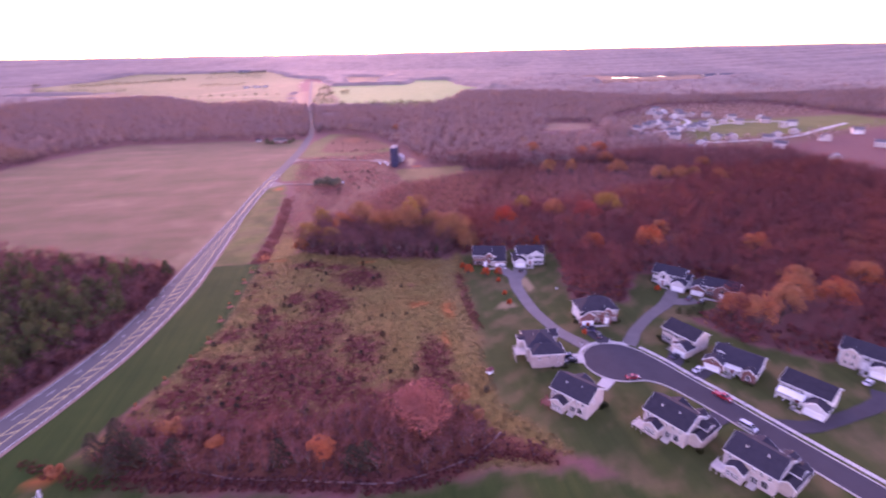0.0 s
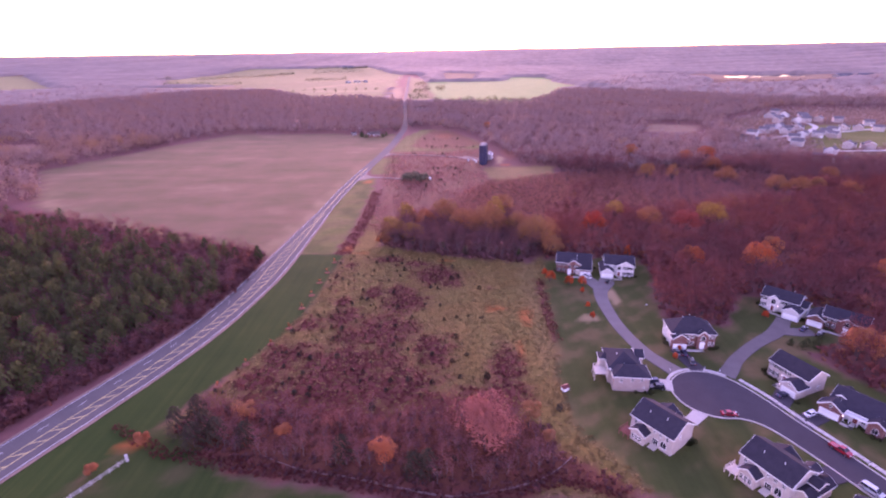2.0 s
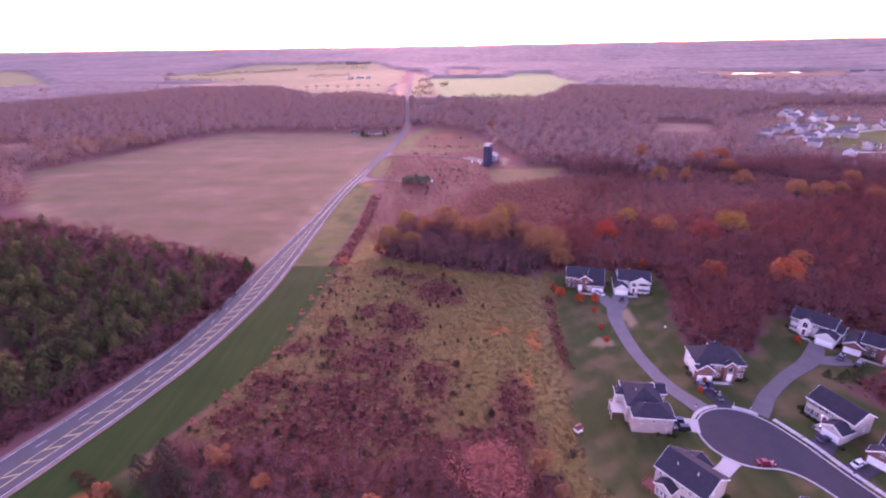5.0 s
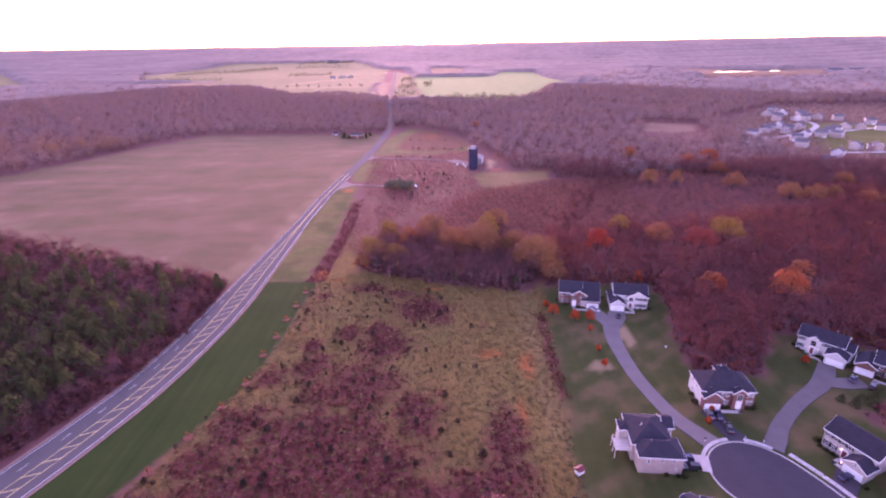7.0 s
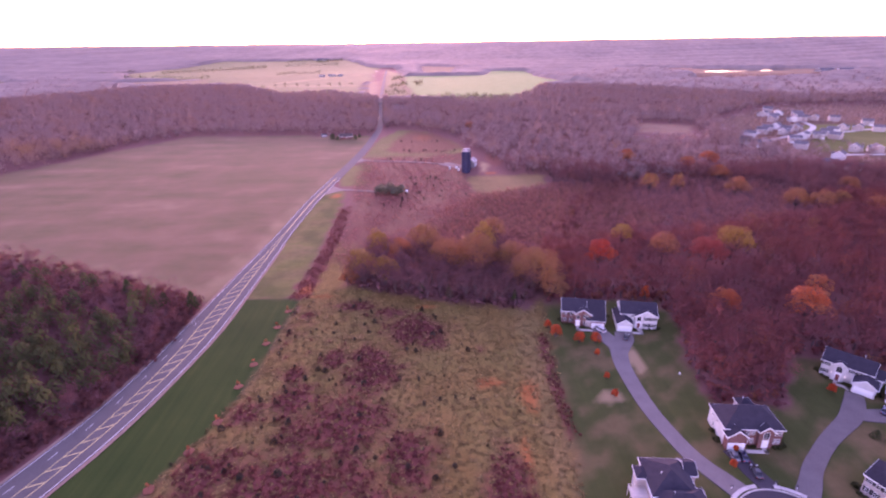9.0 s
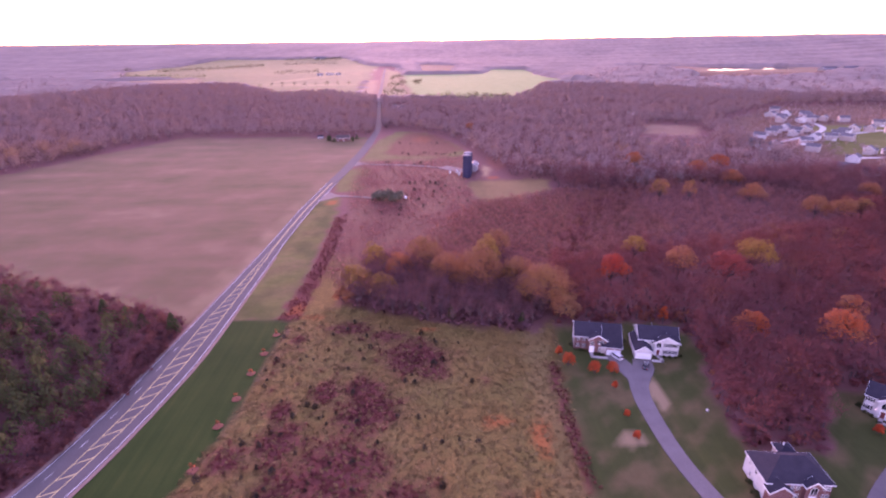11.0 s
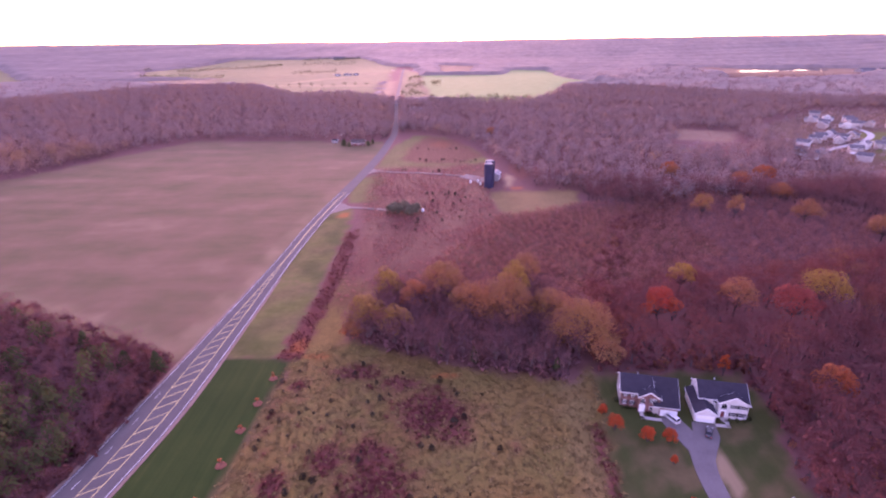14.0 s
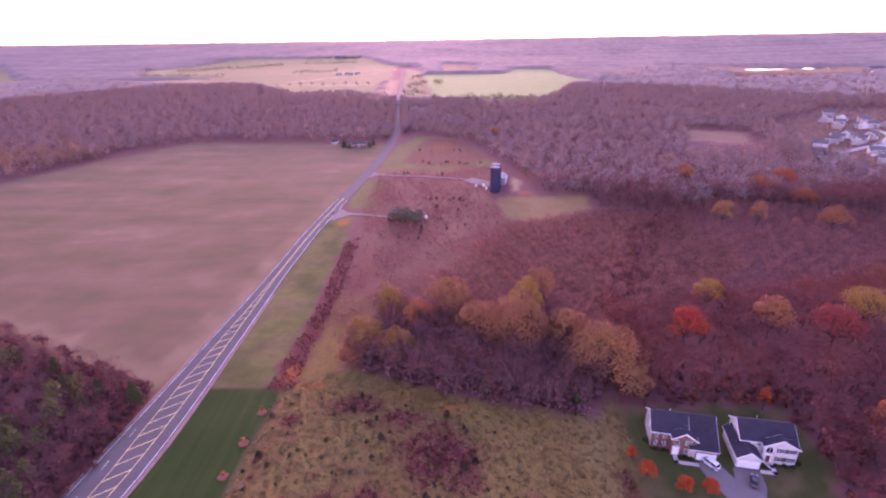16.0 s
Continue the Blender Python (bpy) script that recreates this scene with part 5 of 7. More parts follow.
def window_mesh(w, h, arch=False):
    """Frame with mullions (white) and the pane behind them, in the plane y = 0, facing -y."""
    fr, pn = bmesh.new(), bmesh.new()
    t = 0.075
    if arch:
        k = 10
        outer = [(-w / 2, 0), (w / 2, 0)] + [(w / 2 * math.cos(math.pi * i / k), h - w / 2 + w / 2 * math.sin(math.pi * i / k)) for i in range(k + 1)]
        inner = [(-w / 2 + t, t), (w / 2 - t, t)] + [((w / 2 - t) * math.cos(math.pi * i / k), h - w / 2 + (w / 2 - t) * math.sin(math.pi * i / k)) for i in range(k + 1)]
        vo = [[fr.verts.new((x, y, z)) for x, z in outer] for y in (-0.1, 0.02)]
        vi = [[fr.verts.new((x, y, z)) for x, z in inner] for y in (-0.1, 0.02)]
        for i in range(len(outer)):
            j = (i + 1) % len(outer)
            fr.faces.new((vo[0][i], vo[0][j], vi[0][j], vi[0][i]))
            fr.faces.new((vo[0][i], vo[0][j], vo[1][j], vo[1][i]))
            fr.faces.new((vi[0][i], vi[0][j], vi[1][j], vi[1][i]))
        pn.faces.new([pn.verts.new((x, -0.03, z)) for x, z in inner])
        box(fr, -0.03, 0.03, -0.08, 0, t, h - t)
    else:
        k = max(2, round(w / 0.6))
        xs = [-w / 2, -w / 2 + t] + [-w / 2 + w * i / k + e for i in range(1, k) for e in (-0.02, 0.02)] + [w / 2 - t, w / 2]
        zs = [0, t, h / 2 - 0.03, h / 2 + 0.03, h - t, h]
        relief(fr, xs, zs, lambda i, j: -0.1 if i % 2 == 0 or j % 2 == 0 else None)
        box(pn, -w / 2 + t, w / 2 - t, -0.04, 0.0, t, h - t)
    return fr, pn


CACHE = {}


def stock(key, make):
    """Meshes for repeated pieces, made once and shared."""
    if key not in CACHE:
        CACHE[key] = make()
    return CACHE[key]


def shared(name, data, parent, m=None, label=""):
    ob = new(name, data)
    ob.parent = parent
    if m is not None:
        ob.matrix_basis = m
    return tagged(ob, label)


def meshed(name, bm, mat):
    bmesh.ops.recalc_face_normals(bm, faces=bm.faces)
    d = bpy.data.meshes.new(name)
    bm.to_mesh(d)
    bm.free()
    d.materials.append(mat)
    return d


TURN = {"f": 0, "r": 90, "b": 180, "l": -90}


def opening(parent, side, c, u, z, w, h, kind="win"):
    """A window, door or garage door on the wall plane at c, its middle at u."""
    m4 = pose(*((u, c) if side in "fb" else (c, u)), z, 0, 0, TURN[side])
    if kind in ("win", "arch", "shut"):
        def make():
            fr, pn = window_mesh(w, h, kind == "arch")
            return meshed("window_frame", fr, TRIM), meshed("pane", pn, GLASS)
        fr, pn = stock((kind == "arch", w, h), make)
        ob = shared("window", fr, parent, m4)
        shared("pane", pn, ob, None, "dark glass pane")
        if kind == "shut":
            def make_s():
                bm = bmesh.new()
                zs = [0.03] + [h * k / 8 + e for k in range(1, 8) for e in (-0.05, 0.03)] + [h - 0.03]
                relief(bm, [-0.2, -0.17, 0.17, 0.2], zs, lambda i, j: -0.08 if i == 1 and j % 2 else -0.06, 0.0)
                return meshed("shutter", bm, SHUTTER)
            sh = stock(("s", h), make_s)
            for s in (-1, 1):
                shared("shutter", sh, ob, pose(s * (w / 2 + 0.23), 0, 0), "black louvred shutter")
    elif kind == "garage":
        def make_g():
            bm = bmesh.new()
            xs = [-w / 2] + [-w / 2 + w * (j + e) / 8 for j in range(8) for e in (0.15, 0.85)] + [w / 2]
            relief(bm, xs, [0.015, 0.12, h / 4 - 0.12, h / 4 - 0.015], lambda i, j: -0.075 if i % 2 and j == 1 else -0.05)
            return meshed("panel", bm, TRIM)
        ob = tagged(new("garage_door"), "white panelled garage door")
        ob.parent, ob.matrix_basis = parent, m4
        for k in range(4):
            shared("panel", stock(("g", w, h), make_g), ob, pose(0, 0, h * k / 4))
        def make_f():
            bm = bmesh.new()
            relief(bm, [-w / 2 - 0.14, -w / 2, w / 2, w / 2 + 0.14], [0, h, h + 0.16], lambda i, j: None if (i, j) == (1, 0) else -0.09, 0.01)
            return meshed("door_trim", bm, TRIM)
        shared("door_trim", stock(("gt", w, h), make_f), ob)
    else:
        def make_d():
            bm = bmesh.new()
            relief(bm, [w * e for e in (-0.5, -0.41, -0.09, 0.09, 0.41, 0.5)], [h * e for e in (0, 0.1, 0.45, 0.52, 0.92, 1)], lambda i, j: -0.075 if i % 2 and j % 2 else -0.05)
            return meshed("door", bm, DOOR_RED if kind == "reddoor" else TRIM)
        ob = shared("door", stock((kind, w, h), make_d), parent, m4, "panelled front door")
        def make_t():
            bm = bmesh.new()
            relief(bm, [-w / 2 - 0.4, -w / 2 - 0.3, -w / 2, w / 2, w / 2 + 0.3, w / 2 + 0.4], [0, h, h + 0.35], lambda i, j: -0.14 if j else (-0.1 if i in (1, 3) else None), 0.01)
            return meshed("door_surround", bm, TRIM)
        shared("door_surround", stock(("dt", w, h), make_t), ob, None, "white door surround")
    return ob


def vents_on(parent, spots):
    for x, y, z in spots:
        bm = bmesh.new()
        bmesh.ops.create_cone(bm, cap_ends=True, segments=8, radius1=0.09, radius2=0.09, depth=0.8, matrix=Matrix.Translation((x, y, z)))
        part("vent_pipe", bm, TRIM, parent, "white vent pipe")


def deck_on(parent, x0, x1, y0, y1, h, mat, label, stair=None):
    """A raised deck with posts, floor boards, rails and balusters."""
    dk = tagged(new("deck"), label)
    dk.parent = parent
    k = int((x1 - x0) / 0.3)
    for i in range(k):
        bm = bmesh.new()
        box(bm, x0 + (x1 - x0) * i / k, x0 + (x1 - x0) * (i + 0.92) / k, y0, y1, h - 0.06, h)
        part("board", bm, mat, dk)
    for x, y in ((x0, y0), (x1, y0), (x0, y1), (x1, y1), ((x0 + x1) / 2, y1)):
        bm = bmesh.new()
        box(bm, x - 0.08, x + 0.08, y - 0.08, y + 0.08, -0.3, h + 1.05)
        part("post", bm, mat, dk)
    bm = bmesh.new()
    for q in ((x0, x1, y1 - 0.05, y1 + 0.05), (x0 - 0.05, x0 + 0.05, y0, y1), (x1 - 0.05, x1 + 0.05, y0, y1)):
        for z in (0.15, 0.98):
            box(bm, *q, h + z, h + z + 0.07)
    for i in range(int((x1 - x0) / 0.3)):
        x = x0 + 0.3 * i
        box(bm, x - 0.025, x + 0.025, y1 - 0.025, y1 + 0.025, h + 0.15, h + 1)
    for x in (x0, x1):
        for i in range(int((y1 - y0) / 0.3)):
            y = y0 + 0.3 * i
            box(bm, x - 0.025, x + 0.025, y - 0.025, y + 0.025, h + 0.15, h + 1)
    part("railing", bm, mat, dk)
    if stair:
        sx, sy = stair
        bm = bmesh.new()
        ns = max(3, int(h / 0.18))
        for i in range(ns):
            box(bm, sx - 0.6, sx + 0.6, sy + 0.28 * i, sy + 0.28 * (i + 1) + 0.03, h - 0.18 * (i + 1) - 0.06, h - 0.18 * (i + 1))
        part("stair", bm, mat, dk)
    return dk


def front_walk(parent, pts, w=1.1):
    bm = bmesh.new()
    for (xa, ya), (xb, yb) in zip(pts, pts[1:]):
        box(bm, min(xa, xb) - w / 2, max(xa, xb) + w / 2, min(ya, yb) - w / 2, max(ya, yb) + w / 2, 0.0, 0.22)
    part("front_walk", bm, CONCRETE, parent, "pale concrete front walk")


def beds(parent, spots, seed=0):
    """Foundation shrubs on a dark mulch bed."""
    rng2 = np.random.RandomState(seed)
    for x, y, r in spots:
        s = Soup()
        d = rng2.normal(size=(70, 3))
        d[:, 2] = np.abs(d[:, 2])
        d /= np.linalg.norm(d, axis=1)[:, None]
        s.add(*leaves(rng2, d * r * rng2.uniform(0.7, 1.05, (70, 1)) + (x, y, 0.1), 0.5 * r + 0.1), 0.3, 0, np.repeat(d, 3, 0))
        ob = new("foundation_shrub", s.mesh("foundation_shrub", (PINE,)))
        ob.parent = parent
        tagged(ob, "dark green clipped foundation shrub")


def lamp_at(parent, x, y, z):
    bm = bmesh.new()
    bmesh.ops.create_cone(bm, cap_ends=True, segments=8, radius1=0.06, radius2=0.09, depth=0.2, matrix=Matrix.Translation((x, y, z)))
    part("porch_lamp", bm, LAMP_GLOW, parent, "lit porch lamp")


def house(label, x, y, rot, blocks, openings, z=-0.05):
    top = tagged(new("house"), label, "house", "houses of the cul-de-sac")
    for bl in blocks:
        if bl[5] != "cat":
            low = (bl[4] - 0.25 if bl[4] > 5 else bl[4], bl[5], bl[6] * 0.84)
            bl = bl[:4] + low + bl[7:]
        wall_block(bl, top)
        roof_over(bl, top)
    for o in openings:
        opening(top, *o)
    top.matrix_world = pose(x, y, z, 0, 0, rot)
    return top


def row(side, c, us, z, w, h, kind="win"):
    return [(side, c, u, z, w, h, kind) for u in us]


Z2 = 3.75
# brick house facing the cul-de-sac
H = house("two-storey red brick house with dark hipped roof and garage", 89.8, 169.6, -5,
          [(-7.8, 7.8, -4.5, 5.3, 5.9, "hip", 0.92, WHITE), (-7.8, 7.8, -4.66, -4.5, 5.6, "none", 0, BRICK), (-7.8, -2.6, -6.6, -4.4, 4.6, "gy", 0.9, BRICK), (1.0, 4.8, -5.7, -4.4, 6.1, "gy", 0.95, BRICK), (0.6, 4.4, 5.3, 8.6, 5.9, "hip", 0.6, TAN)],
          row("f", -4.66, (-1.6, -0.2, 5.7, 7.0), Z2, 0.95, 1.5, "win") + row("f", -4.66, (-1.6, -0.2, 5.7, 7.0), 0.9, 0.95, 1.6, "win")
          + [("f", -6.6, -5.2, 0.0, 4.4, 2.2, "garage"), ("f", -5.7, 2.9, 3.4, 1.7, 2.3, "arch"), ("f", -5.7, 2.9, 0.25, 1.1, 2.3, "door"), ("l", -7.8, 0, Z2, 0.95, 1.5), ("l", -7.8, 3, Z2, 0.95, 1.5), ("l", -7.8, 2.0, 0.9, 0.95, 1.5)])
front_walk(H, [(2.9, -6.2), (2.9, -7.2), (-2.0, -7.2)])
beds(H, [(-2.4, -5.4, 0.6), (-1.2, -5.4, 0.5), (0.3, -5.4, 0.6), (6, -5.5, 0.6), (7.2, -5.5, 0.7), (8.5, -4.5, 1.0), (-8.6, -3, 1.0), (-8.5, 0.5, 0.9)], 1)
vents_on(H, [(-3, 2.4, 8.2), (2, 7, 7.4)])
lamp_at(H, -2.5, -6.0, 2.4)
# brick-fronted house at the head of the long drive
H = house("two-storey brick-fronted house with dark gabled roof", 61.6, 236.4, -12,
          [(-8.2, 1.0, -4.0, 5.4, 5.8, "gx", 0.84, CREAM), (-8.2, 1.2, -4.16, -4.0, 5.5, "none", 0, BRICK), (-3.1, 2.9, -6.0, -3.8, 5.8, "gy", 0.8, BRICK), (1.02, 8.2, -6.6, 5.4, 3.5, "cat", (0.7, 8.87, 5.55), CREAM), (2.9, 8.2, -6.76, -6.6, 3.3, "none", 0, BRICK)],
          row("f", -4.16, (-6.9, -4.7), Z2, 0.95, 1.5, "shut") + row("f", -4.16, (-6.9, -4.7), 0.9, 0.95, 1.6, "shut") + row("f", -6.0, (1.0,), Z2, 1.7, 1.5, "shut") + row("f", -6.0, (1.0,), 0.9, 1.7, 1.6)
          + [("f", -6.0, -2.0, 3.2, 1.2, 1.9, "arch"), ("f", -6.0, -2.0, 0.2, 1.1, 2.3, "door"), ("f", -6.76, 5.6, 0.0, 4.6, 2.2, "garage"), ("l", -8.2, 0, Z2, 0.95, 1.5), ("l", -8.2, 2.5, 0.9, 0.95, 1.5)])
front_walk(H, [(-2.0, -6.6), (-2.0, -8.8), (3.0, -8.8)])
beds(H, [(-8.9, -2, 0.9), (-7.5, -4.9, 0.5), (-6, -4.9, 0.6), (-4.6, -4.9, 0.5), (-0.4, -7.0, 0.7), (0.8, -7.0, 0.7), (2.0, -7.0, 0.6)], 2)
vents_on(H, [(-3, 2.2, 8.4), (4, 2.4, 7.2)])
# white house beside it
H = house("two-storey white-sided house with dark roof and garage wing", 82.2, 233.2, -11,
          [(-6.2, 7.4, -3.6, 5.4, 5.8, "gx", 0.82, WHITE), (-0.9, 7.3, -5.2, -3.4, 5.8, "gy", 0.66, WHITE), (-8.0, -2.2, -8.2, 3.4, 3.2, "gy", 0.8, WHITE)],
          row("f", -5.2, (3.4, 5.8), Z2, 1.5, 1.4, "shut") + row("f", -5.2, (3.4, 5.8), 0.9, 1.5, 1.5, "shut") + [("f", -5.2, 0.5, 3.3, 1.7, 2.1, "arch"), ("f", -5.2, 0.5, 0.2, 1.1, 2.3, "reddoor"), ("f", -8.2, -5.1, 0.0, 4.8, 2.2, "garage"), ("f", -3.6, -1.6, Z2 + 0.2, 1.3, 1.2), ("l", -8.0, -1.5, 1.2, 0.9, 1.2), ("l", -8.0, -5.5, 1.2, 0.9, 1.2), ("r", 7.4, 1, Z2, 0.95, 1.5), ("r", 7.4, 1, 0.9, 0.95, 1.5)])
front_walk(H, [(0.5, -5.8), (1.4, -6.6), (1.4, -9.0), (-1.6, -9.0)])
beds(H, [(2.6, -6, 0.5), (4.6, -6, 0.6), (6.6, -6, 0.6), (8.2, -4.5, 0.8), (-1.4, -6.4, 0.5), (-0.4, -7.2, 0.5), (-10, 3, 0.8)], 3)
vents_on(H, [(-1, 2.4, 8.6)])
# white house at the end of the second drive
H = house("two-storey white-sided house with dark roof and garage", 140.0, 193.3, -47,
          [(-8.0, 5.6, -3.4, 5.4, 5.8, "gx", 0.72, WHITE), (-4.8, -1.2, -4.6, -3.2, 6.0, "gy", 0.9, WHITE), (1.4, 7.4, -8.0, -3.2, 3.5, "gy", 0.72, WHITE), (5.6, 8.2, -2.6, 4.0, 4.4, "gx", 0.6, WHITE)],
          row("f", -3.4, (-6.8, 0.4, 2.4), Z2, 1.3, 1.4, "shut") + row("f", -3.4, (-6.8,), 0.9, 1.3, 1.5, "shut") + [("f", -4.6, -3.0, 3.2, 1.7, 2.3, "arch"), ("f", -4.6, -3.0, 0.2, 1.1, 2.3, "reddoor"), ("f", -8.0, 4.4, 0.0, 4.8, 2.2, "garage"), ("r", 8.2, 0, 0.9, 1.4, 1.4), ("r", 7.4, -5.6, 1.0, 0.9, 1.2), ("r", 8.2, 2.4, 0.9, 0.9, 1.4)])
front_walk(H, [(-3, -5.4), (-3, -7.0), (0.6, -7.0), (0.6, -7.6)])
beds(H, [(-8.6, -2, 1.0), (-7, -4.4, 0.6), (-5.4, -5.2, 0.5), (-1, -5.4, 0.6), (0.2, -5.2, 0.6), (8.2, -5, 0.8)], 4)
lamp_at(H, -4.9, -4.8, 2.5), lamp_at(H, -1.1, -4.8, 2.5)
vents_on(H, [(2, 2.4, 8.4)])
# brick house among the trees
H = house("long brick house with dark roof among trees", 152.0, 178.2, -45,
          [(-5.0, 9.0, -3.4, 5.4, 5.2, "gx", 0.72, CREAM), (-5.0, 9.0, -3.56, -3.4, 5.1, "none", 0, BRICK), (-9.6, -4.0, -5.4, 3.0, 3.6, "gy", 0.72, BRICK), (1.0, 4.6, -4.6, -3.3, 5.6, "gy", 0.85, BRICK)],
          [("f", -5.4, -6.8, 0.0, 4.8, 2.2, "garage"), ("f", -4.6, 2.8, 3.2, 1.5, 1.9, "arch"), ("f", -4.6, 2.8, 0.2, 1.1, 2.3, "door")] + row("f", -3.56, (-3.0, -1.0, 6.0, 7.8), 0.9, 1.0, 1.6, "shut") + row("f", -3.56, (-3.0, -1.0, 6.0, 7.8), 3.4, 1.0, 1.4, "shut"))
front_walk(H, [(2.8, -5.4), (2.8, -6.6), (-3.4, -6.6)])
beds(H, [(-3, -4.5, 0.6), (-1, -4.5, 0.6), (6, -4.5, 0.7), (8, -4.5, 0.7)], 5)
# tan house beside the street
H = house("two-storey cream-sided house with dark gabled roof", 113.4, 143.4, -68,
          [(-7.0, 6.0, -3.6, 5.2, 5.8, "gx", 0.72, CREAM), (0.9, 6.3, -8.2, -3.4, 3.4, "gy", 0.72, CREAM), (0.9, 6.0, -3.8, -3.4, 4.4, "none", 0.4, CREAM)],
          row("f", -3.6, (-5.8, -4.0, -2.2, -0.4), Z2, 0.95, 1.5, "shut") + row("f", -3.6, (-5.8, -4.0), 0.9, 0.95, 1.6, "shut") + [("f", -3.6, -1.2, 0.2, 1.1, 2.3, "reddoor"), ("f", -8.2, 3.6, 0.0, 4.4, 2.2, "garage"), ("f", -8.2, 3.6, 3.4, 0.9, 0.9, "win"), ("r", 6.0, 2.0, 0.9, 0.95, 1.5)])
front_walk(H, [(-1.2, -4.6), (-1.2, -7.4), (0.4, -7.4)])
beds(H, [(-8.4, -3, 1.0), (-6.6, -4.6, 0.6), (-5, -4.6, 0.6), (-3.4, -4.6, 0.6), (-2.2, -4.8, 0.5), (0.6, -5.4, 0.6), (7.4, -8.8, 0.7)], 6)
lamp_at(H, -2.1, -3.8, 2.5), lamp_at(H, 0.7, -8.3, 2.4)
# low brick house with the broad roof
H = house("low brick-fronted house with a broad dark roof", 120.8, 125.6, -54,
          [(-7.0, 7.4, -3.0, 8.6, 3.6, "gx", 0.62, WHITE), (-8.4, -2.6, -6.0, -2.8, 3.6, "gy", 0.8, BRICK), (3.4, 7.4, -5.0, -2.8, 3.6, "gy", 0.8, BRICK), (-7.0, -3, -0.2, 6.2, 4.6, "gy", 0.6, WHITE)],
          [("f", -6.0, -5.5, 0.0, 4.8, 2.2, "garage"), ("f", -6.0, -5.5, 3.5, 0.9, 1.1, "arch"), ("f", -5.0, 5.4, 0.8, 1.6, 1.9, "arch"), ("f", -3.0, 0.2, 0.2, 1.1, 2.3, "reddoor"), ("f", -3.0, 2.2, 0.9, 1.0, 1.5, "win"), ("r", 7.4, 1.5, 0.9, 0.95, 1.4), ("r", 7.4, 5.0, 0.9, 0.95, 1.4)])
front_walk(H, [(0.2, -3.8), (0.2, -6.2), (-1.8, -6.2)])
beds(H, [(-1.6, -3.8, 0.5), (1.6, -3.8, 0.6), (2.8, -4.4, 0.6), (5.4, -5.9, 0.7), (7, -5.8, 0.6)], 7)
bm = bmesh.new()
for u in (-2.2, -0.8, 1.2, 3.0):
    box(bm, u - 0.12, u + 0.12, -4.6, -4.36, 0.0, 2.7)
box(bm, -2.6, 3.4, -4.8, -3.0, 2.7, 2.95)
part("porch", bm, TRIM, H, "white columned porch")
lamp_at(H, -2.4, -5.6, 2.3)
# white house with the long porch farther down the street
H = house("two-storey white-sided house with a dark roof and porch", 131.0, 106.5, -62,
          [(-6.8, 6.8, -3.4, 5.6, 5.8, "gx", 0.7, WHITE), (1.4, 7.2, -7.2, -3.2, 3.5, "gy", 0.7, WHITE)],
          row("f", -3.4, (-5.6, -3.4, -1.2, 3.0, 5.0), Z2, 0.95, 1.5, "shut") + row("f", -3.4, (-5.6, -3.8), 0.9, 0.95, 1.6, "shut") + [("f", -3.4, -1.2, 0.2, 1.1, 2.3, "reddoor"), ("f", -7.2, 4.3, 0.0, 4.8, 2.2, "garage")])
bm = bmesh.new()
for u in (-6.6, -4.4, -2.2, 0.0):
    box(bm, u - 0.12, u + 0.12, -5.4, -5.16, 0.0, 2.7)
prism(bm, [(-5.7, 2.7), (-3.4, 2.7), (-3.4, 3.7), (-5.7, 2.9)], -6.9, 0.6, True)
part("porch", bm, TRIM, H, "white columned porch")
front_walk(H, [(-1.2, -6.0), (-1.2, -7.6), (1.0, -7.6)])
# white house set back behind it
H = house("two-storey white house with a dark roof and stone front", 166.5, 119.0, -58,
          [(-7.4, 7.4, -3.6, 5.6, 5.8, "gx", 0.7, WHITE), (-6.4, -1.6, -5.4, -3.4, 6.0, "gy", 0.8, CREAM), (2.0, 7.6, -6.6, -3.4, 3.5, "gy", 0.7, WHITE)],
          row("f", -5.4, (-5.0, -3.0), Z2, 0.95, 1.5, "win") + row("f", -5.4, (-5.0, -3.0), 0.9, 0.95, 1.6) + row("f", -3.6, (0.4, 3.0, 5.2), Z2, 0.95, 1.5, "shut") + [("f", -3.6, 0.2, 0.2, 1.1, 2.3, "door"), ("f", -6.6, 4.8, 0, 4.8, 2.2, "garage")])
front_walk(H, [(0.2, -4.4), (0.2, -7.6), (1.6, -7.6)])


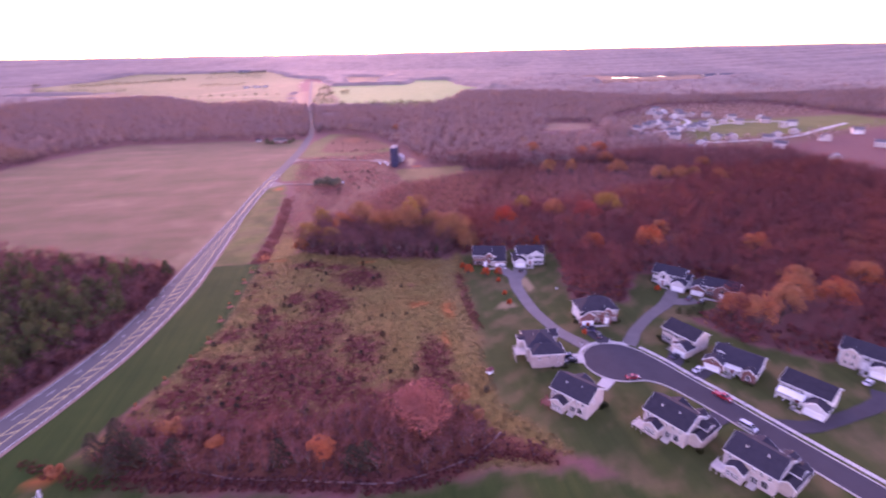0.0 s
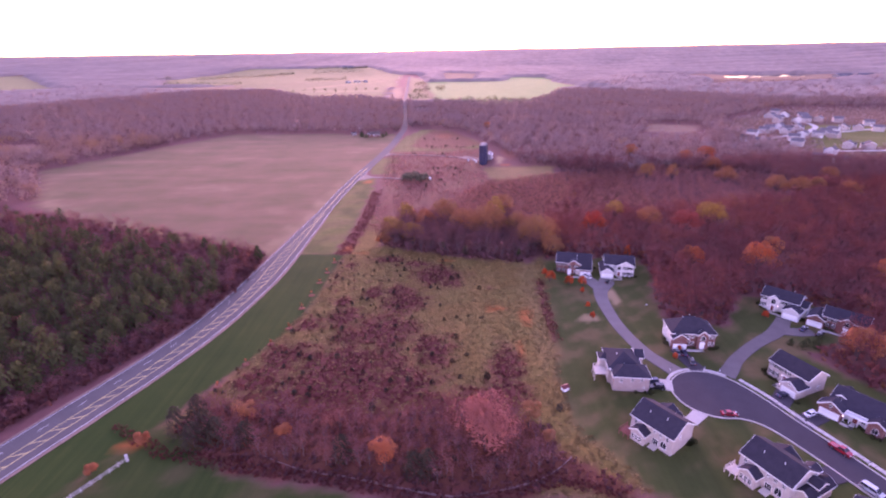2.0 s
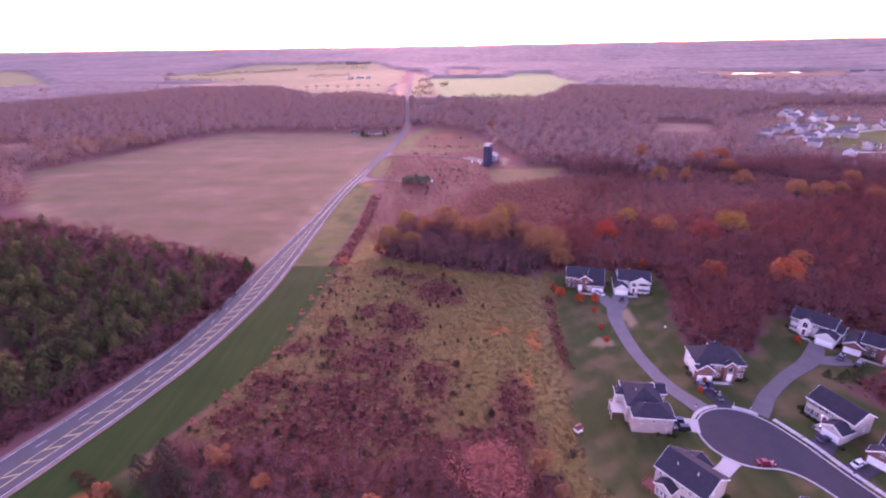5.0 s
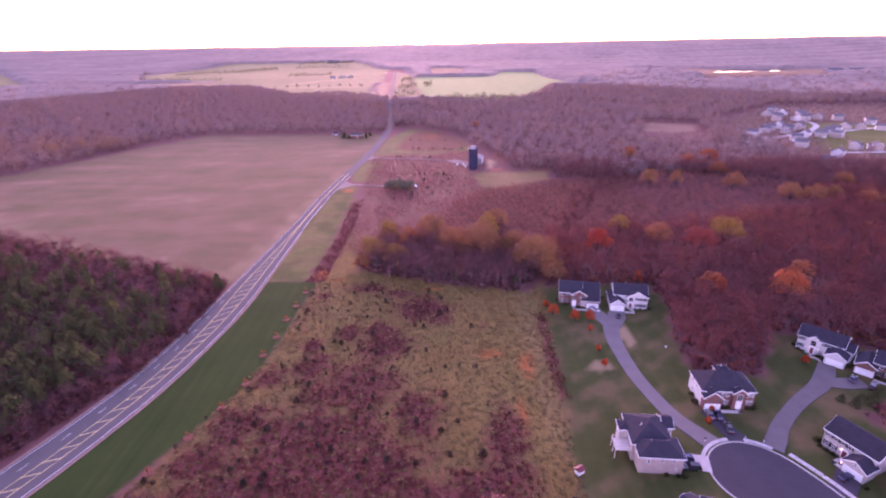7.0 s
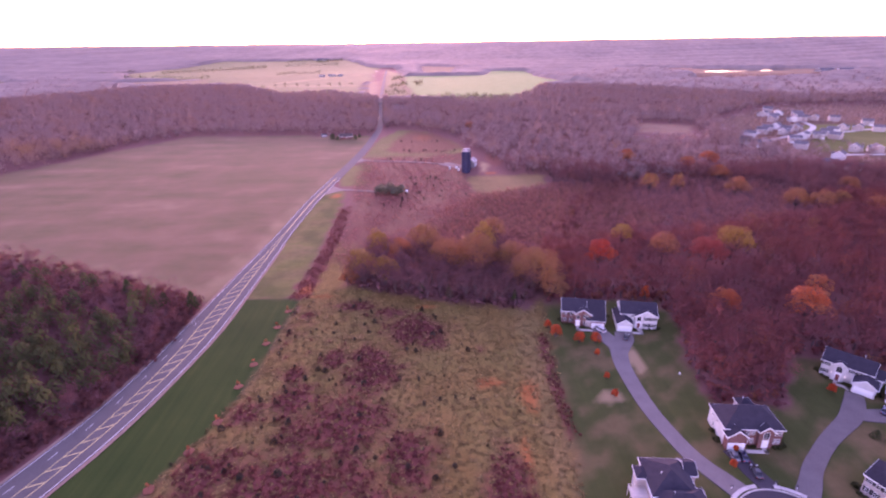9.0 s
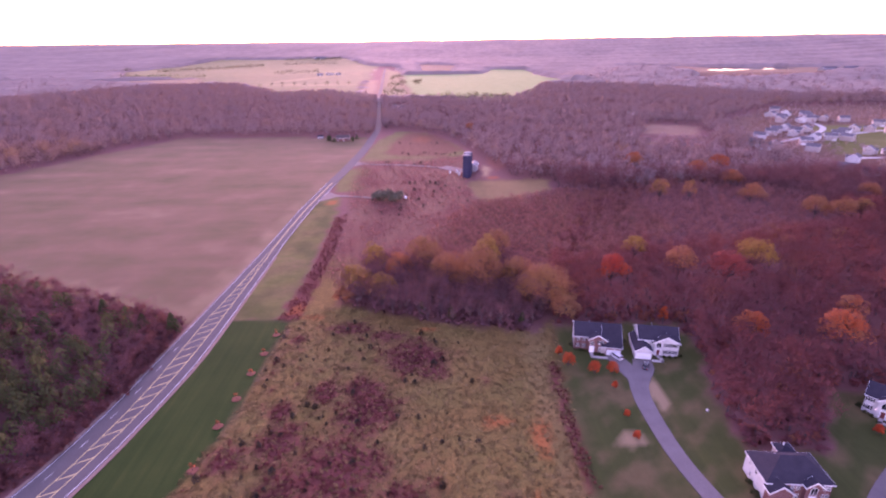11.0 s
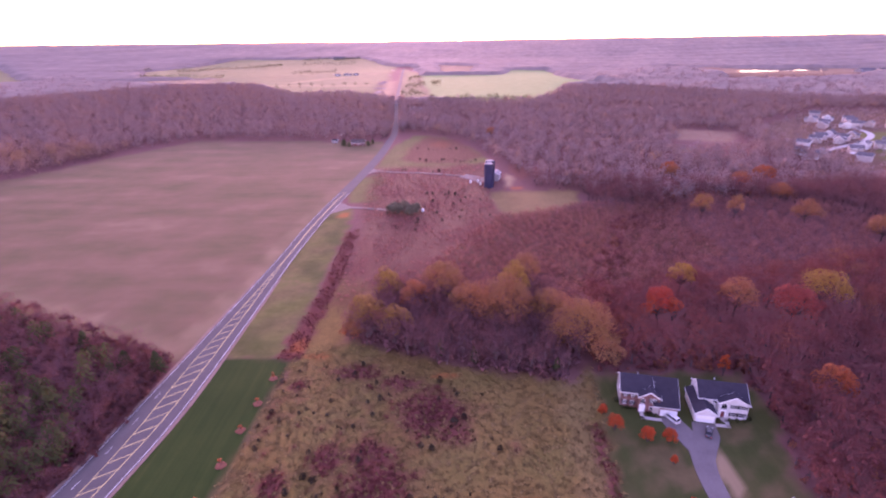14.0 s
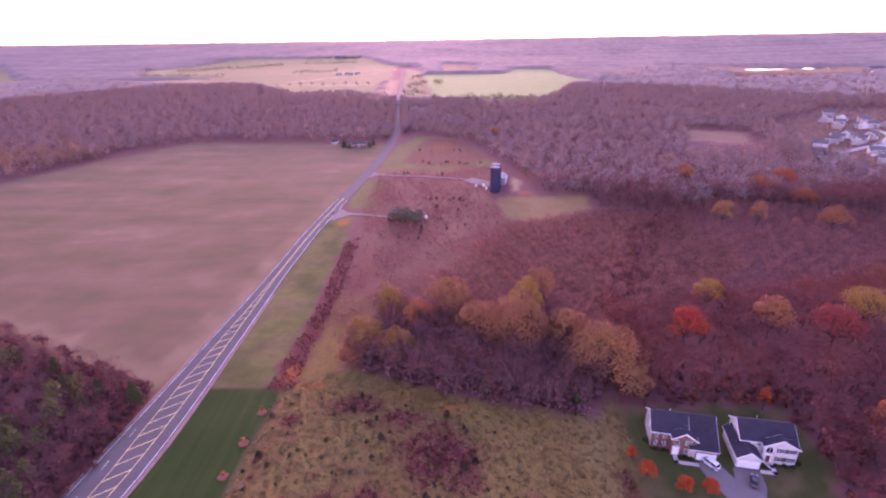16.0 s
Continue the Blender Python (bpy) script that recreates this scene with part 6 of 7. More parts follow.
def rear_house(label, x, y, rot, mat, deck_mat, deck_label, dormer=False):
    """A house seen from its garden side: gabled main roof, a small gabled morning room and a deck or steps at the back."""
    blocks = [(-6.4, 6.4, -5.0, 5.2, 5.9, "gx", 0.72, mat), (0.2, 4.4, 5.0, 8.0, 3.4, "gy", 0.72, mat), (-1.2, 5.4, -8.0, -4.8, 3.6, "gy", 0.72, mat)]
    if dormer:
        blocks += [(-9.6, -6.2, -7.4, 2.4, 3.4, "gy", 0.8, mat), (-6.2, -3.4, -7.0, -4.8, 5.6, "gy", 0.8, mat), (-9.2, -7.0, -4.2, -1.0, 5.0, "gx", 0.7, mat)]
    ops = row("b", 5.2, (-4.9, -2.9, 4.9), Z2, 0.95, 1.5, "win") + [("b", 5.2, -1.0, Z2 + 0.2, 0.8, 1.0, "win"), ("b", 5.2, -4.0, 0.7, 1.8, 2.4, "arch"), ("b", 5.2, -1.6, 0.3, 1.8, 2.1, "win"), ("b", 8.0, 1.4, 0.7, 0.9, 1.7, "win"), ("b", 8.0, 2.5, 0.7, 0.9, 1.7, "win"), ("b", 8.0, 3.6, 0.7, 0.9, 1.7, "win"),
            ("r", 4.4, 6.5, 0.8, 0.9, 1.6), ("r", 6.4, 1.0, Z2, 0.9, 1.4), ("l", -6.4, 1.5, Z2, 0.9, 1.4) if not dormer else ("l", -6.4, 3.6, Z2, 0.9, 1.4), ("f", -8.0, 2.1, 0, 4.8, 2.2, "garage")]
    h2 = house(label, x, y, rot, blocks, ops)
    vents_on(h2, [(-2.5, 2.2, 8.3), (2.5, 2.6, 8.0)])
    if deck_mat:
        deck_on(h2, 4.4, 7.4, 5.3, 9.0, 1.2, deck_mat, deck_label)
    bm = bmesh.new()
    for i in range(4):
        box(bm, -2.6, -0.6, 5.2 + 0.5 * i, 5.2 + 0.5 * (i + 1), -0.2, 0.6 - 0.17 * i)
    part("back_steps", bm, CONCRETE, h2, "pale concrete back steps")
    beds(h2, [(-6.8, -3.0, 0.9), (-7.2, -4.6, 1.1), (6.9, -4, 0.7)] if not dormer else [(6.9, -4, 0.7), (-9.9, 2.8, 0.9)], int(x))
    return h2


rear_house("two-storey pale-sided house with gabled roof and morning room", 60.2, 119.4, 126, CREAM, DECK_RED, "small redwood deck")
rear_house("two-storey pale-sided house with a dormered garage wing", 83.0, 103.2, 117, CREAM, DECK, "small pale deck", True)
rear_house("two-storey pale-sided house with dark gabled roof", 95.0, 84.0, 116, CREAM, DECK, "small pale deck", True)
# the house with hipped roofs and the high deck
H = house("large tan-sided house with dark hipped roofs and deck", 58.6, 147.0, 84,
          [(-3.4, 8.2, -4.4, 6.0, 5.9, "hip", 0.7, TAN), (-7.6, -0.6, -6.0, 5.2, 5.6, "hip", 0.7, TAN), (3.6, 8.6, -6.4, -4.0, 6.0, "gy", 0.7, TAN), (2.0, 5.4, 5.8, 8.2, 5.9, "hip", 0.6, CREAM)],
          row("l", -7.6, (-3.6, -0.6), Z2, 0.9, 1.4) + [("l", -7.6, 2.8, 3.2, 0.9, 1.4), ("l", -7.6, -4.4, 1.2, 0.7, 0.7)] + row("b", 5.2, (-6.4, -4.4), Z2, 0.95, 1.5) + row("b", 6.0, (-1.6, 0.4, 6.8), Z2, 0.95, 1.5) + row("b", 6.0, (-1.6, 0.4, 6.8), 0.9, 0.95, 1.7) + row("b", 8.2, (2.8, 4.4), Z2, 0.9, 1.5) + row("b", 8.2, (2.8, 4.4), 0.9, 0.9, 1.7) + [("f", -6.0, -4.0, 0, 4.8, 2.2, "garage"), ("f", -6.4, 6.0, 0.2, 1.1, 2.3, "door"), ("f", -4.4, 1.0, 0.9, 1.4, 1.6)])
deck_on(H, -2.8, 1.8, 6.0, 10.2, 2.6, DECK, "high pale timber deck")
vents_on(H, [(1.5, 3.0, 8.2), (-4, 1.6, 7.6)])
beds(H, [(-8.3, -5, 0.6), (-8.2, -2, 0.6), (-8.2, -6.6, 0.9)], 11)


# ---- farm, suburb and distance ----
SILO_BLUE = surface("blue_steel", (0.022, 0.024, 0.06), (0.034, 0.036, 0.085), 1.5, 0.45, 0.2)
STEEL = surface("pale_steel", (0.6, 0.6, 0.62), (0.75, 0.75, 0.77), 1, 0.4, 0.3)
ROOF_GREY = surface("grey_shingles", (0.1, 0.088, 0.095), (0.18, 0.16, 0.17), 1.5, 0.9)
ROOF_BROWN = surface("brown_shingles", (0.075, 0.055, 0.05), (0.12, 0.09, 0.085), 1.5, 0.9)
BARN = surface("weathered_barn", (0.2, 0.185, 0.195), (0.29, 0.27, 0.28), 1, 0.7)


def drum(bm, x, y, z0, z1, r, seg=24):
    bmesh.ops.create_cone(bm, cap_ends=True, segments=seg, radius1=r, radius2=r, depth=z1 - z0, matrix=Matrix.Translation((x, y, (z0 + z1) / 2)))


def silo(x, y, r, h):
    top = tagged(new("silo"), "tall dark blue steel silo with a pale domed roof", "silo", "silos")
    for k in range(8):
        bm = bmesh.new()
        drum(bm, 0, 0, h * k / 8, h * (k + 1) / 8 - 0.08, r)
        drum(bm, 0, 0, h * (k + 1) / 8 - 0.08, h * (k + 1) / 8, r + 0.05)
        part("ring", bm, SILO_BLUE, top)
    bm = bmesh.new()
    for k in range(5):
        a, b2 = math.pi / 2 * k / 5, math.pi / 2 * (k + 1) / 5
        bmesh.ops.create_cone(bm, cap_ends=False, segments=24, radius1=r * 0.9 * math.cos(a), radius2=max(0.02, r * 0.9 * math.cos(b2)), depth=0.22 * r * (math.sin(b2) - math.sin(a)), matrix=Matrix.Translation((0, 0, h + 0.22 * r * (math.sin(a) + math.sin(b2)) / 2)))
    part("dome", bm, BARN, top, "pale domed roof")
    bm = bmesh.new()
    box(bm, r, r + 0.45, -0.3, 0.3, 0, h)
    part("chute", bm, SILO_BLUE, top)
    top.location = (x, y, -0.1)
    return top


silo(31.5, 490, 3.5, 18.5)
silo(33.0, 500, 3.5, 18.5)


def shed(label, x, y, rot, w, d, h, pitch, mat, name="barn", roof_mat=None, category="barn", wide_door=True):
    top = tagged(new(name), label, category)
    bl = (-w / 2, w / 2, -d / 2, d / 2, h, "gx", pitch, mat)
    wall_block(bl, top)
    ob = roof_over(bl, top)
    if roof_mat:
        ob.data.materials[0] = roof_mat
    if wide_door:
        bm = bmesh.new()
        box(bm, -1.6, 1.6, -d / 2 - 0.08, -d / 2 + 0.02, 0, min(3, h - 0.3))
        part("sliding_door", bm, TRIM, top, "pale sliding door")
    else:
        opening(top, "f", -d / 2, 0.4, 0.0, 1.0, 2.1, "reddoor")
    for u in (-w * 0.35, w * 0.35):
        opening(top, "f", -d / 2, u, 1.0, 1.0, 1.2, "win")
    top.matrix_world = pose(x, y, -0.05 + float(ground_z(x, y)), 0, 0, rot)
    return top


shed("grey weathered barn behind the silos", 39, 514, 75, 12, 7, 5.0, 0.6, BARN, roof_mat=BARN)
for i, (x, y) in enumerate([(25.5, 494), (24, 503), (18, 501)]):
    tk = tagged(new("feed_tank"), "small white farm tank on legs", "tank", "farm tanks")
    bm = bmesh.new()
    drum(bm, 0, 0, 0.7, 2.4, 0.8, 14)
    bmesh.ops.create_cone(bm, cap_ends=True, segments=14, radius1=0.8, radius2=0.1, depth=0.5, matrix=Matrix.Translation((0, 0, 2.65)))
    part("vessel", bm, TRIM, tk)
    for a in range(4):
        bm = bmesh.new()
        box(bm, -0.05, 0.05, -0.05, 0.05, -0.1, 0.8)
        part("leg", bm, STEEL, tk).location = (0.6 * math.cos(a * 1.57 + 0.8), 0.6 * math.sin(a * 1.57 + 0.8), 0)
    tk.location = (x, y, 0)
c = along([(12, 526), (20, 520), (27, 512), (30, 506)], 2)
tagged(strip_along("farm_yard", c, [0] * len(c), 13, 0.035, GRAVEL, None), "pale gravel yard by the silos", "yard", kind="structure")
BUSH = foliage("grey_green_bush", [(0.0, (0.14, 0.135, 0.09)), (1.0, (0.2, 0.19, 0.12))])
# evergreen bushes and a white tank at the end of the lane
for i, (x, y, s) in enumerate([(-39, 430, 1.2), (-34, 427, 1.4), (-29, 429, 1.5), (-24, 428, 1.3), (-31, 436, 1.4), (-37, 435, 1.2), (-26, 424, 1.1), (-22, 434, 1.1)]):
    tree("grey-green evergreen bush at the end of the lane", x, y, 4.6 * s, 3.6 * s, 0.85, BUSH, 900, 0.55, seed=600 + i, dome=True, base=0.5, name="evergreen_bush", group="lane bushes", category="bush")
tk = tagged(new("gas_tank"), "small white tank beside the bushes", "tank")
bm = bmesh.new()
bmesh.ops.create_uvsphere(bm, u_segments=14, v_segments=8, radius=1.1, matrix=Matrix.Translation((0, 0, 1.2)) @ Matrix.Diagonal((1, 1, 1.1, 1)))
part("vessel", bm, TRIM, tk)
bm = bmesh.new()
drum(bm, 0, 0, -0.2, 0.5, 0.6, 10)
part("foot", bm, CONCRETE, tk)
tk.location = (-17.5, 430, 0)
# shrubs dotted over the mound and the scrub
xs, ys, rng = scatter([[(-45, 450), (-20, 460), (28, 470), (28, 420), (-20, 380), (-45, 400)]], 11, 61, jitter=0.9)
for i, (x, y) in enumerate(zip(xs, ys)):
    s = rng.uniform(0.6, 1.2)
    copy_thing(shrubs[i % 4], pose(x, y, -0.12, 0, 0, rng.uniform(0, 360)) @ Matrix.Diagonal((s, s, s, 1)))
rng = np.random.RandomState(62)
for (xa, ya), (xb, yb), k in (((-27, 586), (30, 580), 13), ((-17, 474), (15, 464), 8), ((-34, 640), (20, 640), 7), ((-46, 545), (-5, 540), 6)):
    for i in range(k):
        f, s = (i + rng.uniform(0.1, 0.9)) / k, rng.uniform(0.8, 1.6)
        copy_thing(shrubs[i % 4], pose(xa + (xb - xa) * f, ya + (yb - ya) * f + rng.uniform(-5, 5), -0.12, 0, 0, 60 * i) @ Matrix.Diagonal((s, s, s, 1)))
# farmhouse beyond the stubble
shed("small grey-brown farmhouse beyond the stubble field", -99, 668, 8, 15, 9, 3.4, 0.6, BRICK, "house", ROOF_BROWN, "house", False)
shed("small grey outbuilding beside the farmhouse", -128, 684, 0, 6, 5, 2.6, 0.5, BARN, "shed", None, "shed", False)
for i, (x, y, h) in enumerate([(-113, 664, 7), (-87, 662, 6), (-84, 676, 5), (-116, 668, 6), (-108, 662, 4)]):
    tree("dark evergreen beside the farmhouse", x, y, h, 2.6, 0.2, PINE, 240, 1.0, seed=620 + i, evergreen=True, group="farmhouse evergreens")
pl = tagged(new("yard_lamp"), "tall yard lamp with a lit head", "lamp")
bm = bmesh.new()
bmesh.ops.create_cone(bm, cap_ends=True, segments=8, radius1=0.14, radius2=0.09, depth=9, matrix=Matrix.Translation((0, 0, 4.3)))
part("pole", bm, BARN, pl)
bm = bmesh.new()
bmesh.ops.create_uvsphere(bm, u_segments=10, v_segments=6, radius=0.2, matrix=Matrix.Translation((0, 0, 8.9)))
part("lamp_head", bm, LAMP_GLOW, pl, "lit lamp head")
pl.location = (-120, 684, 0)

# ---- the suburb beyond the woods ----
SUB_SPOTS = [(483, 790), (516, 835), (477, 760), (509, 801), (528, 788), (464, 742), (520, 772), (492, 741), (507, 745), (525, 746), (545, 737), (367, 630), (342, 596), (395, 653), (410, 668), (432, 684), (415, 647), (428, 658), (449, 674), (421, 618), (437, 617), (452, 612), (458, 634), (476, 647), (503, 668), (520, 663), (536, 653), (338, 575), (353, 582), (396, 597), (379, 563), (382, 514), (422, 547), (440, 541), (348, 482), (356, 465),
             (560, 700), (580, 655), (600, 690), (594, 622), (500, 540), (470, 520), (535, 508), (612, 540), (555, 458), (446, 407), (540, 560), (450, 480), (570, 610)]


def sub_house(mat, wing):
    top = tagged(new("suburban_house"), "distant pale-sided suburban house with a grey roof", "house", "houses of the far suburb")
    blocks = [(-6.5, 6.5, -4.5, 4.5, 5.8, "gx", 0.65, mat), (wing, wing + 5, -7.5, -4.2, 4.2, "gy", 0.75, mat)]
    for bl in blocks:
        wall_block(bl, top)
        roof_over(bl, top).data.materials[0] = ROOF_GREY
    for o in row("f", -4.5, (-5.2 if wing > -2 else 1.5, -3.2 if wing > -2 else 3.5, 5.2), Z2, 1.0, 1.5) + row("l", -6.5, (-1, 2), Z2, 1.0, 1.5) + [("f", -7.5, wing + 2.5, 0, 4.0, 2.2, "garage")]:
        opening(top, *o)
    return top


models = [sub_house(CREAM, 1.0), sub_house(TAN, -6.0), sub_house(CREAM, 0.5), sub_house(WHITE, -5.5)]
rng = np.random.RandomState(77)
for i, (x, y) in enumerate(SUB_SPOTS):
    m4 = pose(x, y, 0, 0, 0, -40 + rng.choice([0, 90, 180, -90]) + rng.uniform(-20, 20)) @ Matrix.Scale(0.95, 4)
    if i < 4:
        models[i].matrix_basis = m4
    else:
        copy_thing(models[i % 4], m4)
for line in ([(350, 590), (382, 613), (412, 631), (445, 652), (490, 700), (505, 770)], [(400, 530), (450, 530), (520, 540), (600, 580), (680, 620)], [(445, 652), (490, 652), (550, 670), (620, 660)]):
    c = along(line, 6)
    tagged(strip_along("far_street", c, [0] * len(c), 6.5, 0.05, CONCRETE, None), "pale concrete street in the far suburb", "street", kind="structure")
xs, ys, rng = scatter([BURB], 11, 63, jitter=0.9)
ok = np.array([min(math.hypot(x - a, y - b2) for a, b2 in SUB_SPOTS) > 10 for x, y in zip(xs, ys)]) & (inside(xs, ys, [(434, 606), (475, 708), (760, 700), (760, 600), (450, 553)]) < 0)
woods("street_trees", "small bare trees between the far houses", xs[ok], ys[ok], rng, far_kinds, (BARK, BARE_HAZED), brown, (0.3, 0.55))

# ---- lake, far woods, far farms ----
WATER, gn, gl, gb = nodes_of("lake_water")
gb.inputs["Base Color"].default_value, gb.inputs["Roughness"].default_value = (0.02, 0.03, 0.04, 1), 0.05
bumped(gn, gl, gb, noise_of(gn, gl, 0.8, 3, gn.new("ShaderNodeNewGeometry").outputs["Position"]), 0.1, 0.02)
bm = bmesh.new()
bm.faces.new([bm.verts.new((x, y, 9.5)) for x, y in [(850, 1674), (874, 1644), (1014, 1680), (1096, 1664), (1135, 1690), (1135, 1771), (1030, 1768), (939, 1762)]])
tagged(part("water", bm, WATER), "still distant lake reflecting the pale sky", "lake", kind="structure")

fx, fy = np.arange(-4300, 4301, 17.0), [1000.0]
while fy[-1] < 4830:
    fy.append(fy[-1] + max(14.0, (fy[-1] - 700) * 0.016))
fy = np.array(fy)
FX, FY = np.meshgrid(fx, fy)
px, py = FX.ravel(), FY.ravel()
rng = np.random.RandomState(91)
px, py = px + rng.uniform(-5, 5, px.size), py + rng.uniform(-4, 4, py.size)
open_land = np.full(px.shape, -1e9)
for q in (GREEN_FIELD, PALE_A, TAN_FAR, OLIVE_FAR, PALE_S, ROAD_STRIP, PINK_CLEAR, LEFT_GREEN, MARSH, LAKE_SHORE, [(-130, 1100), (-60, 1100), (-40, 1300), (-90, 1900), (-140, 2400), (-210, 2400), (-175, 1600)]):
    open_land = np.maximum(open_land, inside(px, py, q))
taken = np.maximum(inside(px, py, MID_R), inside(px, py, MID_L))
tall = smooth(0, -18, open_land + 12 * wave(px, py, 160, 93)) * smooth(15, -15, taken)
tall *= np.where((py < 1060) & (np.abs(px) < 150), 0, 1)
hgt = (9 + 2.0 * wave(px, py, 90, 94) + rng.uniform(-1.6, 1.6, px.size)) * tall - 2.0 * (tall < 0.05)
soup = Soup()
nxf, nyf = len(fx), len(fy)
ii, jj = np.meshgrid(np.arange(nxf - 1), np.arange(nyf - 1))
q0 = (jj * nxf + ii).ravel()
used = (tall[q0] + tall[q0 + 1] + tall[q0 + nxf] + tall[q0 + nxf + 1]) > 0.05
q0 = q0[used]
tris = np.concatenate([np.stack([q0, q0 + 1, q0 + nxf + 1], 1), np.stack([q0, q0 + nxf + 1, q0 + nxf], 1)])
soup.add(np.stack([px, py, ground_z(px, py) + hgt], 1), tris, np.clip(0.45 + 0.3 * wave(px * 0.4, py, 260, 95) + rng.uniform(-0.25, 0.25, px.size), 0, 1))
# canopy colours lightened well above bare twigs to paint in the horizon haze
HAZED_CANOPY = foliage("hazed_canopy", [(0.0, (0.27, 0.205, 0.18)), (0.4, (0.36, 0.275, 0.24)), (1.0, (0.5, 0.375, 0.31))])
tagged(new("far_woods", soup.mesh("far_woods", (HAZED_CANOPY,))), "far bare woods stretching to the horizon", "woods", kind="stuff")
rim_x, rim_y, rng = scatter([[(-900, 650), (-1800, 950), (-2100, 1700), (-1300, 2000), (-1050, 1650), (-700, 1480), (-1000, 1000)], [(700, 1000), (430, 1310), (430, 1400), (380, 1700), (640, 2000), (760, 1560), (900, 1400), (1400, 1500), (2000, 1500), (1900, 1200), (1250, 1000)]], 17, 96)
depth = np.hypot(rim_x, rim_y)
keep = rng.rand(len(rim_x)) < 0.18 + 0.82 * smooth(2100, 1100, depth)
for q in (GREEN_FIELD, MARSH, LAKE_SHORE, LEFT_GREEN, PALE_A, OLIVE_FAR):
    keep &= inside(rim_x, rim_y, q) < -8
# same haze-lightened twig colour as the middle distance
woods("bare_woods", "bare woods at the rim of the farmland", rim_x[keep], rim_y[keep], rng, far_kinds, (BARK, BARE_HAZED), brown, (0.8, 1.15))
# tree rows between the far fields
rows_at = [((-1008, 2107), (-724, 2480), 70), ((-1258, 2132), (-1200, 2270), 14), ((-560, 2800), (-440, 2860), 34), ((-700, 2780), (-600, 2880), 16), ((-34, 1440), (-16, 1446), 6), ((-30, 1062), (150, 1045), 30), ((-524, 1934), (-390, 1994), 16), ((-985, 1822), (-720, 1816), 24), ((-640, 2500), (-420, 2560), 18), ((-88, 1180), (-48, 1175), 7), ((-92, 1330), (-55, 1400), 8), ((-100, 1560), (-75, 1640), 6), ((-420, 1420), (-200, 1440), 9)]
xs = np.concatenate([np.linspace(a[0], b2[0], k) for a, b2, k in rows_at])
ys = np.concatenate([np.linspace(a[1], b2[1], k) for a, b2, k in rows_at]) + rng.uniform(-5, 5, len(xs))
woods("tree_rows", "dark evergreen rows between the far fields", xs, ys, rng, far_kinds, (BARK, PINE), lambda x, y, r: r.uniform(0.6, 1.0), (0.8, 1.3))
for i, (x, y, w, rot) in enumerate([(-358, 1868, 18, 10), (-334, 1891, 15, -5), (-300, 1884, 15, 30), (-318, 1880, 9, 0), (-46, 949, 14, 20), (-58, 965, 10, -30), (1160, 1590, 50, 10), (1230, 1600, 40, -8), (-560, 2950, 60, 0), (300, 830, 14, 20), (330, 835, 12, -15)]):
    shed("distant pale farm building", x, y, rot, w, w * 0.45, 5, 0.5, BARN, "farm_building", ROOF_GREY, "building")

# ---- fence by the road ----
RAIL = surface("weathered_pale_rail", (0.42, 0.41, 0.42), (0.55, 0.54, 0.55), 3, 0.7)
fence = tagged(new("fence"), "white post-and-rail fence end beside the grass", "fence")
p0, p1 = Vector((-89.5, 110.0, 0)), Vector((-104.5, 82.0, 0))
d = (p1 - p0).normalized()
turn = math.degrees(math.atan2(d.y, d.x))
for k in range(13):
    bm = bmesh.new()
    s = 0.28 if k == 0 else 0.06
    box(bm, -s, s, -s, s, -0.2, 1.9 if k == 0 else 1.4)
    box(bm, -s - 0.04, s + 0.04, -s - 0.04, s + 0.04, 1.9 if k == 0 else 1.4, 2.05 if k == 0 else 1.48)
    ob = part("post", bm, RAIL, fence)
    ob.matrix_basis = pose(*(p0 + d * 2.4 * k)[:2], 0, 0, 0, turn)
    if k:
        for z in (0.35, 0.8, 1.2):
            bm = bmesh.new()
            box(bm, -2.4, 0, -0.025, 0.025, z - 0.05, z + 0.05)
            ob = part("rail", bm, RAIL, fence)
            ob.matrix_basis = pose(*(p0 + d * 2.4 * k)[:2], 0, 0, 0, turn)


# ---- cars ----
TYRE = surface("tyre_rubber", (0.015, 0.015, 0.016), (0.03, 0.03, 0.03), 5, 0.9)
RIM = surface("alloy_rim", (0.45, 0.45, 0.46), (0.6, 0.6, 0.62), 5, 0.35, 0.9)
LENS = surface("lamp_lens", (0.7, 0.7, 0.7), (0.85, 0.85, 0.85), 5, 0.2)
LENS_RED = surface("tail_lens", (0.25, 0.01, 0.01), (0.4, 0.02, 0.02), 5, 0.2)
PAINTS = {"red": ((0.36, 0.02, 0.025), (0.44, 0.03, 0.035)), "silver": ((0.5, 0.51, 0.53), (0.58, 0.59, 0.61)), "white": ((0.74, 0.74, 0.75), (0.8, 0.8, 0.81)), "dark blue": ((0.02, 0.025, 0.06), (0.03, 0.035, 0.08)), "black": ((0.012, 0.012, 0.014), (0.02, 0.02, 0.023)), "grey": ((0.16, 0.165, 0.18), (0.2, 0.205, 0.22))}
PAINT = {k: surface(k.replace(" ", "_") + "_car_paint", a, b2, 2, 0.25, 0.15, 0.0, coat=0.8) for k, (a, b2) in PAINTS.items()}


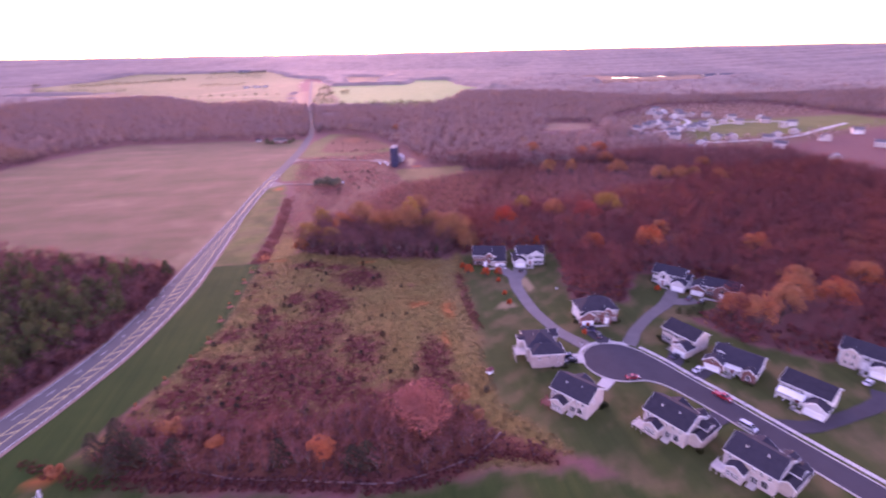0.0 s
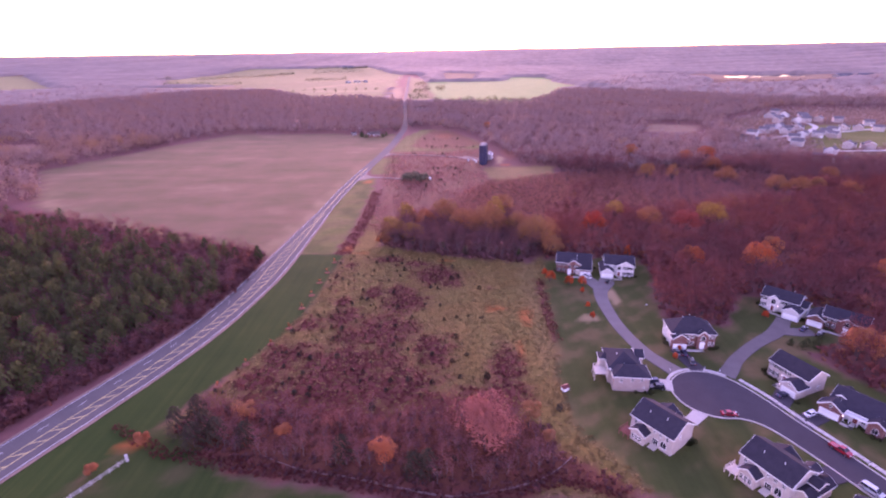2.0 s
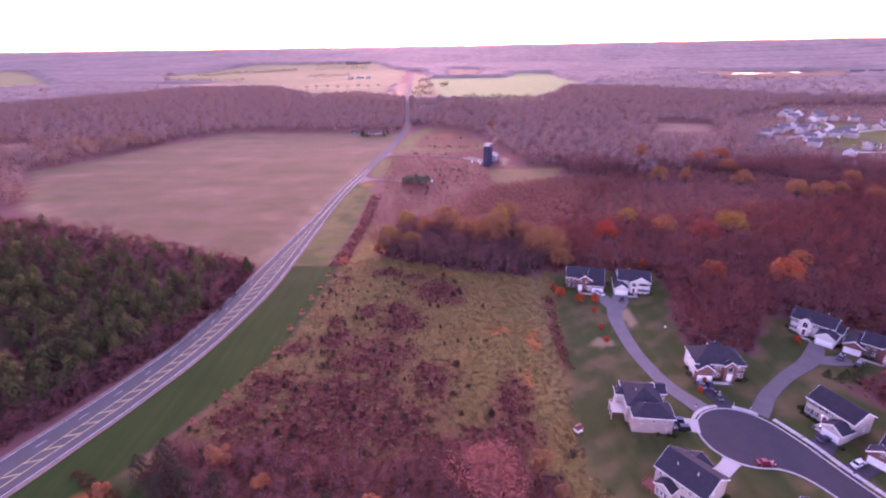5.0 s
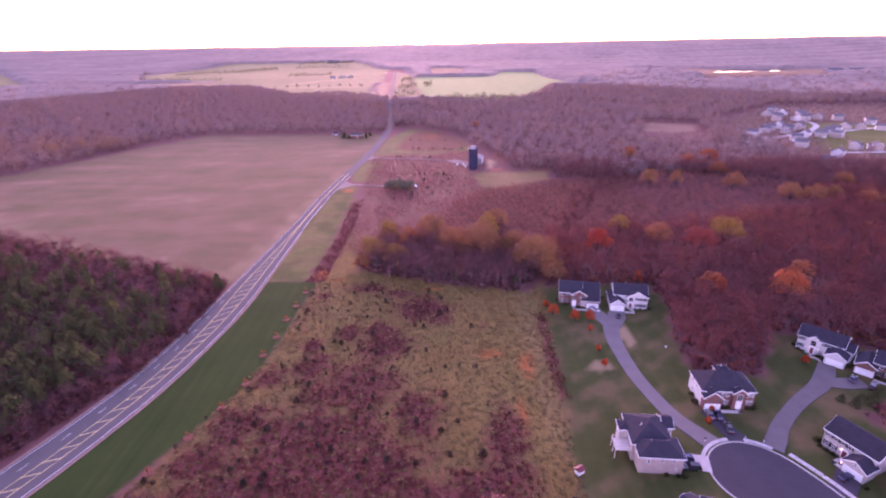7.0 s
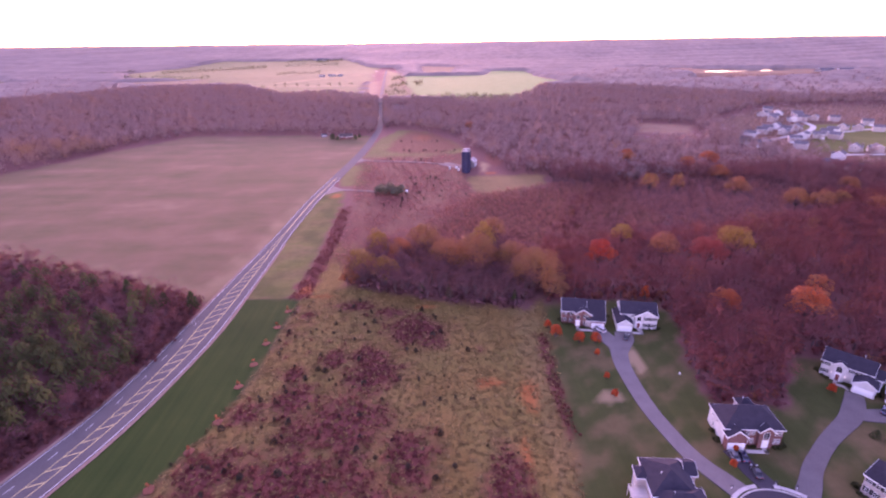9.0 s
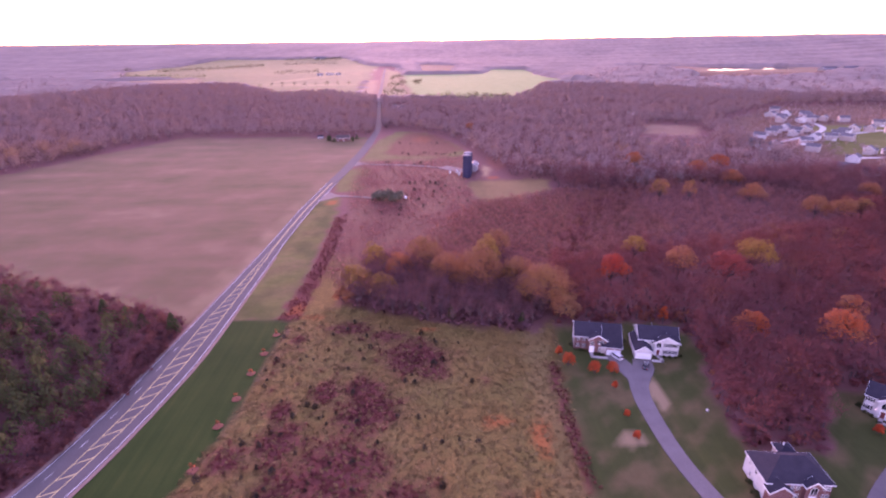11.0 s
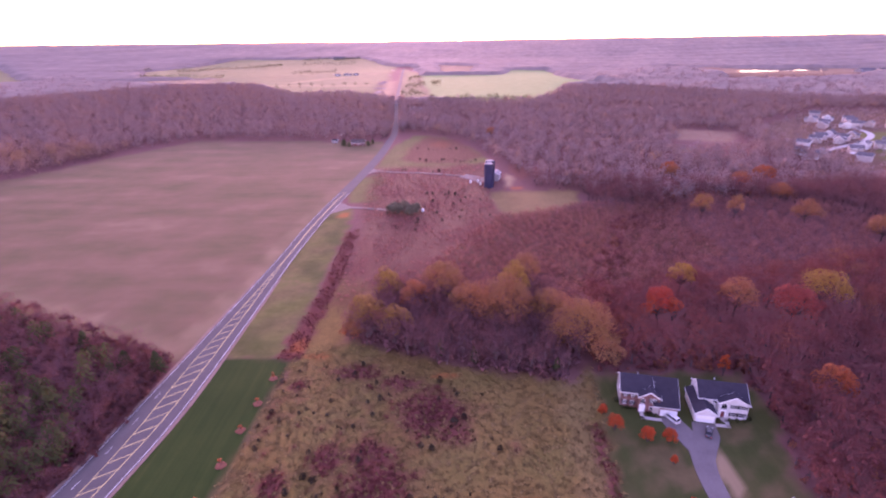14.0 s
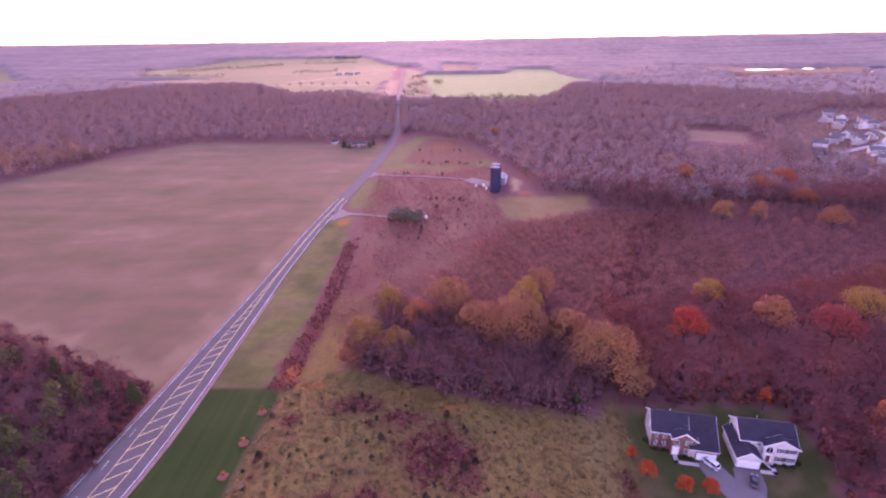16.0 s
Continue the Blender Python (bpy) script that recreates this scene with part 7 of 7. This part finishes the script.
def car(x, y, rot, colour, style="sedan", note="parked on the driveway"):
    """A parked car along its own x: hull with shaped sides, cabin of dark glass with a roof, wheels in arches, lamps."""
    ln, wd, ht, roof0, roof1, top0, top1 = {"sedan": (4.6, 1.8, 1.45, -1.6, 1.1, -0.95, 0.35), "suv": (4.8, 1.95, 1.8, -2.2, 1.2, -1.95, 0.45), "van": (5.1, 2.0, 1.85, -2.4, 1.9, -2.1, 0.9), "pickup": (5.6, 2.0, 1.85, -0.5, 1.6, -0.3, 0.9)}[style]
    top = tagged(new("car"), f"{colour} {style} {note}", "car", "parked cars")
    belt = ht * 0.58
    bm = bmesh.new()
    prof = [(-ln / 2, 0.35), (-ln / 2 - 0.02, belt * 0.75), (-ln / 2 + 0.12, belt), (roof0, belt + 0.03), (roof1, belt + 0.02), (ln / 2 - 0.35, belt * 0.86), (ln / 2, belt * 0.66), (ln / 2 - 0.03, 0.3)]
    rows = []
    for s, inset in ((-1, 0.1), (-1, 0.0), (1, 0.0), (1, 0.1)):
        rows.append([bm.verts.new((px2, s * (wd / 2 - inset - (0.06 if abs(px2) > ln / 2 - 0.2 else 0)), z - (0.1 if inset else 0.0) * (1 if z < 0.5 else -0.3))) for px2, z in prof])
    for ra, rb in zip(rows, rows[1:]):
        for i in range(len(prof)):
            j = (i + 1) % len(prof)
            bm.faces.new((ra[i], ra[j], rb[j], rb[i]))
    bm.faces.new(rows[0])
    bm.faces.new(rows[-1])
    part("body", bm, PAINT[colour], top)
    bm = bmesh.new()
    lowc = [(roof0, -1), (roof1, -1), (roof1, 1), (roof0, 1)]
    v0 = [bm.verts.new((a, s * (wd / 2 - 0.1), belt)) for a, s in lowc]
    v1 = [bm.verts.new((top0 if a == roof0 else top1, s * (wd / 2 - 0.28), ht - 0.06)) for a, s in lowc]
    for i in range(4):
        bm.faces.new((v0[i], v0[(i + 1) % 4], v1[(i + 1) % 4], v1[i]))
    bm.faces.new(v0)
    bm.faces.new(v1)
    part("cabin_glass", bm, GLASS, top, "dark glass cabin")
    bm = bmesh.new()
    box(bm, top0 - 0.05, top1 + 0.05, -wd / 2 + 0.26, wd / 2 - 0.26, ht - 0.07, ht)
    bmesh.ops.bevel(bm, geom=[e for e in bm.edges if e.calc_length() > 1], offset=0.03, segments=1, affect="EDGES")
    part("roof", bm, PAINT[colour], top)
    for a, t2 in ((roof0, top0), (roof1, top1), ((roof0 + roof1) / 2, (top0 + top1) / 2)):
        for s in (-1, 1):
            bm = bmesh.new()
            v = [bm.verts.new((a + da, s * (wd / 2 - q), belt)) for da, q in ((-0.07, 0.08), (0.07, 0.08), (0.07, 0.12), (-0.07, 0.12))] + [bm.verts.new((t2 + da, s * (wd / 2 - q), ht - 0.05)) for da, q in ((-0.07, 0.255), (0.07, 0.255), (0.07, 0.3), (-0.07, 0.3))]
            for f in ((0, 1, 5, 4), (1, 2, 6, 5), (2, 3, 7, 6), (3, 0, 4, 7)):
                bm.faces.new([v[i] for i in f])
            part("pillar", bm, PAINT[colour], top)
    for wx in (-ln * 0.31, ln * 0.31):
        for s in (-1, 1):
            def wheel_t():
                b3 = bmesh.new()
                bmesh.ops.create_cone(b3, cap_ends=True, segments=18, radius1=0.34, radius2=0.34, depth=0.24, matrix=pose(0, 0, 0, 90))
                bmesh.ops.bevel(b3, geom=[e for e in b3.edges], offset=0.03, segments=1, affect="EDGES")
                return meshed("wheel", b3, TYRE)
            def wheel_r():
                b3 = bmesh.new()
                bmesh.ops.create_cone(b3, cap_ends=True, segments=12, radius1=0.21, radius2=0.21, depth=0.26, matrix=pose(0, 0, 0, 90))
                return meshed("rim", b3, RIM)
            w = shared("wheel", stock("wheel", wheel_t), top, pose(wx, s * (wd / 2 - 0.1), 0.34))
            shared("rim", stock("rim", wheel_r), w)
    for fx2, mt, nm in ((ln / 2 - 0.06, LENS, "headlight"), (-ln / 2 + 0.02, LENS_RED, "tail_light")):
        for s in (-1, 1):
            bm = bmesh.new()
            box(bm, fx2 - 0.06, fx2 + 0.06, s * wd * 0.36 - 0.2, s * wd * 0.36 + 0.2, belt * 0.72, belt * 0.92)
            part(nm, bm, mt, top)
    top.matrix_world = pose(x, y, 0.06, 0, 0, rot)
    return top


car(66.6, 143.6, 175, "dark blue", "suv", "parked beside the house")
car(67.2, 140.6, 175, "black", "suv", "parked beside the house")
car(84.0, 127.6, -4, "red", "sedan", "parked at the kerb")
car(106.6, 112.6, -66, "red", "pickup", "parked on the street")
car(104.4, 98.9, -64, "silver", "van", "parked at the kerb")
car(82.2, 160.9, 82, "grey", "sedan", "on the short driveway")
car(84.6, 160.6, 80, "dark blue", "sedan", "on the short driveway")
car(84.9, 155.0, 76, "black", "sedan", "on the short driveway")
car(105.4, 136.4, 20, "dark blue", "sedan", "on the short driveway")
car(108.2, 127.4, 25, "white", "sedan", "by the garage")
car(137.8, 176.6, 40, "dark blue", "sedan", "by the brick garage")
car(141.2, 172.4, 40, "black", "suv", "by the brick garage")
car(66.2, 227.2, 118, "white", "van", "by the garage")
car(74.6, 221.2, 60, "black", "sedan", "on the shared drive")
car(158.0, 110.0, 20, "white", "sedan", "beside the house set back")

# small things on the lawns
ps = tagged(new("play_house"), "small white and red garden play house", "play house")
bm = bmesh.new()
box(bm, -1.0, 1.0, -0.8, 0.8, -0.1, 1.3)
part("wall", bm, TRIM, ps)
bm = bmesh.new()
prism(bm, [(-1.1, 1.25), (0, 2.0), (1.1, 1.25)], -1.2, 1.2, True)
part("roof", bm, DOOR_RED, ps, "faded red roof")
ps.matrix_world = pose(37.2, 140.2, 0, 0, 0, 30)
for i, (x, y) in enumerate([(84.6, 198.2)]):
    bx = tagged(new("utility_box"), "small white utility box on the lawn", "utility box", "utility boxes")
    bm = bmesh.new()
    box(bm, -0.24, 0.24, -0.24, 0.24, -0.1, 0.6)
    bmesh.ops.bevel(bm, geom=list(bm.edges), offset=0.05, segments=1, affect="EDGES")
    part("case", bm, TRIM, bx)
    bm = bmesh.new()
    box(bm, -0.32, 0.32, -0.32, 0.32, -0.1, 0.06)
    part("foot", bm, CONCRETE, bx)
    bx.location = (x, y, 0)
for i, (x, y) in enumerate([(75.6, 150.4), (87.6, 151.2), (92.0, 149.6), (99.8, 136.6), (104.2, 123.6), (110.6, 107.6)]):
    mb = tagged(new("mailbox"), "dark mailbox on a white post", "mailbox", "mailboxes")
    bm = bmesh.new()
    box(bm, -0.07, 0.07, -0.07, 0.07, -0.1, 1.0)
    part("post", bm, TRIM, mb)
    bm = bmesh.new()
    prism(bm, [(-0.14, 1.0), (0.14, 1.0), (0.14, 1.2), (0.07, 1.29), (-0.07, 1.29), (-0.14, 1.2)], -0.28, 0.28, True)
    part("box", bm, SHUTTER, mb)
    mb.matrix_world = pose(x, y, 0, 0, 0, 30 * i)
